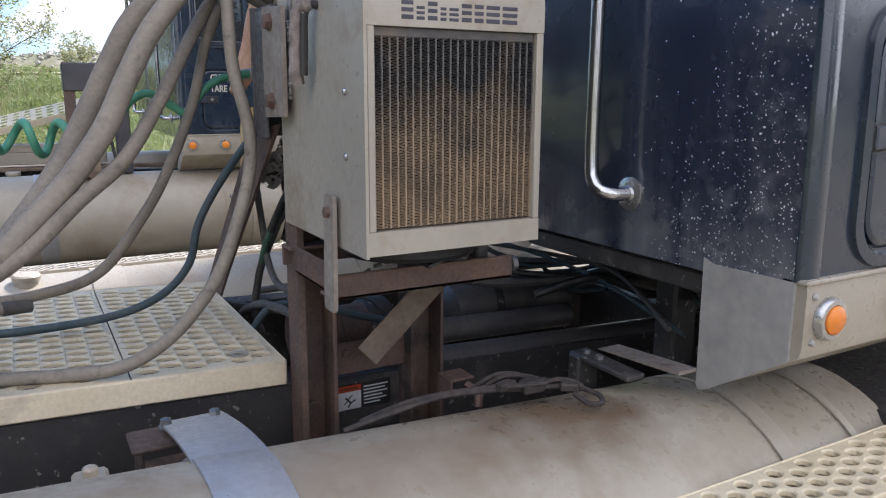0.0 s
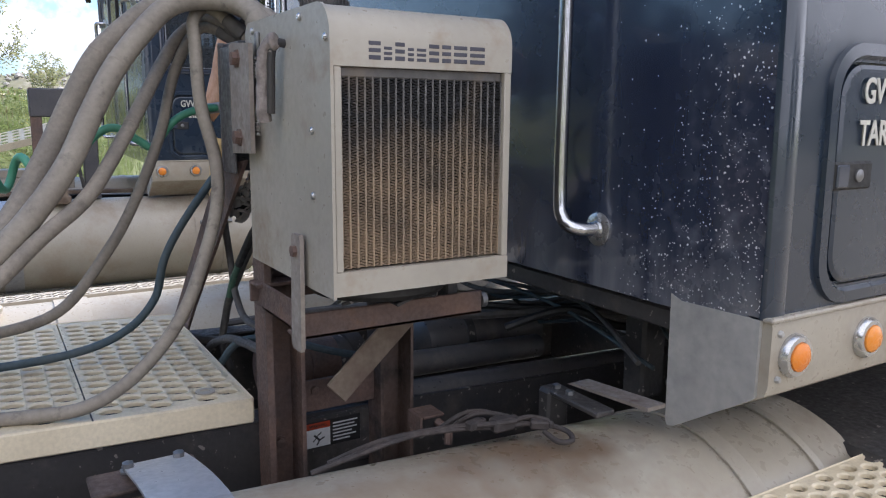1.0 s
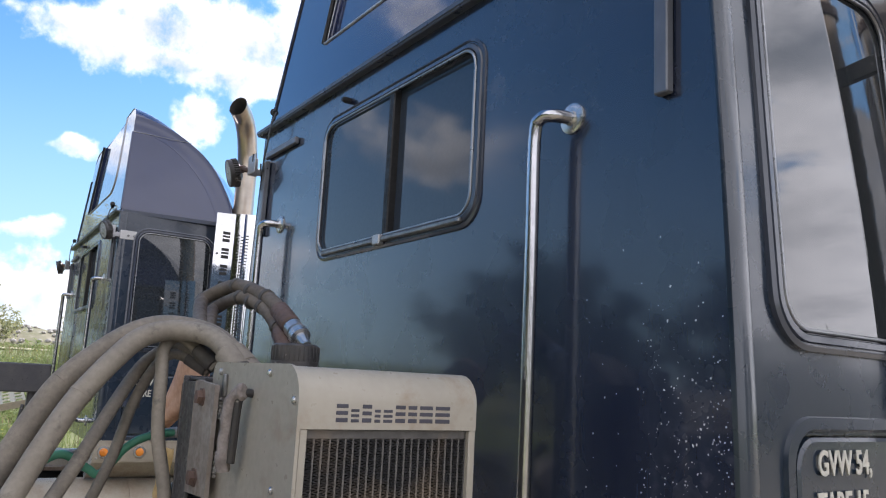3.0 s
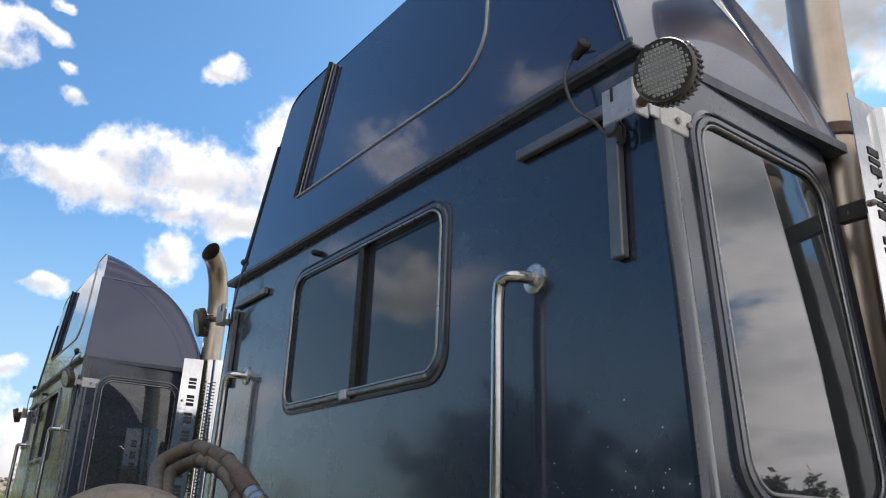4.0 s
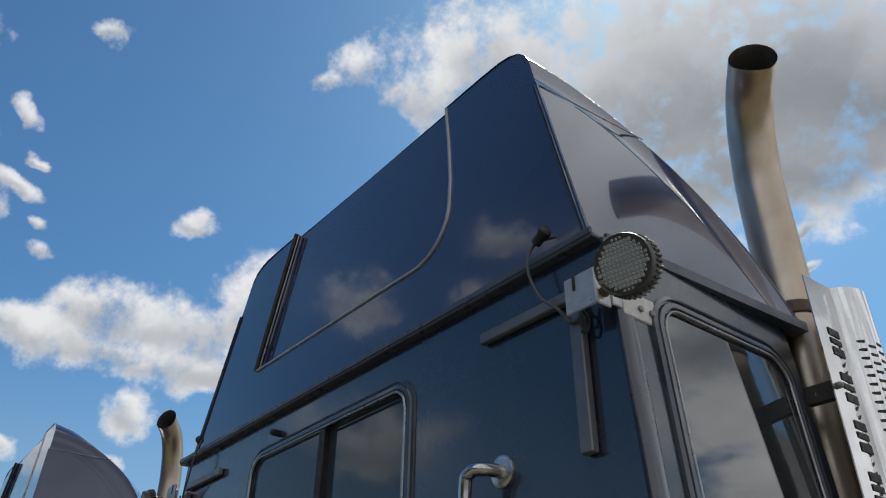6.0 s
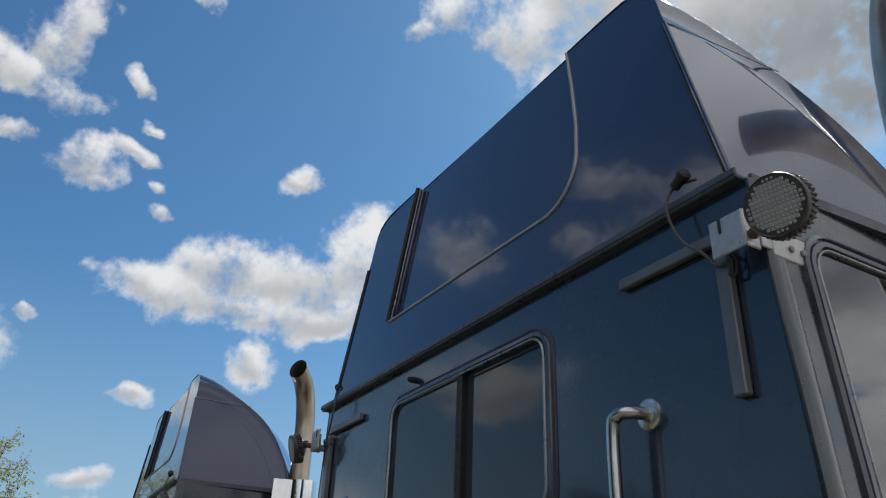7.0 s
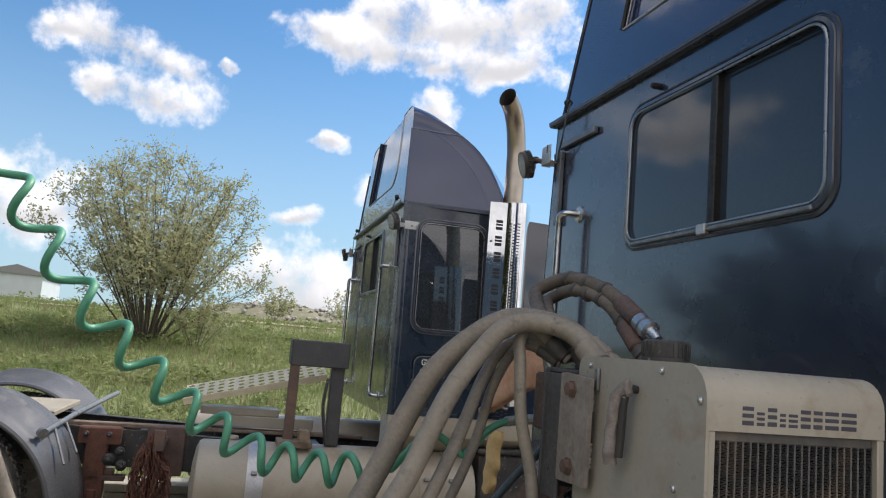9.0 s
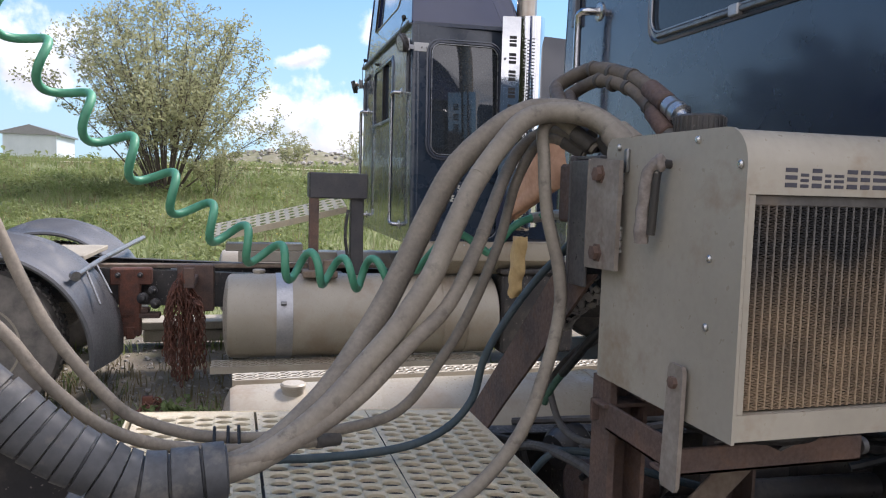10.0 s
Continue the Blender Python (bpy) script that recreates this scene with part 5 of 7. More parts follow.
def cooler_stand():
    t = thing("cooler_stand", "rusty welded steel stand that carries the cooler, bolted to the frame", "steel stand", (0.5, -0.5, 0.6))
    def P(name, shape, mat=None, par=None, label=""):
        shape.v = [(x - 0.472, y + 0.5, z - 0.6) for x, y, z in shape.v]
        return part(name, shape, mat or RUST, par or t, label)
    post = P("post", Shape().prism([(0.478, -0.655), (0.556, -0.655), (0.556, -0.640), (0.548, -0.640), (0.548, -0.647), (0.486, -0.647), (0.486, -0.577), (0.556, -0.577), (0.556, -0.568), (0.478, -0.568)], 2, 0.60, 1.245), RUST, None, "rusty steel channel post")
    for z in (0.68, 0.80):
        P("bolt", Shape().lathe([(0.016, 0), (0.016, 0.004), (0.012, 0.004), (0.012, 0.014), (0.006, 0.016)], pose(0.486, -0.61, z, 0, 90, 0), 6), RUST, post)
    P("post", Shape().prism([(0.478, -0.375), (0.550, -0.375), (0.550, -0.367), (0.486, -0.367), (0.486, -0.293), (0.550, -0.293), (0.550, -0.285), (0.478, -0.285)], 2, 0.60, 1.135), STAND, None, "black channel post flaking to rust")
    plate = P("tie_plate", Shape().box((0.505, -0.568, 0.868), (0.513, -0.372, 0.945), 0.002))
    for y, z in ((-0.53, 0.92), (-0.43, 0.93)):
        P("bolt", Shape().lathe([(0.011, 0), (0.011, 0.008), (0.005, 0.010)], pose(0.513, y, z, 0, 90, 0), 6), RUST, plate)
    brace = Matrix.Translation((0.60, -0.43, 1.012)) @ Matrix.Rotation(radians(42), 4, "X")
    P("diagonal_brace", Shape().box((-0.004, -0.112, -0.032), (0.004, 0.165, 0.032), 0.002, brace), RUST_PALE, None, "dusty flat bar brace")
    beam = P("bearer", Shape().box((0.74, -0.672, 1.138), (0.80, -0.255, 1.146), 0.002).box((0.792, -0.672, 1.138), (0.80, -0.255, 1.188), 0.002), RUST, None, "rusty angle iron bearer")
    P("bearer_end", Shape().lathe([(0.017, 0), (0.017, 0.012), (0.010, 0.014)], pose(0.79, -0.255, 1.165, -90, 0, 0), 12), STEEL_DULL, beam)
    P("bearer", Shape().box((0.50, -0.672, 1.190), (0.56, -0.255, 1.198), 0.002).box((0.50, -0.672, 1.15), (0.508, -0.255, 1.198), 0.002))
    P("cross_bar", Shape().box((0.55, -0.660, 1.142), (0.76, -0.61, 1.150), 0.002).box((0.55, -0.660, 1.142), (0.76, -0.652, 1.20), 0.002))
    P("cross_bar", Shape().box((0.55, -0.34, 1.142), (0.76, -0.29, 1.150), 0.002).box((0.72, -0.32, 1.145), (0.76, -0.29, 1.255), 0.004), BLACK)
    strap = P("hanger_strap", Shape().prism([(0.787, 1.135), (0.793, 1.125), (0.832, 1.125), (0.838, 1.135), (0.842, 1.335), (0.836, 1.345), (0.803, 1.345), (0.797, 1.335)], 1, -0.680, -0.672), RUST_GREY, None, "worn steel hanger strap")
    P("bolt", Shape().lathe([(0.011, 0), (0.011, 0.008), (0.005, 0.010)], pose(0.818, -0.680, 1.314, 90, 0, 0), 6), RUST, strap)
    # the upper bracket, with two rusty bolts, and its long brace down to the far rail
    ang = P("clamp_plate", Shape().prism([(0.480, 1.475), (0.608, 1.48), (0.612, 1.695), (0.495, 1.703), (0.487, 1.695)], 1, -0.690, -0.681)
            .box((0.476, -0.690, 1.478), (0.484, -0.60, 1.701), 0.002), RUST_GREY, None, "weathered steel clamp plate")
    for z in (1.669, 1.51):
        P("bolt", Shape().lathe([(0.020, 0), (0.020, 0.003), (0.015, 0.003), (0.015, 0.013), (0.007, 0.015)], pose(0.535, -0.690, z, 90, 0, 0), 6), RUST, ang, "rusty hexagon bolt")
    P("upper_post", Shape().box((0.388, -0.690, 1.43), (0.396, -0.56, 1.71), 0.002).box((0.3965, -0.688, 1.43), (0.4755, -0.680, 1.699), 0.002).box((0.3965, -0.679, 1.70), (0.51, -0.56, 1.708), 0.002), BLACK_STEEL)
    P("junction_box", Shape().box((0.27, -0.66, 1.56), (0.40, -0.56, 1.695), 0.006), RUST)
    P("long_brace", Shape().prism([(0.267, 1.43), (0.49, 1.46), (0.22, 1.235), (-0.052, 1.013), (-0.21, 0.875), (-0.37, 0.875), (-0.372, 0.885)], 1, -0.668, -0.660).prism([(-0.372, 0.885), (-0.36, 0.885), (0.28, 1.43), (0.267, 1.43)], 1, -0.6595, -0.61), RUST, None, "rusty folded steel brace")
    return t


cooler_stand()


# ---- the deck and what lies about the frame ----
def frame_rise(y):
    """The frame stands a little nose-down against the sleeper."""
    return 0.03 - 0.042 * (y + 0.67)


def deck_plate():
    t = thing("deck_plate", "perforated sand painted walkway deck across the frame rails", "deck plate", (0.0, -1.2, 0.853))
    def P(name, shape, mat=None, par=None, label="", smooth=35.0):
        shape.v = [(x, y + 1.2, z + frame_rise(y) - 0.853) for x, y, z in shape.v]
        return part(name, shape, mat or SAND_DECK, par or t, label, smooth)
    x0, x1 = -0.330, 0.510
    for y1 in (-0.672, -1.004, -1.340):
        s = Shape()
        y0 = y1 - 0.3285
        s.perforated(Matrix.Translation((x0 + 0.02, y0 + 0.012, 0.887)), 17, 6, (x1 - x0 - 0.04) / 17, 0.0513, 0.0168, 0.0232, 0.011, lip=-0.003, sides=12)
        for lo, hi in (((x0, y0), (x0 + 0.02, y1)), ((x1 - 0.02, y0), (x1, y1)), ((x0 + 0.02, y0), (x1 - 0.02, y0 + 0.012)), ((x0 + 0.02, y1 - 0.012), (x1 - 0.02, y1))):
            s.add([(lo[0], lo[1], 0.887), (hi[0], lo[1], 0.887), (hi[0], hi[1], 0.887), (lo[0], hi[1], 0.887)], [(0, 1, 2, 3)])
        panel = P("deck_panel", s)
        dots = Shape()
        for i in range(18):
            for k in (0.006, 0.326):
                dots.lathe([(0.0035, -0.001), (0.003, 0.0012), (0.001, 0.0015)], pose(x0 + 0.045 * i + 0.03, y0 + k, 0.887), 6)
        tagged(P("grip_dimples", dots, SAND_DECK, panel), kind="stuff")
    rim = Shape().box((x1 + 0.0005, -1.684, 0.830), (x1 + 0.009, -0.668, 0.889), 0.004).box((x0 - 0.009, -1.684, 0.830), (x0 - 0.0005, -0.668, 0.889), 0.004)
    rim.box((x0, -0.671, 0.835), (x1, -0.665, 0.8885), 0.002).box((x0, -1.690, 0.835), (x1, -1.6835, 0.8885), 0.002)
    P("rim", rim)
    # Sheet added below the deck so its holes read dark; no known part
    P("belly_pan", Shape().box((x0 + 0.03, -1.66, 0.752), (x1 - 0.03, -0.69, 0.760), 0.003), BLACK, None, "dark sheet added under the deck to blacken its holes")
    for y in (-0.85, -1.17, -1.5):
        P("bearer", Shape().box((x0 + 0.01, y - 0.02, 0.824), (x1 - 0.01, y + 0.02, 0.875), 0.003), BLACK)
    P("washer", Shape().lathe([(0.022, 0), (0.022, 0.003), (0.012, 0.003), (0.011, 0.0)], pose(0.43, -0.755, 0.8875), 20), SAND)
    return t


deck_plate()


def hold(name, shape, mat, label, category, group=""):
    """A loose thing of one mesh, with its origin near its middle."""
    c = Vector((0, 0, 0))
    for p in shape.v:
        c += Vector(p)
    c /= len(shape.v)
    shape.v = [tuple(Vector(p) - c) for p in shape.v]
    ob = part(name, shape, mat, None, label)
    ob.location = c
    return tagged(ob, category=category, group=group)


# hoses that rise behind the cooler and sag back over the deck
G = "hoses over the deck"


def hose(name, pts, r, sides, mat, label):
    """A bent hose with a crimped ferrule at its start and tape bands where it was bundled."""
    path = smooth_line([Vector(p) for p in pts], 8)
    ob = hold(name, Shape().tube(path, r, sides, steps=1), mat, label, "hose", G)
    for share, wide, more, what, m2 in ((0.03, 0.03, 0.0035, "ferrule", HOSE_DARK), (0.42, 0.005, 0.0008, "tape_band", mat)):
        k = max(1, int(share * (len(path) - 1)))
        m = Matrix.Translation(path[k] - ob.location) @ (path[k + 1] - path[k - 1]).to_track_quat("Z", "Y").to_matrix().to_4x4()
        part(what, Shape().lathe([(r * 0.98, -wide), (r + more, -0.9 * wide), (r + more, 0.9 * wide), (r * 0.98, wide)], m, sides), m2, ob)
    return ob


hose("hydraulic_hose", [(0.525, -0.562, 1.700), (0.468, -0.583, 1.744), (0.374, -0.623, 1.802), (0.300, -0.703, 1.820), (0.294, -0.777, 1.799), (0.289, -0.853, 1.743), (0.295, -0.919, 1.676), (0.302, -0.971, 1.585), (0.320, -1.023, 1.484),
     (0.348, -1.080, 1.384), (0.394, -1.143, 1.299), (0.452, -1.228, 1.205), (0.515, -1.338, 1.128), (0.546, -1.430, 1.102), (0.555, -1.494, 1.102)], 0.027, 16, HOSE, "thick dusty tan hydraulic hose arching over the deck")
hose("hydraulic_hose", [(0.526, -0.587, 1.695), (0.487, -0.602, 1.744), (0.411, -0.633, 1.797), (0.347, -0.702, 1.810), (0.350, -0.771, 1.790), (0.372, -0.827, 1.740), (0.400, -0.899, 1.651), (0.431, -0.955, 1.555), (0.464, -1.010, 1.452), (0.498, -1.085, 1.355),
     (0.524, -1.156, 1.284), (0.554, -1.238, 1.207), (0.566, -1.338, 1.137), (0.566, -1.430, 1.104), (0.567, -1.494, 1.104)], 0.0235, 16, HOSE_SCUFFED, "thick scuffed tan hydraulic hose arching over the deck")
hose("hydraulic_hose", [(0.339, -0.604, 1.738), (0.264, -0.664, 1.776), (0.230, -0.724, 1.741), (0.244, -0.773, 1.673), (0.340, -0.849, 1.564), (0.387, -0.889, 1.505), (0.477, -0.975, 1.395), (0.527, -1.072, 1.319), (0.558, -1.181, 1.224), (0.576, -1.319, 1.146), (0.567, -1.430, 1.118), (0.568, -1.495, 1.114)], 0.0155, 12, HOSE, "medium dusty grey hydraulic hose")
hose("hydraulic_hose", [(0.321, -0.605, 1.719), (0.265, -0.684, 1.756), (0.244, -0.744, 1.659), (0.254, -0.790, 1.505), (0.266, -0.857, 1.353), (0.276, -0.925, 1.241), (0.289, -1.029, 1.121), (0.300, -1.162, 1.086), (0.320, -1.315, 1.084), (0.325, -1.409, 1.090), (0.329, -1.489, 1.104), (0.330, -1.599, 1.147), (0.327, -1.663, 1.208), (0.319, -1.736, 1.301), (0.309, -1.788, 1.390), (0.293, -1.849, 1.527), (0.269, -1.932, 1.733)], 0.0125, 12, HOSE, "thin dusty tan hose sagging over the deck")
hose("hydraulic_hose", [(0.312, -1.190, 1.068), (0.348, -1.312, 1.073), (0.372, -1.416, 1.080), (0.378, -1.540, 1.100), (0.379, -1.645, 1.143), (0.375, -1.726, 1.212), (0.370, -1.775, 1.269), (0.364, -1.824, 1.334), (0.358, -1.959, 1.479)], 0.0125, 12, HOSE, "thin dusty tan hose clipped to its neighbour")
hose("hydraulic_hose", [(0.367, -0.604, 1.729), (0.310, -0.673, 1.796), (0.317, -0.713, 1.771), (0.340, -0.719, 1.708), (0.377, -0.722, 1.581), (0.413, -0.704, 1.457), (0.440, -0.711, 1.361), (0.474, -0.754, 1.245), (0.502, -0.815, 1.125), (0.511, -0.909, 1.020), (0.503, -1.007, 0.963), (0.475, -1.103, 0.951), (0.441, -1.244, 0.953), (0.401, -1.429, 0.959), (0.353, -1.700, 0.979)], 0.0145, 12, HOSE_SCUFFED, "scuffed tan hose hanging down and lying on the deck")
hose("air_hose", [(0.217, -0.559, 1.535), (0.147, -0.570, 1.477), (0.098, -0.631, 1.386), (0.090, -0.715, 1.268), (0.098, -0.766, 1.179), (0.105, -0.797, 1.078), (0.114, -0.875, 1.004), (0.124, -1.002, 0.967), (0.140, -1.217, 0.963), (0.150, -1.391, 0.980), (0.159, -1.542, 0.989), (0.165, -1.661, 1.000), (0.165, -1.748, 1.033), (0.161, -1.815, 1.087), (0.151, -1.918, 1.181)], 0.0105, 12, HOSE_BLUE, "blue-grey rubber air hose lying over the deck")
for k, (pts, r) in enumerate((([(0.338, -0.604, 1.758), (0.243, -0.605, 1.796), (0.033, -0.557, 1.893), (-0.007, -0.527, 1.928), (0.084, -0.477, 1.958), (0.235, -0.446, 1.920), (0.330, -0.435, 1.870), (0.392, -0.429, 1.833)], 0.021),
                              ([(0.338, -0.585, 1.738), (0.243, -0.585, 1.787), (0.071, -0.537, 1.874), (0.032, -0.508, 1.899), (0.123, -0.477, 1.924), (0.236, -0.456, 1.894), (0.322, -0.445, 1.840), (0.409, -0.435, 1.760)], 0.019))):
    h = hold("hydraulic_hose", Shape().tube(pts, r * 0.92, 14), HOSE_BROWN, "dusty brown hydraulic hose looped into the cooler top", "hose", G)
    end = Vector(pts[-1]) - h.location
    d = (Vector(pts[-1]) - Vector(pts[-2])).normalized()
    m = Matrix.Translation(end) @ d.to_track_quat("Z", "Y").to_matrix().to_4x4()
    for p in (Vector(pts[-4]), 0.5 * (Vector(pts[-4]) + Vector(pts[-3])), Vector(pts[-3]), Vector(pts[-2])):
        mb = Matrix.Translation(p - h.location) @ (Vector(pts[-2]) - Vector(pts[-4])).to_track_quat("Z", "Y").to_matrix().to_4x4()
        part("hose_band", Shape().lathe([(r * 0.9, -0.007), (r * 0.92 + 0.003, -0.006), (r * 0.92 + 0.003, 0.006), (r * 0.9, 0.007)], mb, 14), HOSE_DARK, h)
    part("crimp", Shape().lathe([(r + 0.002, -0.10), (r + 0.004, -0.097), (r + 0.004, -0.02), (r + 0.001, -0.016)], m, 16), RUST, h)
    part("fitting", Shape().lathe([(r - 0.002, -0.012), (r + 0.003, -0.010), (r + 0.003, 0.012), (r - 0.002, 0.014), (r - 0.003, 0.02), (r + 0.005, 0.022), (r + 0.005, 0.042), (r - 0.004, 0.045), (0.012, 0.08)], m, 16), STEEL_BRIGHT if k == 0 else HOSE_DARK, h, "bright swivel fitting" if k == 0 else "")

# crimped sleeves behind the bracket
def sleeve(a, b, r, mat, name="hose_sleeve", label="crimped sleeve on a hose end"):
    a, b = Vector(a), Vector(b)
    m = Matrix.Translation(a) @ (b - a).to_track_quat("Z", "Y").to_matrix().to_4x4()
    h = (b - a).length
    s = Shape().lathe([(r - 0.004, 0), (r, 0.003), (r, 0.3 * h), (r - 0.0025, 0.32 * h), (r - 0.0025, 0.36 * h), (r, 0.38 * h), (r, h - 0.003), (r - 0.004, h)], m, 18)
    return hold(name, s, mat, label, "hose fitting", "hose fittings")


sleeve((0.515, -0.565, 1.712), (0.445, -0.595, 1.764), 0.031, HOSE_SCUFFED)
sleeve((0.521, -0.590, 1.702), (0.459, -0.615, 1.764), 0.0275, HOSE_SCUFFED)
sleeve((0.432, -0.564, 1.700), (0.365, -0.579, 1.753), 0.026, HOSE_DARK)

# the spiral guard round the thick hoses
guard = Shape()
core = smooth_line([Vector(p) for p in ((0.558, -1.412, 1.109), (0.568, -1.559, 1.102), (0.569, -1.650, 1.146), (0.567, -1.723, 1.197), (0.563, -1.791, 1.257), (0.563, -1.927, 1.382))], 70)
guard.tube(core, lambda s: 0.0445 if (s * 15) % 1.0 < 0.10 else 0.0515 + 0.003 * ((s * 15) % 1.0), 20, steps=1)
hold("spiral_guard", guard, GUARD, "grey spiral plastic guard round a hose bundle", "hose guard")


def spatter(m, colour):
    """Flecks of pale paint, thick towards the lower outer corner of the back wall."""
    t = m.node_tree
    b = t.nodes["Principled BSDF"]
    was = b.inputs["Base Color"].links[0].from_socket
    tex = t.nodes.new("ShaderNodeTexCoord")
    where = tex.outputs["Object"]
    sx = t.nodes.new("ShaderNodeSeparateXYZ")
    t.links.new(where, sx.inputs[0])

    def mth(op, a, c=0.0, clamp=False):
        n = t.nodes.new("ShaderNodeMath")
        n.operation, n.use_clamp = op, clamp
        put_in(t, n.inputs[0], a)
        put_in(t, n.inputs[1], c)
        return n.outputs[0]

    def rng(v, *k):
        n = t.nodes.new("ShaderNodeMapRange")
        for i, x in enumerate((v, *k)):
            put_in(t, n.inputs[i], x)
        return n.outputs[0]
    zone = mth("MULTIPLY", rng(sx.outputs["X"], 1.09, 1.25, 0.0, 1.0), rng(sx.outputs["Z"], 1.42, 1.92, 1.0, 0.0))
    zone = mth("ADD", zone, mth("MULTIPLY", rng(sx.outputs["X"], 0.85, 1.05, 0.0, 0.09), rng(sx.outputs["Z"], 1.40, 2.1, 1.0, 0.0)))
    zone = mth("ADD", zone, mth("MULTIPLY", rng(sx.outputs["X"], 0.96, 1.06, 0.0, 0.6), rng(sx.outputs["Z"], 1.30, 1.46, 1.0, 0.0)), True)
    warp = t.nodes.new("ShaderNodeTexNoise")
    t.links.new(where, warp.inputs["Vector"])
    warp.inputs["Scale"].default_value = 60.0
    mixv = t.nodes.new("ShaderNodeVectorMath")
    mixv.operation = "MULTIPLY_ADD"
    t.links.new(warp.outputs["Color"], mixv.inputs[0])
    mixv.inputs[1].default_value = (0.012, 0.012, 0.012)
    t.links.new(where, mixv.inputs[2])
    total = None
    for scale, size in ((70.0, 0.25), (125.0, 0.31), (215.0, 0.34), (34.0, 0.11)):
        v = t.nodes.new("ShaderNodeTexVoronoi")
        t.links.new(mixv.outputs[0], v.inputs["Vector"])
        v.inputs["Scale"].default_value = scale
        sep_c = t.nodes.new("ShaderNodeSeparateColor")
        t.links.new(v.outputs["Color"], sep_c.inputs[0])
        chosen = mth("GREATER_THAN", mth("MULTIPLY", zone, 0.52), sep_c.outputs[0])
        radius = mth("MULTIPLY", mth("POWER", sep_c.outputs[1], 1.6), size * 1.05)
        dot = mth("MULTIPLY", mth("GREATER_THAN", radius, v.outputs["Distance"]), chosen)
        total = dot if total is None else mth("MAXIMUM", total, dot)
    # faint haze of dust in drips over the wall
    st = t.nodes.new("ShaderNodeVectorMath")
    st.operation = "MULTIPLY"
    t.links.new(where, st.inputs[0])
    st.inputs[1].default_value = (9.0, 1.0, 0.8)
    nz = t.nodes.new("ShaderNodeTexNoise")
    t.links.new(st.outputs[0], nz.inputs["Vector"])
    nz.inputs["Scale"].default_value, nz.inputs["Detail"].default_value, nz.inputs["Roughness"].default_value = 1.0, 6.0, 0.62
    haze = t.nodes.new("ShaderNodeMix")
    haze.data_type = "RGBA"
    put_in(t, haze.inputs["Factor"], mth("MULTIPLY", rng(nz.outputs["Fac"], 0.40, 0.78, 0.0, 0.20), rng(sx.outputs["Z"], 1.5, 2.2, 1.0, 0.2)))
    put_in(t, haze.inputs["A"], was)
    haze.inputs["B"].default_value = (0.12, 0.15, 0.19, 1)
    blot = t.nodes.new("ShaderNodeTexNoise")
    t.links.new(where, blot.inputs["Vector"])
    blot.inputs["Scale"].default_value, blot.inputs["Detail"].default_value = 22.0, 5.0
    smear = t.nodes.new("ShaderNodeMix")
    smear.data_type = "RGBA"
    put_in(t, smear.inputs["Factor"], mth("MULTIPLY", mth("MULTIPLY", zone, rng(blot.outputs["Fac"], 0.50, 0.72, 0.0, 0.30)), 1.0))
    put_in(t, smear.inputs["A"], haze.outputs["Result"])
    smear.inputs["B"].default_value = (0.25, 0.26, 0.30, 1)
    # road dust caked along the lower edge, and grey blotches
    caked = t.nodes.new("ShaderNodeMix")
    caked.data_type = "RGBA"
    put_in(t, caked.inputs["Factor"], mth("MULTIPLY", rng(sx.outputs["Z"], 1.20, 1.36, 1.0, 0.0), rng(nz.outputs["Fac"], 0.38, 0.62, 0.05, 0.75)))
    put_in(t, caked.inputs["A"], smear.outputs["Result"])
    caked.inputs["B"].default_value = (0.17, 0.175, 0.19, 1)
    mx = t.nodes.new("ShaderNodeMix")
    mx.data_type = "RGBA"
    put_in(t, mx.inputs["Factor"], total)
    put_in(t, mx.inputs["A"], caked.outputs["Result"])
    mx.inputs["B"].default_value = (*colour, 1)
    t.links.new(mx.outputs["Result"], b.inputs["Base Color"])


spatter(NAVY_WORN, (0.62, 0.63, 0.66))


# ---- under the sleeper and along the near tank ----
part("step_tread", Shape().perforated(Matrix.Translation((1.292, -0.26, 0.832)), 4, 33, 0.040, 0.0427, 0.0135, 0.0165, 0.012, stagger=True, lip=-0.003, sides=12)
     .box((1.452, -0.26, 0.78), (1.457, 1.148, 0.834), 0.002).box((1.287, -0.266, 0.80), (1.457, -0.26, 0.834), 0.002).box((1.287, -0.26, 0.80), (1.292, 1.148, 0.834), 0.002), SAND_DECK, truck, "perforated sand painted entry tread")
part("tread_bracket", Shape().box((1.30, -0.2, 0.64), (1.45, -0.19, 0.82), 0.003), BLACK, truck)
air = part("air_tank", Shape().lathe([(0.01, -0.015), (0.05, -0.008), (0.075, 0.01), (0.08, 0.03), (0.08, 0.42), (0.075, 0.44), (0.05, 0.458), (0.01, 0.465)], pose(0.16, -0.04, 0.86, -90, 0, 0), 32), LIFTED_GRIME, truck, "black air reservoir between the rails")
part("strap", Shape().lathe([(0.081, 0), (0.083, 0.002), (0.083, 0.03), (0.081, 0.032)], pose(0.16, 0.10, 0.86, -90, 0, 0), 32), BLACK, air)
part("pump", Shape().lathe([(0.02, 0), (0.062, 0.005), (0.066, 0.02), (0.066, 0.10), (0.072, 0.105), (0.072, 0.125), (0.066, 0.13), (0.066, 0.21), (0.03, 0.22)], pose(0.27, -0.58, 0.89, -90, 0, 0), 28), RUST, truck, "rusty hydraulic pump")
part("drive_tube", Shape().tube([(0.45, -0.40, 0.82), (0.45, 0.95, 0.765)], 0.046, 24, steps=1), LIFTED_GRIME, truck, "scuffed black tube")
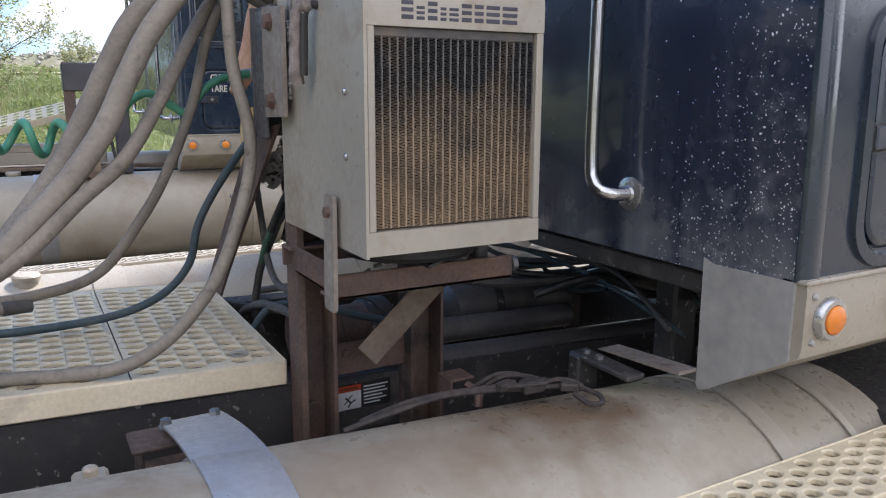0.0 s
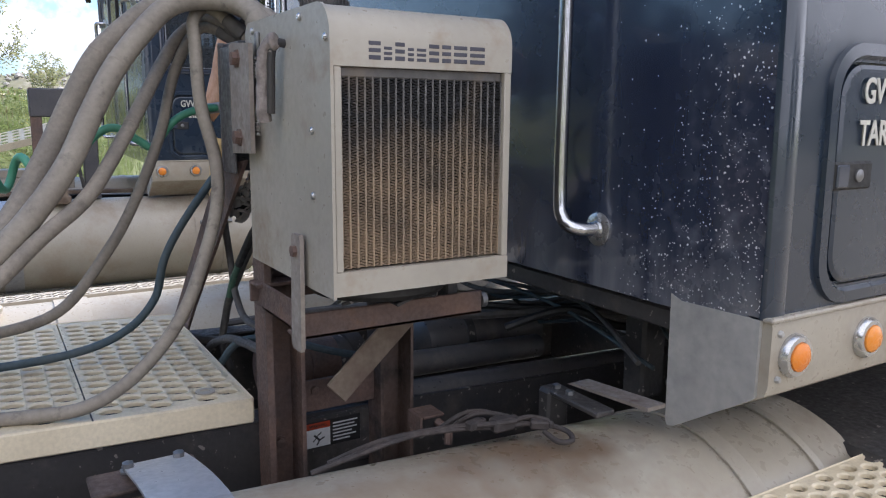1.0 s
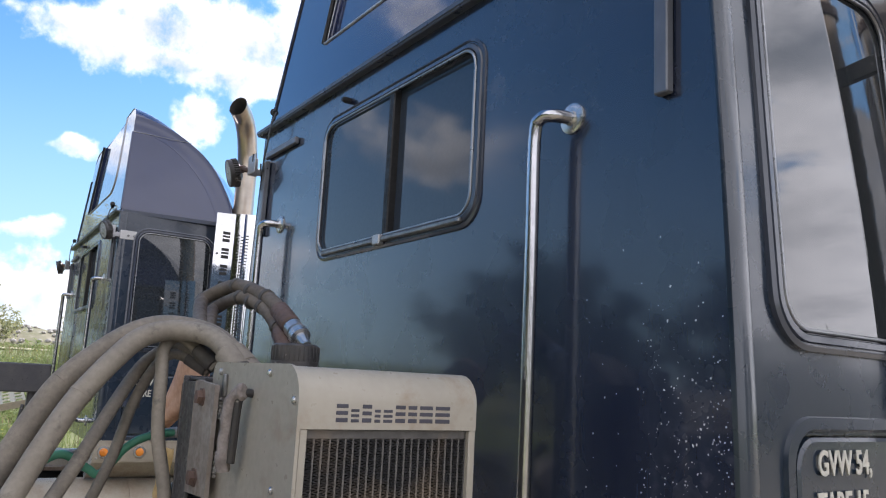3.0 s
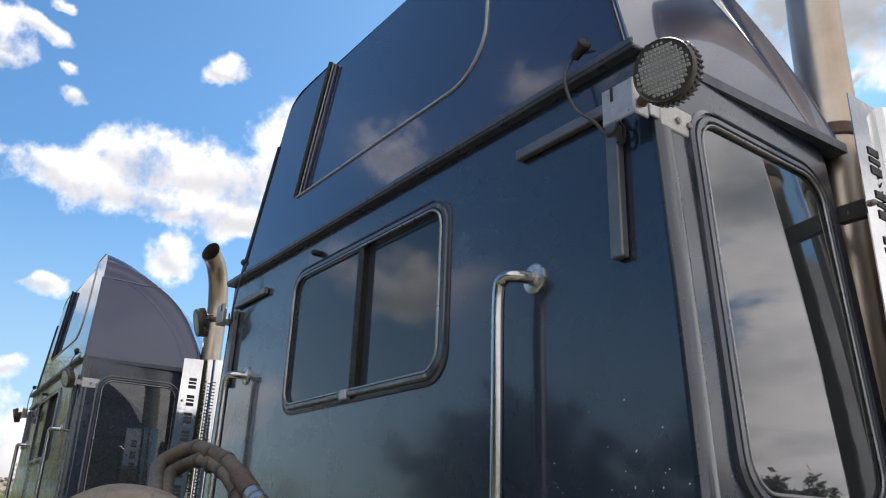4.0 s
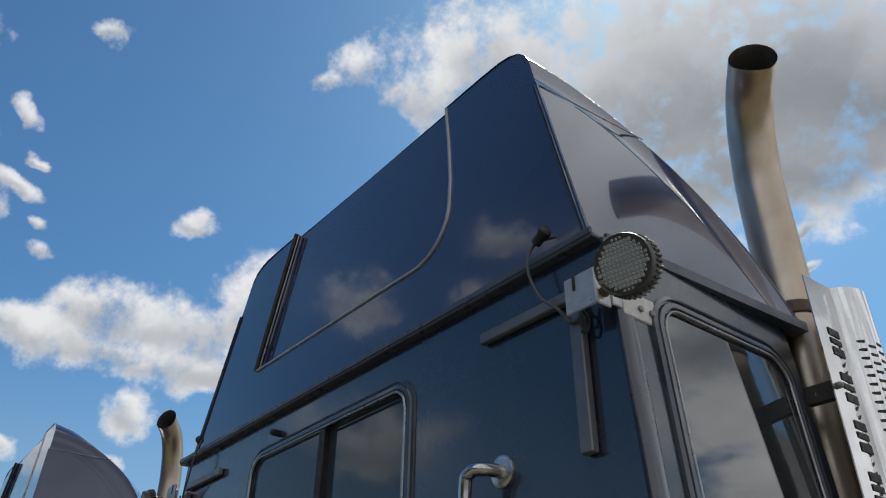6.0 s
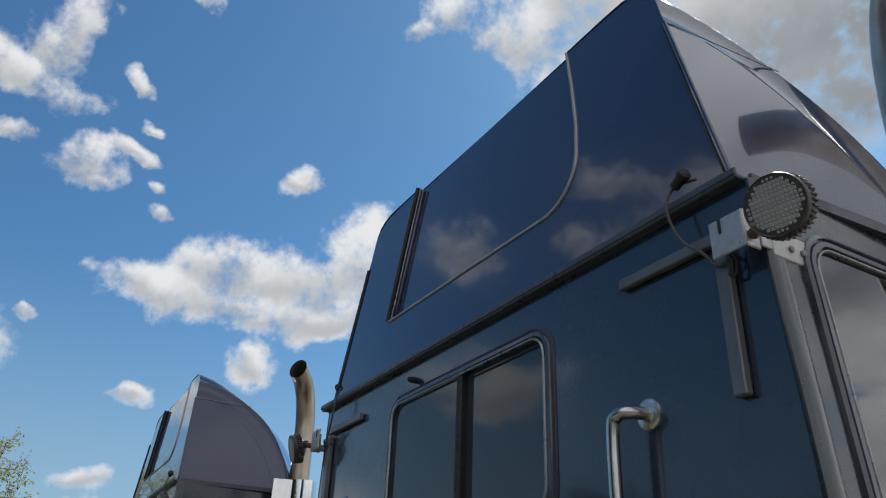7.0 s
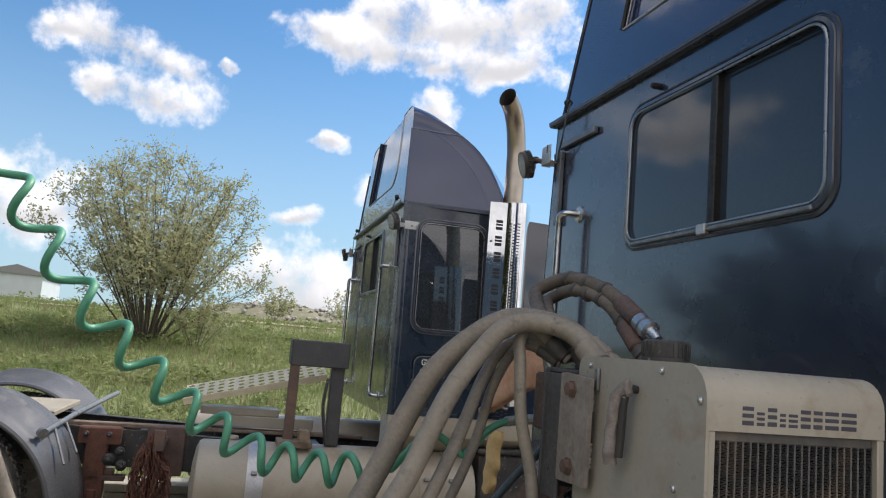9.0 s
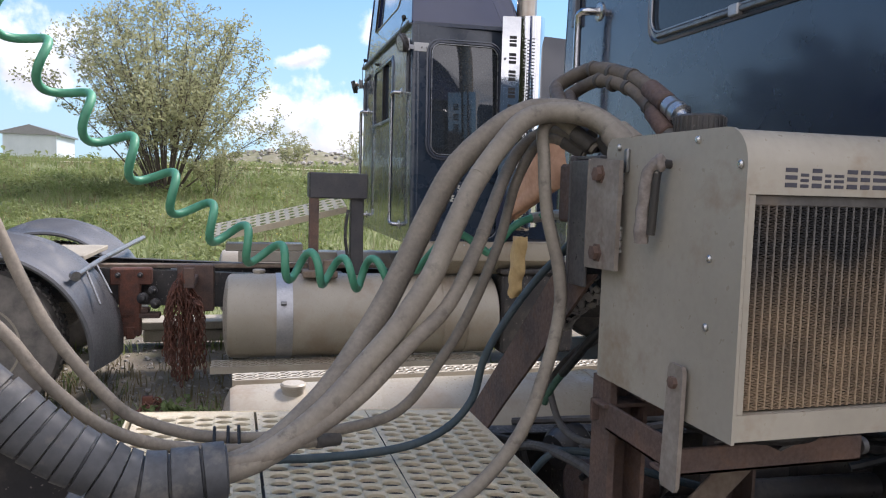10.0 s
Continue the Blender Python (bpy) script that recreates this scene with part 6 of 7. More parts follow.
part("drive_tube", Shape().tube([(0.33, -0.18, 0.86), (0.33, 0.30, 0.845)], 0.036, 16, steps=1), LIFTED_GRIME, truck)
part("cab_mount", Shape().box((0.80, 0.20, 0.86), (0.87, 0.28, 1.17), 0.008).box((0.66, 0.14, 1.12), (1.12, 0.20, 1.165), 0.006), BLACK, truck)
part("cab_mount", Shape().box((0.50, 0.02, 1.13), (1.13, 0.06, 1.175), 0.005), BLACK, truck)
arm = part("step_arm", Shape().box((0.86, -0.12, 0.70), (0.90, -0.06, 0.955), 0.006).box((0.86, -0.115, 0.945), (1.05, -0.065, 0.957), 0.003), BLACK, truck, "black bolted step arm")
part("arm_strap", Shape().prism([(0.885, 0.9585), (0.90, 0.966), (1.13, 0.985), (1.13, 0.977)], 1, -0.055, -0.005), RUST_GREY, arm)
box = part("battery_box", Shape().box((0.74, 0.46, 0.36), (1.34, 1.14, 0.80), 0.02), BLACK, truck, "black battery box behind the tank")
part("lid", Shape().box((0.72, 0.44, 0.80), (1.36, 1.16, 0.84), 0.015), BLACK, box)
part("strap", Shape().box((1.34, 0.62, 0.38), (1.348, 0.66, 0.82), 0.002), RUBBER, box)
for x in (0.89, 0.935):
    part("bolt", Shape().lathe([(0.010, 0), (0.010, 0.008), (0.005, 0.010)], pose(x, -0.09, 0.957), 6), STEEL_DULL, arm)
for k, (pts, r) in enumerate((([(0.05, -0.45, 0.90), (0.12, -0.2, 0.98), (0.30, 0.05, 0.97), (0.45, 0.25, 0.99), (0.55, 0.6, 0.95)], 0.014), ([(0.1, -0.3, 0.95), (0.3, -0.05, 1.02), (0.42, 0.2, 1.00), (0.60, 0.45, 1.02)], 0.010),
                           ([(-0.35, -0.5, 0.86), (-0.1, -0.2, 0.93), (0.15, 0.2, 0.97), (0.3, 0.6, 1.0)], 0.013), ([(0.50, 0.05, 0.98), (0.58, 0.2, 1.03), (0.66, 0.35, 0.98), (0.7, 0.6, 1.0)], 0.012), ([(-0.3, -0.62, 0.84), (0.0, -0.45, 0.87), (0.2, -0.50, 0.92), (0.42, -0.58, 0.93)], 0.014), ([(0.36, -0.60, 0.95), (0.30, -0.50, 0.98), (0.05, -0.35, 0.93), (-0.3, -0.1, 0.9)], 0.008))):
    part("brake_line", Shape().tube(pts, r, 8), RUBBER if k % 2 else HOSE_DARK, truck)
for k in range(7):
    y = 0.10 + 0.05 * k
    part("air_line", Shape().tube([(-0.2 + 0.1 * k, y, 1.05 - 0.02 * k), (0.25, y + 0.04 * math.sin(2.0 * k), 1.08 - 0.03 * k), (0.55 + 0.03 * k, y + 0.1, 1.03 + 0.015 * k), (0.95, y + 0.05 * math.cos(3.0 * k), 0.98 + 0.02 * k)], 0.006 + 0.001 * (k % 3), 8), HOSE_DARK if k % 3 else HOSE_BLUE, truck)
part("frame_bracket", Shape().box((0.5035, -0.63, 0.70), (0.5105, -0.28, 0.838), 0.003), BLACK, truck)
sign = part("warning_label", Shape().box((0.511, -0.546, 0.760), (0.513, -0.400, 0.828), 0.001), BLACK_INK, truck, "black and white slip hazard warning label")
part("white_field", Shape().box((0.5128, -0.543, 0.763), (0.5137, -0.481, 0.809), 0.0004), WHITE_INK, sign)
part("red_field", Shape().box((0.5128, -0.543, 0.8095), (0.5137, -0.481, 0.825), 0.0004), RED_INK, sign)
lettering("WARNING", 0.011, Matrix.Translation((0.5139, -0.535, 0.8135)) @ pose(0, 0, 0, 90, 0, 90), BLACK_INK, sign, "label_word", 0.85, 0.0002)
figure = Shape()
for a, c, w in (((-0.523, 0.795), (-0.509, 0.780), 0.005), ((-0.509, 0.780), (-0.496, 0.786), 0.004), ((-0.509, 0.780), (-0.516, 0.768), 0.004), ((-0.516, 0.788), (-0.526, 0.778), 0.003), ((-0.516, 0.790), (-0.504, 0.800), 0.003)):
    d = Vector((0, c[0] - a[0], c[1] - a[1]))
    n = Vector((0, -d.z, d.y)).normalized() * w / 2
    A, B = Vector((0.514, *a)), Vector((0.514, *c))
    figure.add([A - n, B - n, B + n, A + n], [(0, 1, 2, 3)])
part("pictogram", figure, BLACK_INK, sign, smooth=0)
for k in range(6):
    part("text_bar", Shape().box((0.5128, -0.474, 0.814 - 0.0088 * k), (0.5136, -0.474 + (0.066, 0.058, 0.064, 0.05, 0.062, 0.045)[k], 0.8175 - 0.0088 * k), 0.0003), WHITE_INK, sign)

G2 = "lines under the cooler"
hold("brake_hose", Shape().tube([(0.409, -0.558, 1.314), (0.306, -0.570, 1.263), (0.199, -0.572, 1.199), (0.112, -0.575, 1.122), (0.018, -0.577, 1.038), (-0.030, -0.578, 0.970), (-0.048, -0.586, 0.881), (-0.032, -0.567, 0.806)], 0.011, 10), HOSE_DARK, "dark rubber brake hose hanging behind the deck", "hose", G2)
hold("brake_hose", Shape().tube([(0.137, -0.621, 1.334), (0.148, -0.612, 1.223), (0.175, -0.612, 1.161), (0.202, -0.613, 1.100), (0.270, -0.612, 1.047), (0.404, -0.615, 1.054), (0.471, -0.593, 1.080)], 0.009, 10), HOSE_DARK, "thin dark brake hose below the cooler", "hose", G2)
hold("brake_hose", Shape().tube([(-0.118, -0.627, 0.827), (-0.024, -0.624, 0.892), (0.119, -0.621, 0.947), (0.246, -0.619, 0.975), (0.412, -0.615, 0.994), (0.492, -0.594, 0.974)], 0.012, 10), HOSE_DARK, "dark rubber hose looped over the rail", "hose", G2)
hold("brake_hose", Shape().tube([(0.193, -0.660, 0.897), (0.241, -0.619, 0.970), (0.308, -0.538, 0.986), (0.384, -0.417, 0.954), (0.442, -0.264, 0.921)], 0.010, 10), HOSE_BLUE, "grey air hose between the rails", "hose", G2)
for k, (x, y, z, r) in enumerate(((0.05, -0.30, 0.80, 0.085), (-0.20, -0.42, 0.80, 0.07))):
    can = hold("brake_chamber", Shape().lathe([(0.02, 0), (r * 0.8, 0.006), (r, 0.03), (r, 0.055), (r * 1.07, 0.058), (r * 1.07, 0.075), (r, 0.078), (r, 0.11), (r * 0.7, 0.13), (0.02, 0.135)], pose(x, y, z, -80, 10 * k, 20), 24), BLACK, "grimy black brake chamber between the rails", "brake chamber", "brake chambers")
    part("clamp_bolt", Shape().lathe([(0.008, -0.012), (0.008, 0.012)], pose(r * 1.1, 0, 0.0, 90, 0, 0), 6), STEEL_DULL, can)

# strap end and bracket on the near tank
mount = part("tank_bracket", Shape().box((0.645, -1.035, 0.866), (0.74, -0.835, 0.876), 0.003).box((0.62, -1.02, 0.70), (0.72, -1.012, 0.866), 0.003).box((0.62, -0.84, 0.70), (0.72, -0.832, 0.866), 0.003).box((0.472, -0.99, 0.70), (0.64, -0.87, 0.74), 0.003), STAND, truck, "rusty tank mounting bracket")
bend = []
for u in range(9):
    x = 0.655 + 0.42 * u / 8
    bend.append((x, 0.881 + 0.069 * math.sin(math.pi / 2 * u / 8)))
part("strap_end", Shape().prism(bend + [(x, z + 0.006) for x, z in bend[::-1]], 1, -0.972, -0.852), STEEL, truck, "bare steel strap end")
for y in (-0.965, -0.872):
    part("bolt", Shape().lathe([(0.016, 0), (0.016, 0.004), (0.011, 0.004), (0.011, 0.018), (0.005, 0.020)], pose(0.69, y, 0.889), 6), STEEL_DULL, truck)
part("sender_cap", Shape().box((0.900, -1.142, 0.885), (0.952, -1.088, 0.940), 0.006).lathe([(0.013, 0), (0.013, 0.010), (0.009, 0.014)], pose(0.926, -1.115, 0.940), 6), SAND, truck)
part("rail_clip", Shape().box((0.74, -0.39, 0.875), (0.80, -0.384, 0.915), 0.002).box((0.74, -0.384, 0.908), (0.80, -0.33, 0.915), 0.002).tube([(0.80, -0.35, 0.90), (0.83, -0.34, 0.885), (0.84, -0.345, 0.86)], 0.009, 6), RUST, truck)

# an old wiring loom dropped on the tank
hold("wiring_loom", Shape().tube([(0.95, -0.70, 0.93), (0.955, -0.62, 0.945), (0.95, -0.50, 0.955), (0.975, -0.40, 0.958), (1.0, -0.33, 0.957), (1.02, -0.27, 0.958), (1.045, -0.24, 0.958), (1.075, -0.215, 0.95), (1.10, -0.225, 0.944), (1.095, -0.255, 0.946), (1.06, -0.262, 0.955)], 0.0055, 8)
     .tube([(0.93, -0.66, 0.93), (0.94, -0.55, 0.955), (0.965, -0.42, 0.962), (1.0, -0.36, 0.968), (1.02, -0.30, 0.97)], 0.0055, 8)
     .tube([(0.92, -0.42, 0.94), (0.94, -0.37, 0.972), (0.965, -0.33, 0.975), (0.99, -0.32, 0.965)], 0.005, 8)
     .tube([(0.93, -0.40, 0.94), (0.96, -0.36, 0.975), (0.985, -0.31, 0.972), (1.0, -0.30, 0.96)], 0.005, 8)
     .tube([(1.0, -0.31, 0.96), (1.02, -0.27, 0.972), (1.05, -0.25, 0.972), (1.06, -0.24, 0.96)], 0.005, 8), LOOM, "rust-brown wiring loom with plugs lying on the tank", "wiring")
for at, turn in (((0.985, -0.375, 0.966), 10), ((1.045, -0.262, 0.964), -35)):
    hold("cable_plug", Shape().box((-0.010, -0.018, -0.008), (0.010, 0.018, 0.009), 0.003, pose(*at, 0, 4, turn)).box((-0.007, 0.017, -0.006), (0.007, 0.028, 0.007), 0.003, pose(*at, 0, 4, turn)), LOOM, "rust-brown moulded cable plug on the tank", "plug", "plugs of the loom")
hold("cable_plug", Shape().box((0.985, -0.345, 0.948), (1.015, -0.295, 0.975), 0.005, None).box((0.988, -0.30, 0.952), (1.01, -0.28, 0.971), 0.004), LOOM, "rust-brown moulded cable plug on the tank", "plug", "plugs of the loom")

# orange cloth stuffed behind the bracket
def crumpled(left, right, y, thick, folds, seed):
    """A cloth that hangs between two edges (x, z), with sharp slanting folds and a back a little behind."""
    rnd = random.Random(seed)
    creases = [(rnd.uniform(-1.5, 1.5), rnd.uniform(2.5, 6.0), rnd.uniform(0, 6.28), rnd.uniform(0.5, 1.0)) for k in range(folds)]
    def at(edge, u):
        k = min(len(edge) - 2, int(u * (len(edge) - 1)))
        f = u * (len(edge) - 1) - k
        return Vector(edge[k]).lerp(Vector(edge[k + 1]), f)
    rows = []
    for i in range(31):
        u = i / 30
        a, b = at(left, u), at(right, u)
        front, back = [], []
        for j in range(19):
            v = j / 18
            p = a.lerp(b, v)
            d = sum(w * abs(math.sin(0.5 * (n * (v + slope * u) + ph))) for slope, n, ph, w in creases) / folds
            round_off = math.sin(math.pi * v) ** 0.5
            front.append((p.x + 0.006 * math.sin(17 * u), y - thick * round_off * (0.2 + 1.4 * d), p.y + 0.008 * math.sin(9 * v + 4 * u)))
            back.append((p.x + 0.006 * math.sin(17 * u), y + 0.3 * thick * round_off + 0.002, p.y + 0.008 * math.sin(9 * v + 4 * u)))
        rows.append(front + back[::-1])
    return Shape().band(rows, caps=True)


cloth = crumpled([(-0.21, 1.81), (-0.27, 1.77), (-0.35, 1.71), (-0.405, 1.647), (-0.445, 1.58), (-0.475, 1.52)], [(-0.15, 1.805), (-0.04, 1.765), (-0.02, 1.70), (-0.06, 1.645), (-0.30, 1.575), (-0.41, 1.54)], -0.495, 0.036, 6, 5)
hold("cloth_strip", crumpled([(-0.405, 1.468), (-0.415, 1.37), (-0.42, 1.28)], [(-0.285, 1.475), (-0.30, 1.37), (-0.335, 1.28)], -0.50, 0.02, 3, 9), CANVAS_YELLOW, "yellowed canvas strip hanging below the rag", "cloth")
hold("orange_cloth", cloth, CANVAS, "orange-brown canvas rag stuffed behind the bracket", "cloth")

# a flaking wrap round the hose under the clamp
core = smooth_line([Vector(p) for p in [(0.228, -0.6, 1.307), (0.288, -0.6, 1.353), (0.359, -0.6, 1.385), (0.43, -0.6, 1.428)]], 8)
wrap = hold("frayed_wrap", Shape().tube(core, 0.017, 10, steps=1), RUBBER, "pale flaking wrap round a hose under the clamp", "hose wrap")
rnd = random.Random(31)
for i in range(1, len(core) - 1, 2):
    d = (core[i + 1] - core[i - 1]).to_track_quat("Z", "Y").to_matrix().to_4x4()
    for n in range(5):
        m = Matrix.Translation(core[i] - wrap.location) @ d @ Matrix.Rotation(2 * math.pi * (n + 0.5 * (i % 4 == 1)) / 5 + rnd.uniform(-0.2, 0.2), 4, "Z") @ Matrix.Translation((0.021, 0, 0)) @ Matrix.Rotation(rnd.uniform(-0.45, 0.45), 4, "Y") @ Matrix.Rotation(rnd.uniform(-0.3, 0.3), 4, "X")
        a, b = rnd.uniform(0.008, 0.012), rnd.uniform(0.009, 0.015)
        part("flake", Shape().prism([(-a, -b), (0.7 * a, -b), (a, 0.2 * b), (0.5 * a, b), (-0.8 * a, 0.8 * b)], 0, -0.002, 0.002).moved(m), FLAKE, wrap)

lower = hold("air_line", Shape().tube([(0.174, -0.62, 1.081), (0.214, -0.62, 1.131), (0.275, -0.62, 1.184)], 0.009, 10), HOSE_GREEN, "dirty green air line rising behind the deck", "air line")
tip = [Vector(p) - lower.location for p in [(0.275, -0.62, 1.184), (0.349, -0.62, 1.242), (0.393, -0.61, 1.291), (0.411, -0.58, 1.33)]]
part("rubber_end", Shape().tube(tip, 0.0105, 10), RUBBER, lower)

# the coiled green air line
axis = smooth_line([Vector((0.16, y, z)) for y, z in ((-1.94, 2.09), (-1.87, 1.98), (-1.79, 1.871), (-1.706, 1.763), (-1.616, 1.678), (-1.532, 1.603), (-1.45, 1.538), (-1.372, 1.49), (-1.288, 1.447), (-1.21, 1.433), (-1.134, 1.42), (-1.055, 1.422), (-0.98, 1.428))], 24)
coil = []
turns = 12.0
for i, p in enumerate(axis):
    d = (axis[min(i + 1, len(axis) - 1)] - axis[max(i - 1, 0)]).normalized()
    up = Vector((1, 0, 0)).cross(d).normalized()
    phi = 2 * math.pi * turns * i / (len(axis) - 1) + 1.57
    coil.append(p + 0.036 * (math.cos(phi) * up + math.sin(phi) * Vector((1, 0, 0))))
tail = smooth_line([coil[-1]] + [Vector((0.24, y, z)) for y, z in ((-0.955, 1.475), (-0.92, 1.512), (-0.882, 1.523), (-0.832, 1.492), (-0.803, 1.481), (-0.754, 1.538), (-0.704, 1.564), (-0.64, 1.573))], 8)
line = hold("coiled_air_line", Shape().tube(coil + tail[1:], 0.0095, 12, steps=1), GREEN, "green coiled nylon air brake line hung behind the cab", "air line")
part("spring_guard", Shape().tube([tail[-9] - line.location, tail[-1] - line.location, Vector((0.33, -0.60, 1.578)) - line.location], 0.013, 10), GALV, line)

# clips on the thin hoses
for y in (-1.39, -1.412, -1.44):
    hold("hose_clip", Shape().tube([(0.285, y, 1.065), (0.305, y, 1.107), (0.34, y, 1.101), (0.375, y, 1.080), (0.355, y, 1.057), (0.315, y, 1.057), (0.285, y, 1.065)], 0.0035, 6), RUBBER, "black plastic tie round two hoses", "cable tie", "hose ties")


# ---- behind the far truck ----
FAR = Vector((-4.97, -0.188, 0.020))


def far_part(name, shape, mat, label="", parent=None, smooth=35.0, kind=""):
    shape.v = [tuple(Vector(p) - FAR) for p in shape.v]
    return part(name, shape, mat, parent or truck_far, label, smooth, kind)


def fender(x0, x1, y):
    """A half round mudguard, wider in radius on its inner side, ribbed over the top, with a rolled outer lip."""
    s = Shape()
    loops = []
    for a in range(-8, 189, 4):
        c, d = math.cos(radians(a)), math.sin(radians(a))
        top = max(0.0, d) ** 2
        ring = [(x1 + 0.010, y + 0.690 * c, 0.42 + 0.690 * d), (x1 + 0.018, y + 0.705 * c, 0.42 + 0.705 * d), (x1 + 0.008, y + 0.722 * c, 0.42 + 0.722 * d)]
        for i in range(15):
            u = i / 14
            r = 0.715 + 0.085 * min(1.0, 1.5 * u) + (0.018 * top if i % 2 and 2 < i < 13 else 0.0)
            ring.append((x1 + (x0 - x1) * u, y + r * c, 0.42 + r * d))
        for i in range(14, -1, -1):
            u = i / 14
            r = 0.70 + 0.085 * min(1.0, 1.5 * u)
            ring.append((x1 + (x0 - x1) * u, y + r * c, 0.42 + r * d))
        loops.append(ring)
    s.band(loops, caps=True)
    return s


far_part("rear_fender", fender(-4.32, -3.62, -3.06), FENDER, "ribbed grey plastic rear fender")
far_part("step_box", Shape().box((-6.25, -2.33, 0.05), (-5.9, -0.9, 0.17), 0.012).box((-6.28, -2.35, 0.172), (-5.88, -0.9, 0.25), 0.008), SAND_DIRTY, "muddy sand painted step box")
far_part("rear_fender", fender(-6.25, -5.55, -3.12), FENDER, "ribbed grey plastic rear fender")
far_part("fender_arm", Shape().tube([(-4.5, -2.42, 1.02), (-3.75, -2.47, 0.97)], 0.020, 10, steps=1).tube([(-3.75, -2.485, 0.97), (-3.72, -2.465, 0.965)], 0.035, 10, steps=1), STEEL_DULL)
far_part("fender_arm", Shape().tube([(-3.95, -2.45, 0.985), (-3.80, -2.33, 0.76)], 0.009, 8, steps=1).tube([(-4.2, -2.43, 1.0), (-4.05, -2.30, 0.80)], 0.009, 8, steps=1), STEEL_DULL)
far_part("fender_arm", Shape().tube([(-4.5, -2.42, 1.02), (-6.2, -2.36, 1.05)], 0.022, 10, steps=1), STEEL_DULL)
far_part("frame_shelf", Shape().box((-5.4, -3.2, 1.0), (-4.40, -2.55, 1.04), 0.006), SAND_DIRTY)
far_part("suspension_hanger", Shape().box((-4.44, -2.36, 0.82), (-4.34, -2.06, 0.95), 0.01).box((-4.42, -2.30, 0.42), (-4.34, -2.14, 0.84), 0.012).box((-4.40, -2.25, 0.40), (-4.33, -2.18, 0.5), 0.01), RUST_RED, "rusty suspension hanger")
for y, z, r in ((-2.12, 0.72, 0.045), (-2.03, 0.68, 0.04), (-2.05, 0.78, 0.035), (-2.30, 0.90, 0.02), (-2.14, 0.90, 0.02)):
    far_part("pivot_bolt", Shape().lathe([(r, 0), (r, 0.03), (0.8 * r, 0.035), (0.5 * r, 0.036), (0.5 * r, 0.06), (0.3 * r, 0.065)], pose(-4.34, y, z, 0, 90, 0), 16), BLACK)
far_part("spring_pack", Shape().box((-4.44, -2.5, 0.56), (-4.34, -2.0, 0.60), 0.006).box((-4.43, -2.4, 0.60), (-4.35, -2.08, 0.64), 0.006), RUST)
rack = far_part("chain_rack", Shape().box((-4.47, -1.88, 0.60), (-4.40, -1.60, 0.97), 0.008).box((-4.40, -1.80, 0.84), (-4.02, -1.72, 0.90), 0.006).box((-4.05, -1.80, 0.84), (-4.0, -1.72, 0.99), 0.006), RUST, "rusty tyre chain rack")
far_part("top_rail", Shape().box((-4.60, -2.55, 0.935), (-4.50, -0.2, 0.965), 0.005), RUST_PALE)
deck2 = far_part("tool_tray", Shape().box((-4.70, -1.42, 0.985), (-4.50, -0.62, 1.07), 0.006).box((-4.75, -1.52, 1.07), (-4.55, -0.9, 1.13), 0.006), SAND)
ramp = Matrix.Translation((-4.95, -1.66, 1.255)) @ Matrix.Rotation(radians(9), 4, "Y") @ Matrix.Rotation(radians(14), 4, "X")
far_part("tilted_deck", Shape().perforated(ramp, 4, 14, 0.117, 0.0814, 0.040, 0.027, 0.006, stagger=False, lip=-0.003, sides=12), SAND_DECK, "perforated deck panel lying tilted")
far_part("deck_edge", Shape().box((0.468, 0.0, -0.05), (0.474, 1.14, 0.002), 0.001, ramp), SAND_DECK)
box_stand = far_part("control_box", Shape().box((-4.05, -0.905, 1.53), (-3.78, -0.48, 1.72), 0.008), BLACK_STEEL, "dark steel control box on posts")
far_part("post", Shape().box((-3.86, -0.905, 0.96), (-3.79, -0.835, 1.60), 0.006).box((-3.86, -0.905, 1.53), (-3.785, -0.86, 1.722), 0.004), RUST, "rusty box post", box_stand)
far_part("post", Shape().box((-3.90, -0.60, 0.96), (-3.82, -0.50, 1.54), 0.008), BLACK_STEEL, "", box_stand)
far_part("lever", Shape().tube([(-3.8, -0.62, 1.45), (-3.79, -0.64, 1.25), (-3.8, -0.60, 1.0)], 0.012, 8), BLACK, "", box_stand)
case = far_part("battery_box", Shape().box((-4.23, 0.56, 0.36), (-3.66, 1.16, 0.98), 0.02), BLACK, "black battery box behind the tank")
far_part("lid", Shape().box((-4.25, 0.54, 0.98), (-3.64, 1.18, 1.02), 0.012), BLACK, "", case)
far_part("angle_bracket", Shape().box((-3.9, -0.95, 0.955), (-3.7, -0.70, 1.0), 0.005).box((-3.82, -0.80, 0.95), (-3.7, -0.72, 1.08), 0.006), RUST_PALE)


def chain(points, wire=0.006):
    """A hanging chain: every other link turned by a quarter."""
    s = Shape()
    path = smooth_line([Vector(p) for p in points], 20)
    length, k = 0.0, 0
    for p, q in zip(path, path[1:]):
        length += (q - p).length
        if length > 0.040:
            length = 0.0
            d = (q - p).normalized()
            m = Matrix.Translation(q) @ d.to_track_quat("Z", "Y").to_matrix().to_4x4() @ Matrix.Rotation(math.pi / 2 * (k % 2), 4, "Z")
            ring = [m @ Vector((0.0155 * math.cos(a), 0, 0.029 * math.sin(a))) for a in [2 * math.pi * i / 8 for i in range(9)]]
            s.tube(ring, wire * 0.85, 4, caps=False, steps=1)
            k += 1
    return s


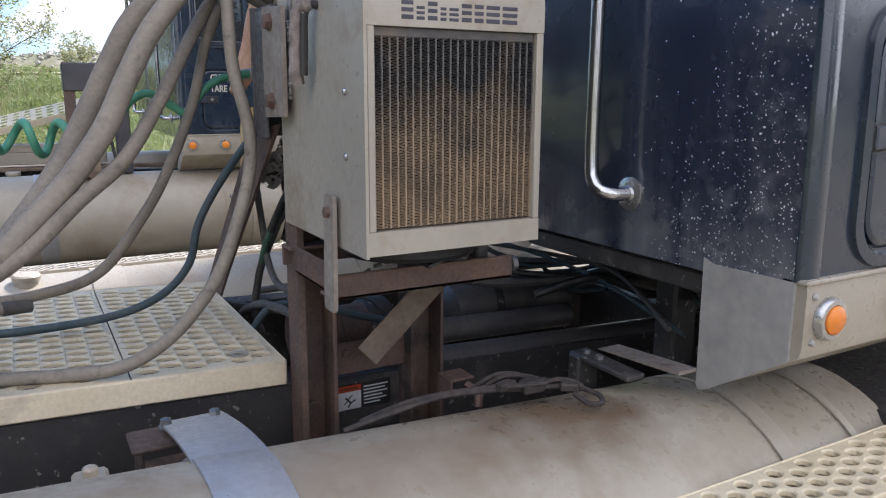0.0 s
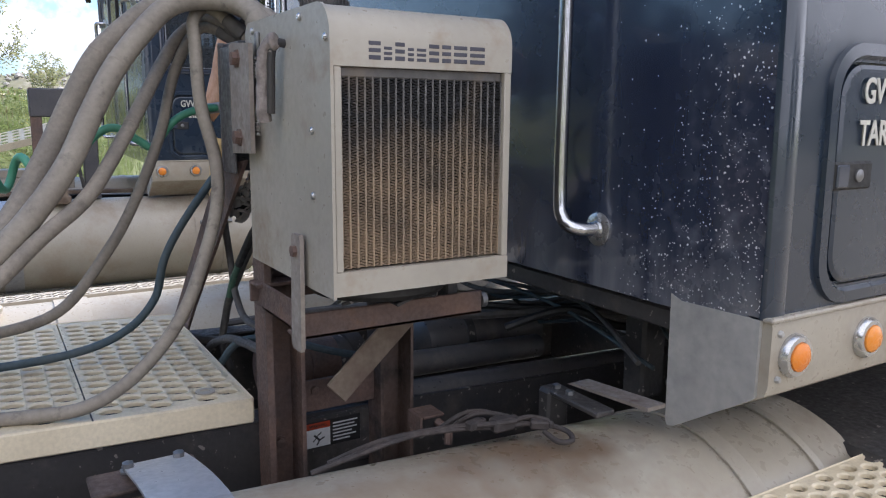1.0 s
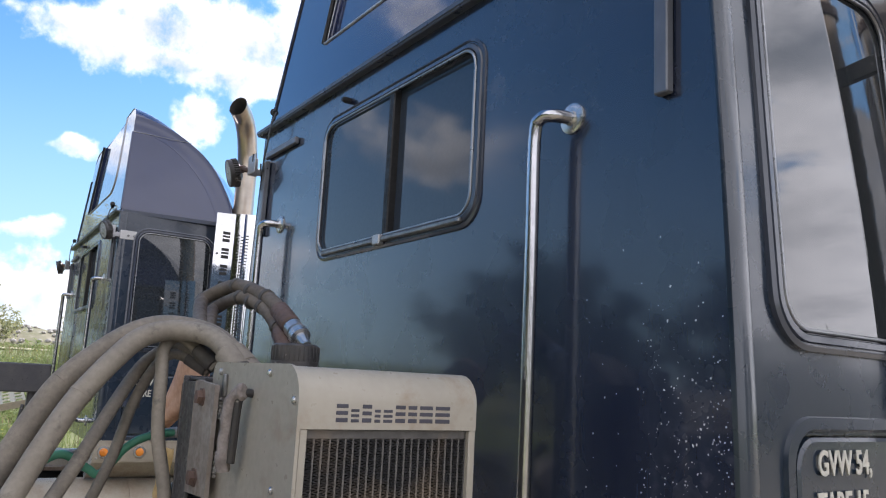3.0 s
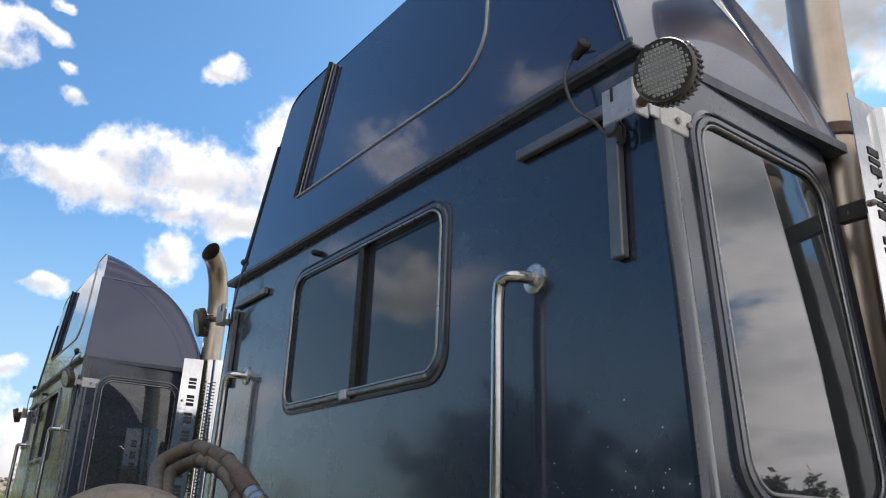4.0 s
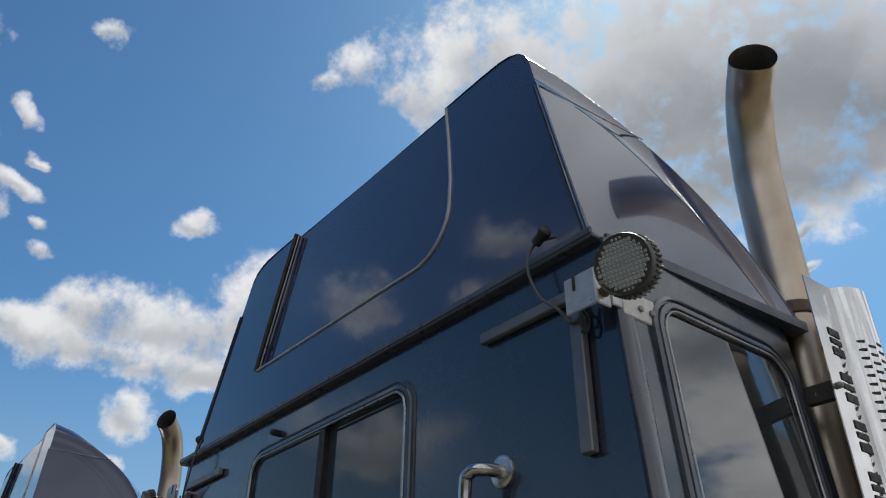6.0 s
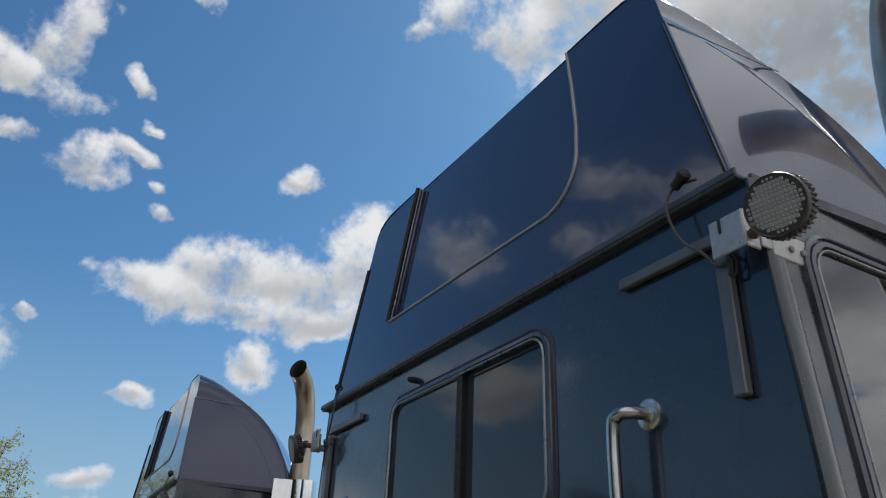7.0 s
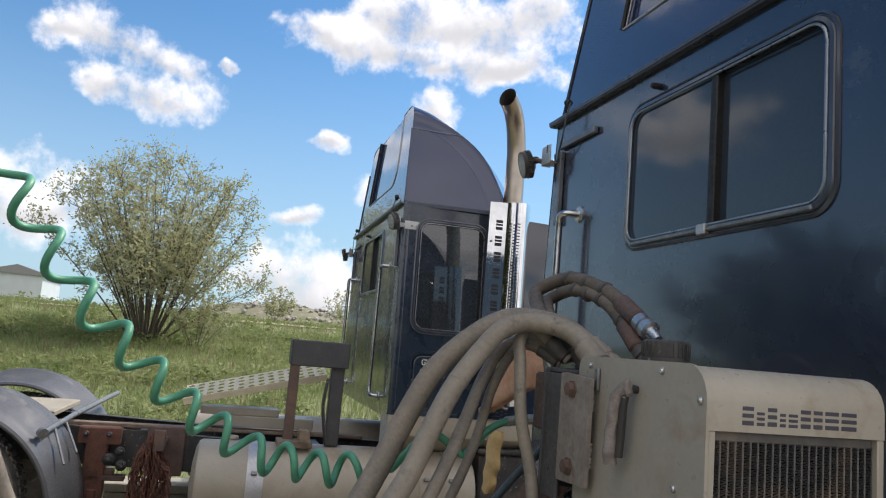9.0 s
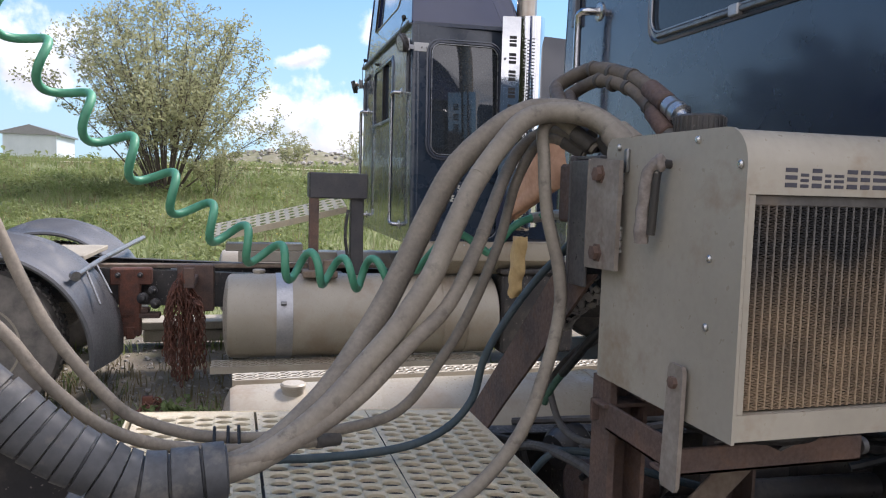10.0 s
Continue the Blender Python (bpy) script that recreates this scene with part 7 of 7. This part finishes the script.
random.seed(4)
bundle = Shape()
for k in range(44):
    x = -4.02 + random.uniform(-0.07, 0.15)
    y = -1.74 + random.uniform(-0.145, 0.145)
    low = random.uniform(0.10, 0.32) + 0.7 * abs(y + 1.74)
    high = 0.97 - 1.2 * abs(y + 1.76) + random.uniform(-0.05, 0.02)
    c = chain([(x, y * 0.55 - 1.76 * 0.45, high), (x + random.uniform(-0.03, 0.03), y, 0.65), (x, y + random.uniform(-0.03, 0.03), low)])
    bundle.add(c.v, c.f)
c0 = Vector((-4.0, -1.76, 0.5))
bundle.v = [tuple(Vector(p) - c0) for p in bundle.v]
ob = part("tyre_chain", bundle, RUST_RED, None, "bundle of rusty tyre chains hung on the frame", 35.0, "stuff")
ob.location = c0
tagged(ob, category="chain")
pile = Shape()
for k in range(12):
    a = random.uniform(0, 6.28)
    c = chain([(-3.4 + 0.12 * math.cos(a), -1.93 + 0.14 * math.sin(a), -0.02), (-3.4 + 0.05 * math.cos(a + 2), -1.93 + 0.05 * math.sin(a), 0.03 + 0.009 * k), (-3.4 + 0.12 * math.cos(a + 3), -1.93 + 0.15 * math.sin(a + 3), -0.01)])
    pile.add(c.v, c.f)
pile.box((-3.44, -1.98, -0.03), (-3.40, -1.91, 0.16), 0.006)
tagged(hold("heaped_chain", pile, RUST_RED, "rusty chain heaped round an iron stake in the grass", "chain"), kind="stuff")


# ---- the meadow ----


def let_light_through(m, share):
    """Thin leaves pass some of the light to their far side."""
    t = m.node_tree
    b = t.nodes["Principled BSDF"]
    tr = t.nodes.new("ShaderNodeBsdfTranslucent")
    t.links.new(b.inputs["Base Color"].links[0].from_socket, tr.inputs["Color"])
    mx = t.nodes.new("ShaderNodeMixShader")
    mx.inputs[0].default_value = share
    t.links.new(b.outputs[0], mx.inputs[1])
    t.links.new(tr.outputs[0], mx.inputs[2])
    t.links.new(mx.outputs[0], t.nodes["Material Output"].inputs["Surface"])


for leafy in (LEAF, LEAF_DARK, BLADE, STRAW):
    let_light_through(leafy, 0.45)


def shrub(at, high, wide, stems, leaves, seed, label, leaf=0.10, forks=4, foliage=None):
    """Many stems from one root that arch outward into a round open crown, with small leaves along the twigs."""
    rnd = random.Random(seed)
    t = thing("tree", label, "tree", at)
    wood, twigs = Shape(), []
    for i in range(stems):
        a = 2.4 * i + rnd.uniform(-0.3, 0.3)
        out = ((i + 0.5) / stems) ** 0.55
        h = high * (0.40 + 0.55 * math.sqrt(max(0.0, 1.0 - out ** 2.0))) * rnd.uniform(0.88, 1.0) * (0.62 if i % 4 == 1 else 1.0)
        r = 0.46 * wide * out * rnd.uniform(0.85, 1.1)
        c, d = math.cos(a), math.sin(a)
        top = Vector((r * c, r * d, h))
        mid = Vector((0.56 * r * c, 0.56 * r * d, (0.44 + 0.10 * out) * h))
        base = Vector((0.05 * wide * out * c, 0.05 * wide * out * d, -0.1))
        path = smooth_line([base, mid, top], 6)
        wood.tube(path, lambda s: 0.0055 * high * (1 - 0.85 * s), 5, steps=1)
        for k in range(5, len(path)):
            for f in range(forks):
                d3 = (Vector((rnd.gauss(0, 1), rnd.gauss(0, 1), rnd.gauss(0.35, 0.7))).normalized() + 0.7 * (path[k] - path[k - 1]).normalized() + 0.25 * Vector((c, d, 0)) * out).normalized()
                ln = 0.15 * high * rnd.uniform(0.4, 1.2)
                bend = path[k] + 0.5 * d3 * ln
                end = path[k] + d3 * ln + Vector((0, 0, 0.12 * ln))
                wood.tube([path[k], bend, end], lambda s: 0.0013 * high * (1 - 0.8 * s), 3, steps=1)
                twigs.append((path[k], end))
                for g in range(2):
                    tip = bend + (d3 + 0.9 * Vector((rnd.gauss(0, 1), rnd.gauss(0, 1), rnd.gauss(0.2, 0.8))).normalized()).normalized() * 0.5 * ln
                    wood.tube([bend, tip], 0.0006 * high, 3, steps=1)
                    twigs.append((bend, tip))
    part("trunk", wood, BARK, t)
    crown = Shape()
    for i in range(leaves):
        a, b = twigs[rnd.randrange(len(twigs))]
        p = a + (b - a) * rnd.uniform(0.15, 1.1) + Vector((rnd.gauss(0, 1), rnd.gauss(0, 1), rnd.gauss(0, 1))) * 0.012 * high
        u = Vector((rnd.gauss(0, 1), rnd.gauss(0, 1), rnd.gauss(-0.2, 0.7))).normalized()
        v = u.orthogonal().normalized()
        L, W = leaf * rnd.uniform(0.6, 1.3), leaf * 0.27
        crown.add([p, p + 0.5 * L * u + W * v, p + L * u, p + 0.5 * L * u - W * v], [(0, 1, 2, 3)])
    part("crown", crown, foliage or LEAF, t, kind="stuff", smooth=0)
    return t


def on_ground(x, y):
    return (x, y, ground_height(x, y))


shrub(on_ground(-24.8, -3.5), 6.4, 7.6, 48, 23000, 3, "broad many-stemmed willow shrub coming into leaf in the meadow", 0.12, 3)
for k, (x, y, h) in enumerate(((-42, 2.0, 2.2), (-46, 6.5, 2.8), (-40, 11.0, 2.4), (-52, -24.0, 4.0), (-48, -19.0, 3.0))):
    shrub(on_ground(x, y), h, 1.1 * h, 9, 900, 20 + k, "low young shrub on the meadow bank", 0.16, 3)
shrub(on_ground(-23.5, -1.9), 2.0, 2.4, 12, 1800, 77, "low olive shrub beside the willow", 0.10, 3)
# trees across the yard, which the windows mirror
for k, (x, y, h, w) in enumerate(((17, 13, 4.2, 6), (22, 18, 6.0, 7), (15, 24, 5.0, 6), (25, 33, 7.5, 8), (-18, -17, 6.0, 9), (-11, -20, 6.0, 8), (-3.5, -21, 11.5, 11), (3, -21, 11.0, 10), (9, -22, 8.4, 9), (14, -20, 7.5, 9), (-24, -22, 6.0, 9), (22, -14, 7.0, 9), (26, -4, 6.0, 8))):
    shrub(on_ground(x, y), h, w, 16, 4800, 40 + k, "leafy tree at the yard's edge", 0.045 * h + 0.18, 2, LEAF_DARK)


def blades(name, count, xr, yr, size, mat, seed, label, keep=None):
    rnd = random.Random(seed)
    s = Shape()
    for i in range(count):
        x, y = rnd.uniform(*xr), rnd.uniform(*yr)
        if keep and not keep(x, y):
            continue
        z = ground_height(x, y) - 0.01
        for k in range(4):
            a = rnd.uniform(0, 6.28)
            h = size * rnd.uniform(0.4, 1.5)
            w = 0.022 * h + 0.0018
            bx, by = x + rnd.gauss(0, 0.25 * size), y + rnd.gauss(0, 0.25 * size)
            lean = h * rnd.uniform(0.1, 1.0)
            lx, ly = lean * math.cos(a), lean * math.sin(a)
            px, py = w * math.sin(a), -w * math.cos(a)
            s.add([(bx - px, by - py, z), (bx + px, by + py, z), (bx + 0.35 * lx + 0.8 * px, by + 0.35 * ly + 0.8 * py, z + 0.6 * h), (bx + 0.35 * lx - 0.8 * px, by + 0.35 * ly - 0.8 * py, z + 0.6 * h),
                   (bx + lx, by + ly, z + h * rnd.uniform(0.7, 1.0))], [(0, 1, 2, 3), (3, 2, 4)])
    ob = part(name, s, mat, None, label, 0, "stuff")
    return tagged(ob, category="grass")


def off_track(x, y):
    return abs(x + 36.5 - 0.04 * y) > 1.5


def by_trucks(x, y):
    """Tufts stand where wheels and tanks keep the ground from being driven on."""
    return noise.noise(Vector((1.3 * x, 1.3 * y, 5.0))) > (0.16 if x > -6.4 else -0.3)


def weeds(name, count, xr, yr, high, leaf, mat, seed, label, keep=None):
    """Broad-leaved weeds: clumps of small leaves on all levels."""
    rnd = random.Random(seed)
    s = Shape()
    for i in range(count):
        x, y = rnd.uniform(*xr), rnd.uniform(*yr)
        if noise.noise(Vector((0.3 * x, 0.3 * y, 3.0))) < -0.1 or (keep and not keep(x, y)):
            continue
        z, h = ground_height(x, y), high * rnd.uniform(0.5, 1.3)
        for k in range(9):
            u = rnd.random()
            p = Vector((x + rnd.gauss(0, 0.35 * h), y + rnd.gauss(0, 0.35 * h), z + h * u))
            d = Vector((rnd.gauss(0, 1), rnd.gauss(0, 1), rnd.gauss(0.2, 0.5))).normalized()
            v = d.cross(Vector((0, 0, 1))).normalized()
            L = leaf * rnd.uniform(0.6, 1.4)
            s.add([p, p + 0.5 * L * d + 0.3 * L * v, p + L * d - Vector((0, 0, 0.25 * L)), p + 0.5 * L * d - 0.3 * L * v], [(0, 1, 2, 3)])
    return tagged(part(name, s, mat, None, label, 0, "stuff"), category="weeds")


blades("grass", 2600, (-8.5, -2.0), (-5.5, 1.2), 0.15, BLADE, 1, "green grass tufts round the parked trucks", by_trucks)
blades("dry_grass", 700, (-5.2, -2.0), (-4.0, 0.6), 0.13, STRAW, 2, "dry straw among the grass under the trucks")
weeds("weeds", 4200, (-4.6, -2.0), (-4.5, 0.4), 0.13, 0.06, BLADE, 11, "green weeds sprouting between the trucks", lambda x, y: noise.noise(Vector((1.1 * x, 1.1 * y, 9.0))) > 0.0)
blades("meadow", 20000, (-30.0, -8.0), (-14.0, 9.0), 0.24, BLADE, 3, "tall green meadow grass on the rising bank")
blades("meadow", 12000, (-60.0, -30.0), (-30.0, 18.0), 0.32, BLADE, 4, "tall green meadow grass on the far bank", off_track)
weeds("weeds", 3600, (-30.0, -8.5), (-14.0, 8.0), 0.30, 0.16, BLADE, 12, "leafy green weeds among the meadow grass")
weeds("weeds", 1600, (-60.0, -30.0), (-28.0, 14.0), 0.40, 0.28, BLADE, 13, "leafy weeds along the far bank", off_track)
blades("dry_grass", 3000, (-48.0, -9.0), (-20.0, 12.0), 0.30, STRAW, 5, "pale dry stems among the meadow grass", off_track)
weeds("wildflowers", 420, (-34.0, -9.0), (-14.0, 8.0), 0.42, 0.035, YELLOW, 14, "small yellow wildflowers scattered over the meadow")

pebbles = Shape()
rnd = random.Random(61)
for i in range(2400):
    x, y = rnd.uniform(-6.6, -1.8), rnd.uniform(-3.2, 0.2)
    r = 0.006 + 0.022 * rnd.random() ** 3
    pebbles.lathe([(0.25 * r, -0.4 * r), (r, 0), (0.8 * r, 0.45 * r), (0.2 * r, 0.65 * r)], pose(x, y, ground_height(x, y) + 0.008, rnd.uniform(-25, 25), rnd.uniform(-25, 25), rnd.uniform(0, 90)), 5)
tagged(part("loose_gravel", pebbles, STONE, None, "pale loose stones on the dusty ground between the trucks", 0, "stuff"), category="gravel")

yard = Shape()
rows = []
for i in range(49):
    y = -9.0 + 16.0 * min(i, 28) / 28 + 0.09 * max(0, i - 28) ** 2
    row = []
    for j in range(33):
        x = -7.6 + 13.0 * j / 24 + 0.9 * max(0, j - 24) ** 2 * 0.4
        if j in (0, 32):
            x += 0.6 * noise.noise(Vector((0.8 * y, 3.0 * j, 0)))
        row.append((x, y, ground_height(x, y) + 0.006))
    rows.append(row)
yard.band(rows, closed=False)
part("gravel_yard", yard, GRAVEL, None, "pale dusty gravel ground under the trucks", kind="structure")

track = Shape()
rows = []
for i in range(40):
    y = -40 + 60 * i / 39
    x = -36.5 + 0.04 * y
    rows.append([(x - 1.3, y, ground_height(x - 1.3, y) + 0.06), (x + 1.3, y, ground_height(x + 1.3, y) + 0.06)])
track.band(rows, closed=False)
part("track", track, PATH_MAT, None, "pale mown track along the meadow bank", kind="structure")

mound = Shape()
rows = []
for i in range(17):
    row = []
    for j in range(25):
        u, v = i / 16 * 2 - 1, j / 24 * 2 - 1
        x, y = -64 + 8 * u, 4 + 9 * v
        h = 2.1 * max(0.0, 1 - u * u) * max(0.0, 1 - v * v) ** 0.8
        row.append((x, y, ground_height(x, y) - 0.1 + h + 0.25 * h * noise.noise(Vector((0.6 * x, 0.6 * y, 2)))))
    rows.append(row)
mound.band(rows, closed=False)
tagged(part("earth_mound", mound, EARTH, None, "heap of stony earth overgrown with weeds"), category="mound")
rnd = random.Random(8)
rocks = Shape()
for i in range(240):
    u, v = rnd.uniform(-0.1, 0.95), rnd.uniform(-0.95, 0.95)
    x, y = -64 + 8 * u, 4 + 9 * v
    h = 2.1 * (1 - u * u) * (1 - v * v) ** 0.8
    r = rnd.uniform(0.06, 0.24)
    rocks.lathe([(0.3 * r, -0.5 * r), (r, 0), (0.85 * r, 0.4 * r), (0.3 * r, 0.7 * r)], pose(x, y, ground_height(x, y) + h, rnd.uniform(-20, 20), rnd.uniform(-20, 20), rnd.uniform(0, 90)), 6)
tagged(part("loose_stones", rocks, STONE, None, "pale loose stones on the earth heap", 0, "stuff"), category="stones")

shed = thing("shed", "pale blue sheet metal shed across the meadow", "shed", (-75.0, -18.1, ground_height(-75, -18.1)))
part("wall", Shape().box((-4, -2.1, -0.3), (4, 2.1, 2.9), 0.02), SHEDWALL, shed)
part("roof", Shape().prism([(-2.4, 2.80), (2.4, 2.80), (2.4, 2.95), (0.0, 3.65), (-2.4, 2.95)], 0, -4.2, 4.2), STEEL_DULL, shed, "low pitched grey sheet roof")
for k in range(14):
    part("sheet_rib", Shape().box((4.0, -2.0 + 0.3 * k, -0.2), (4.03, -1.95 + 0.3 * k, 2.85), 0.008), SHEDWALL, shed)
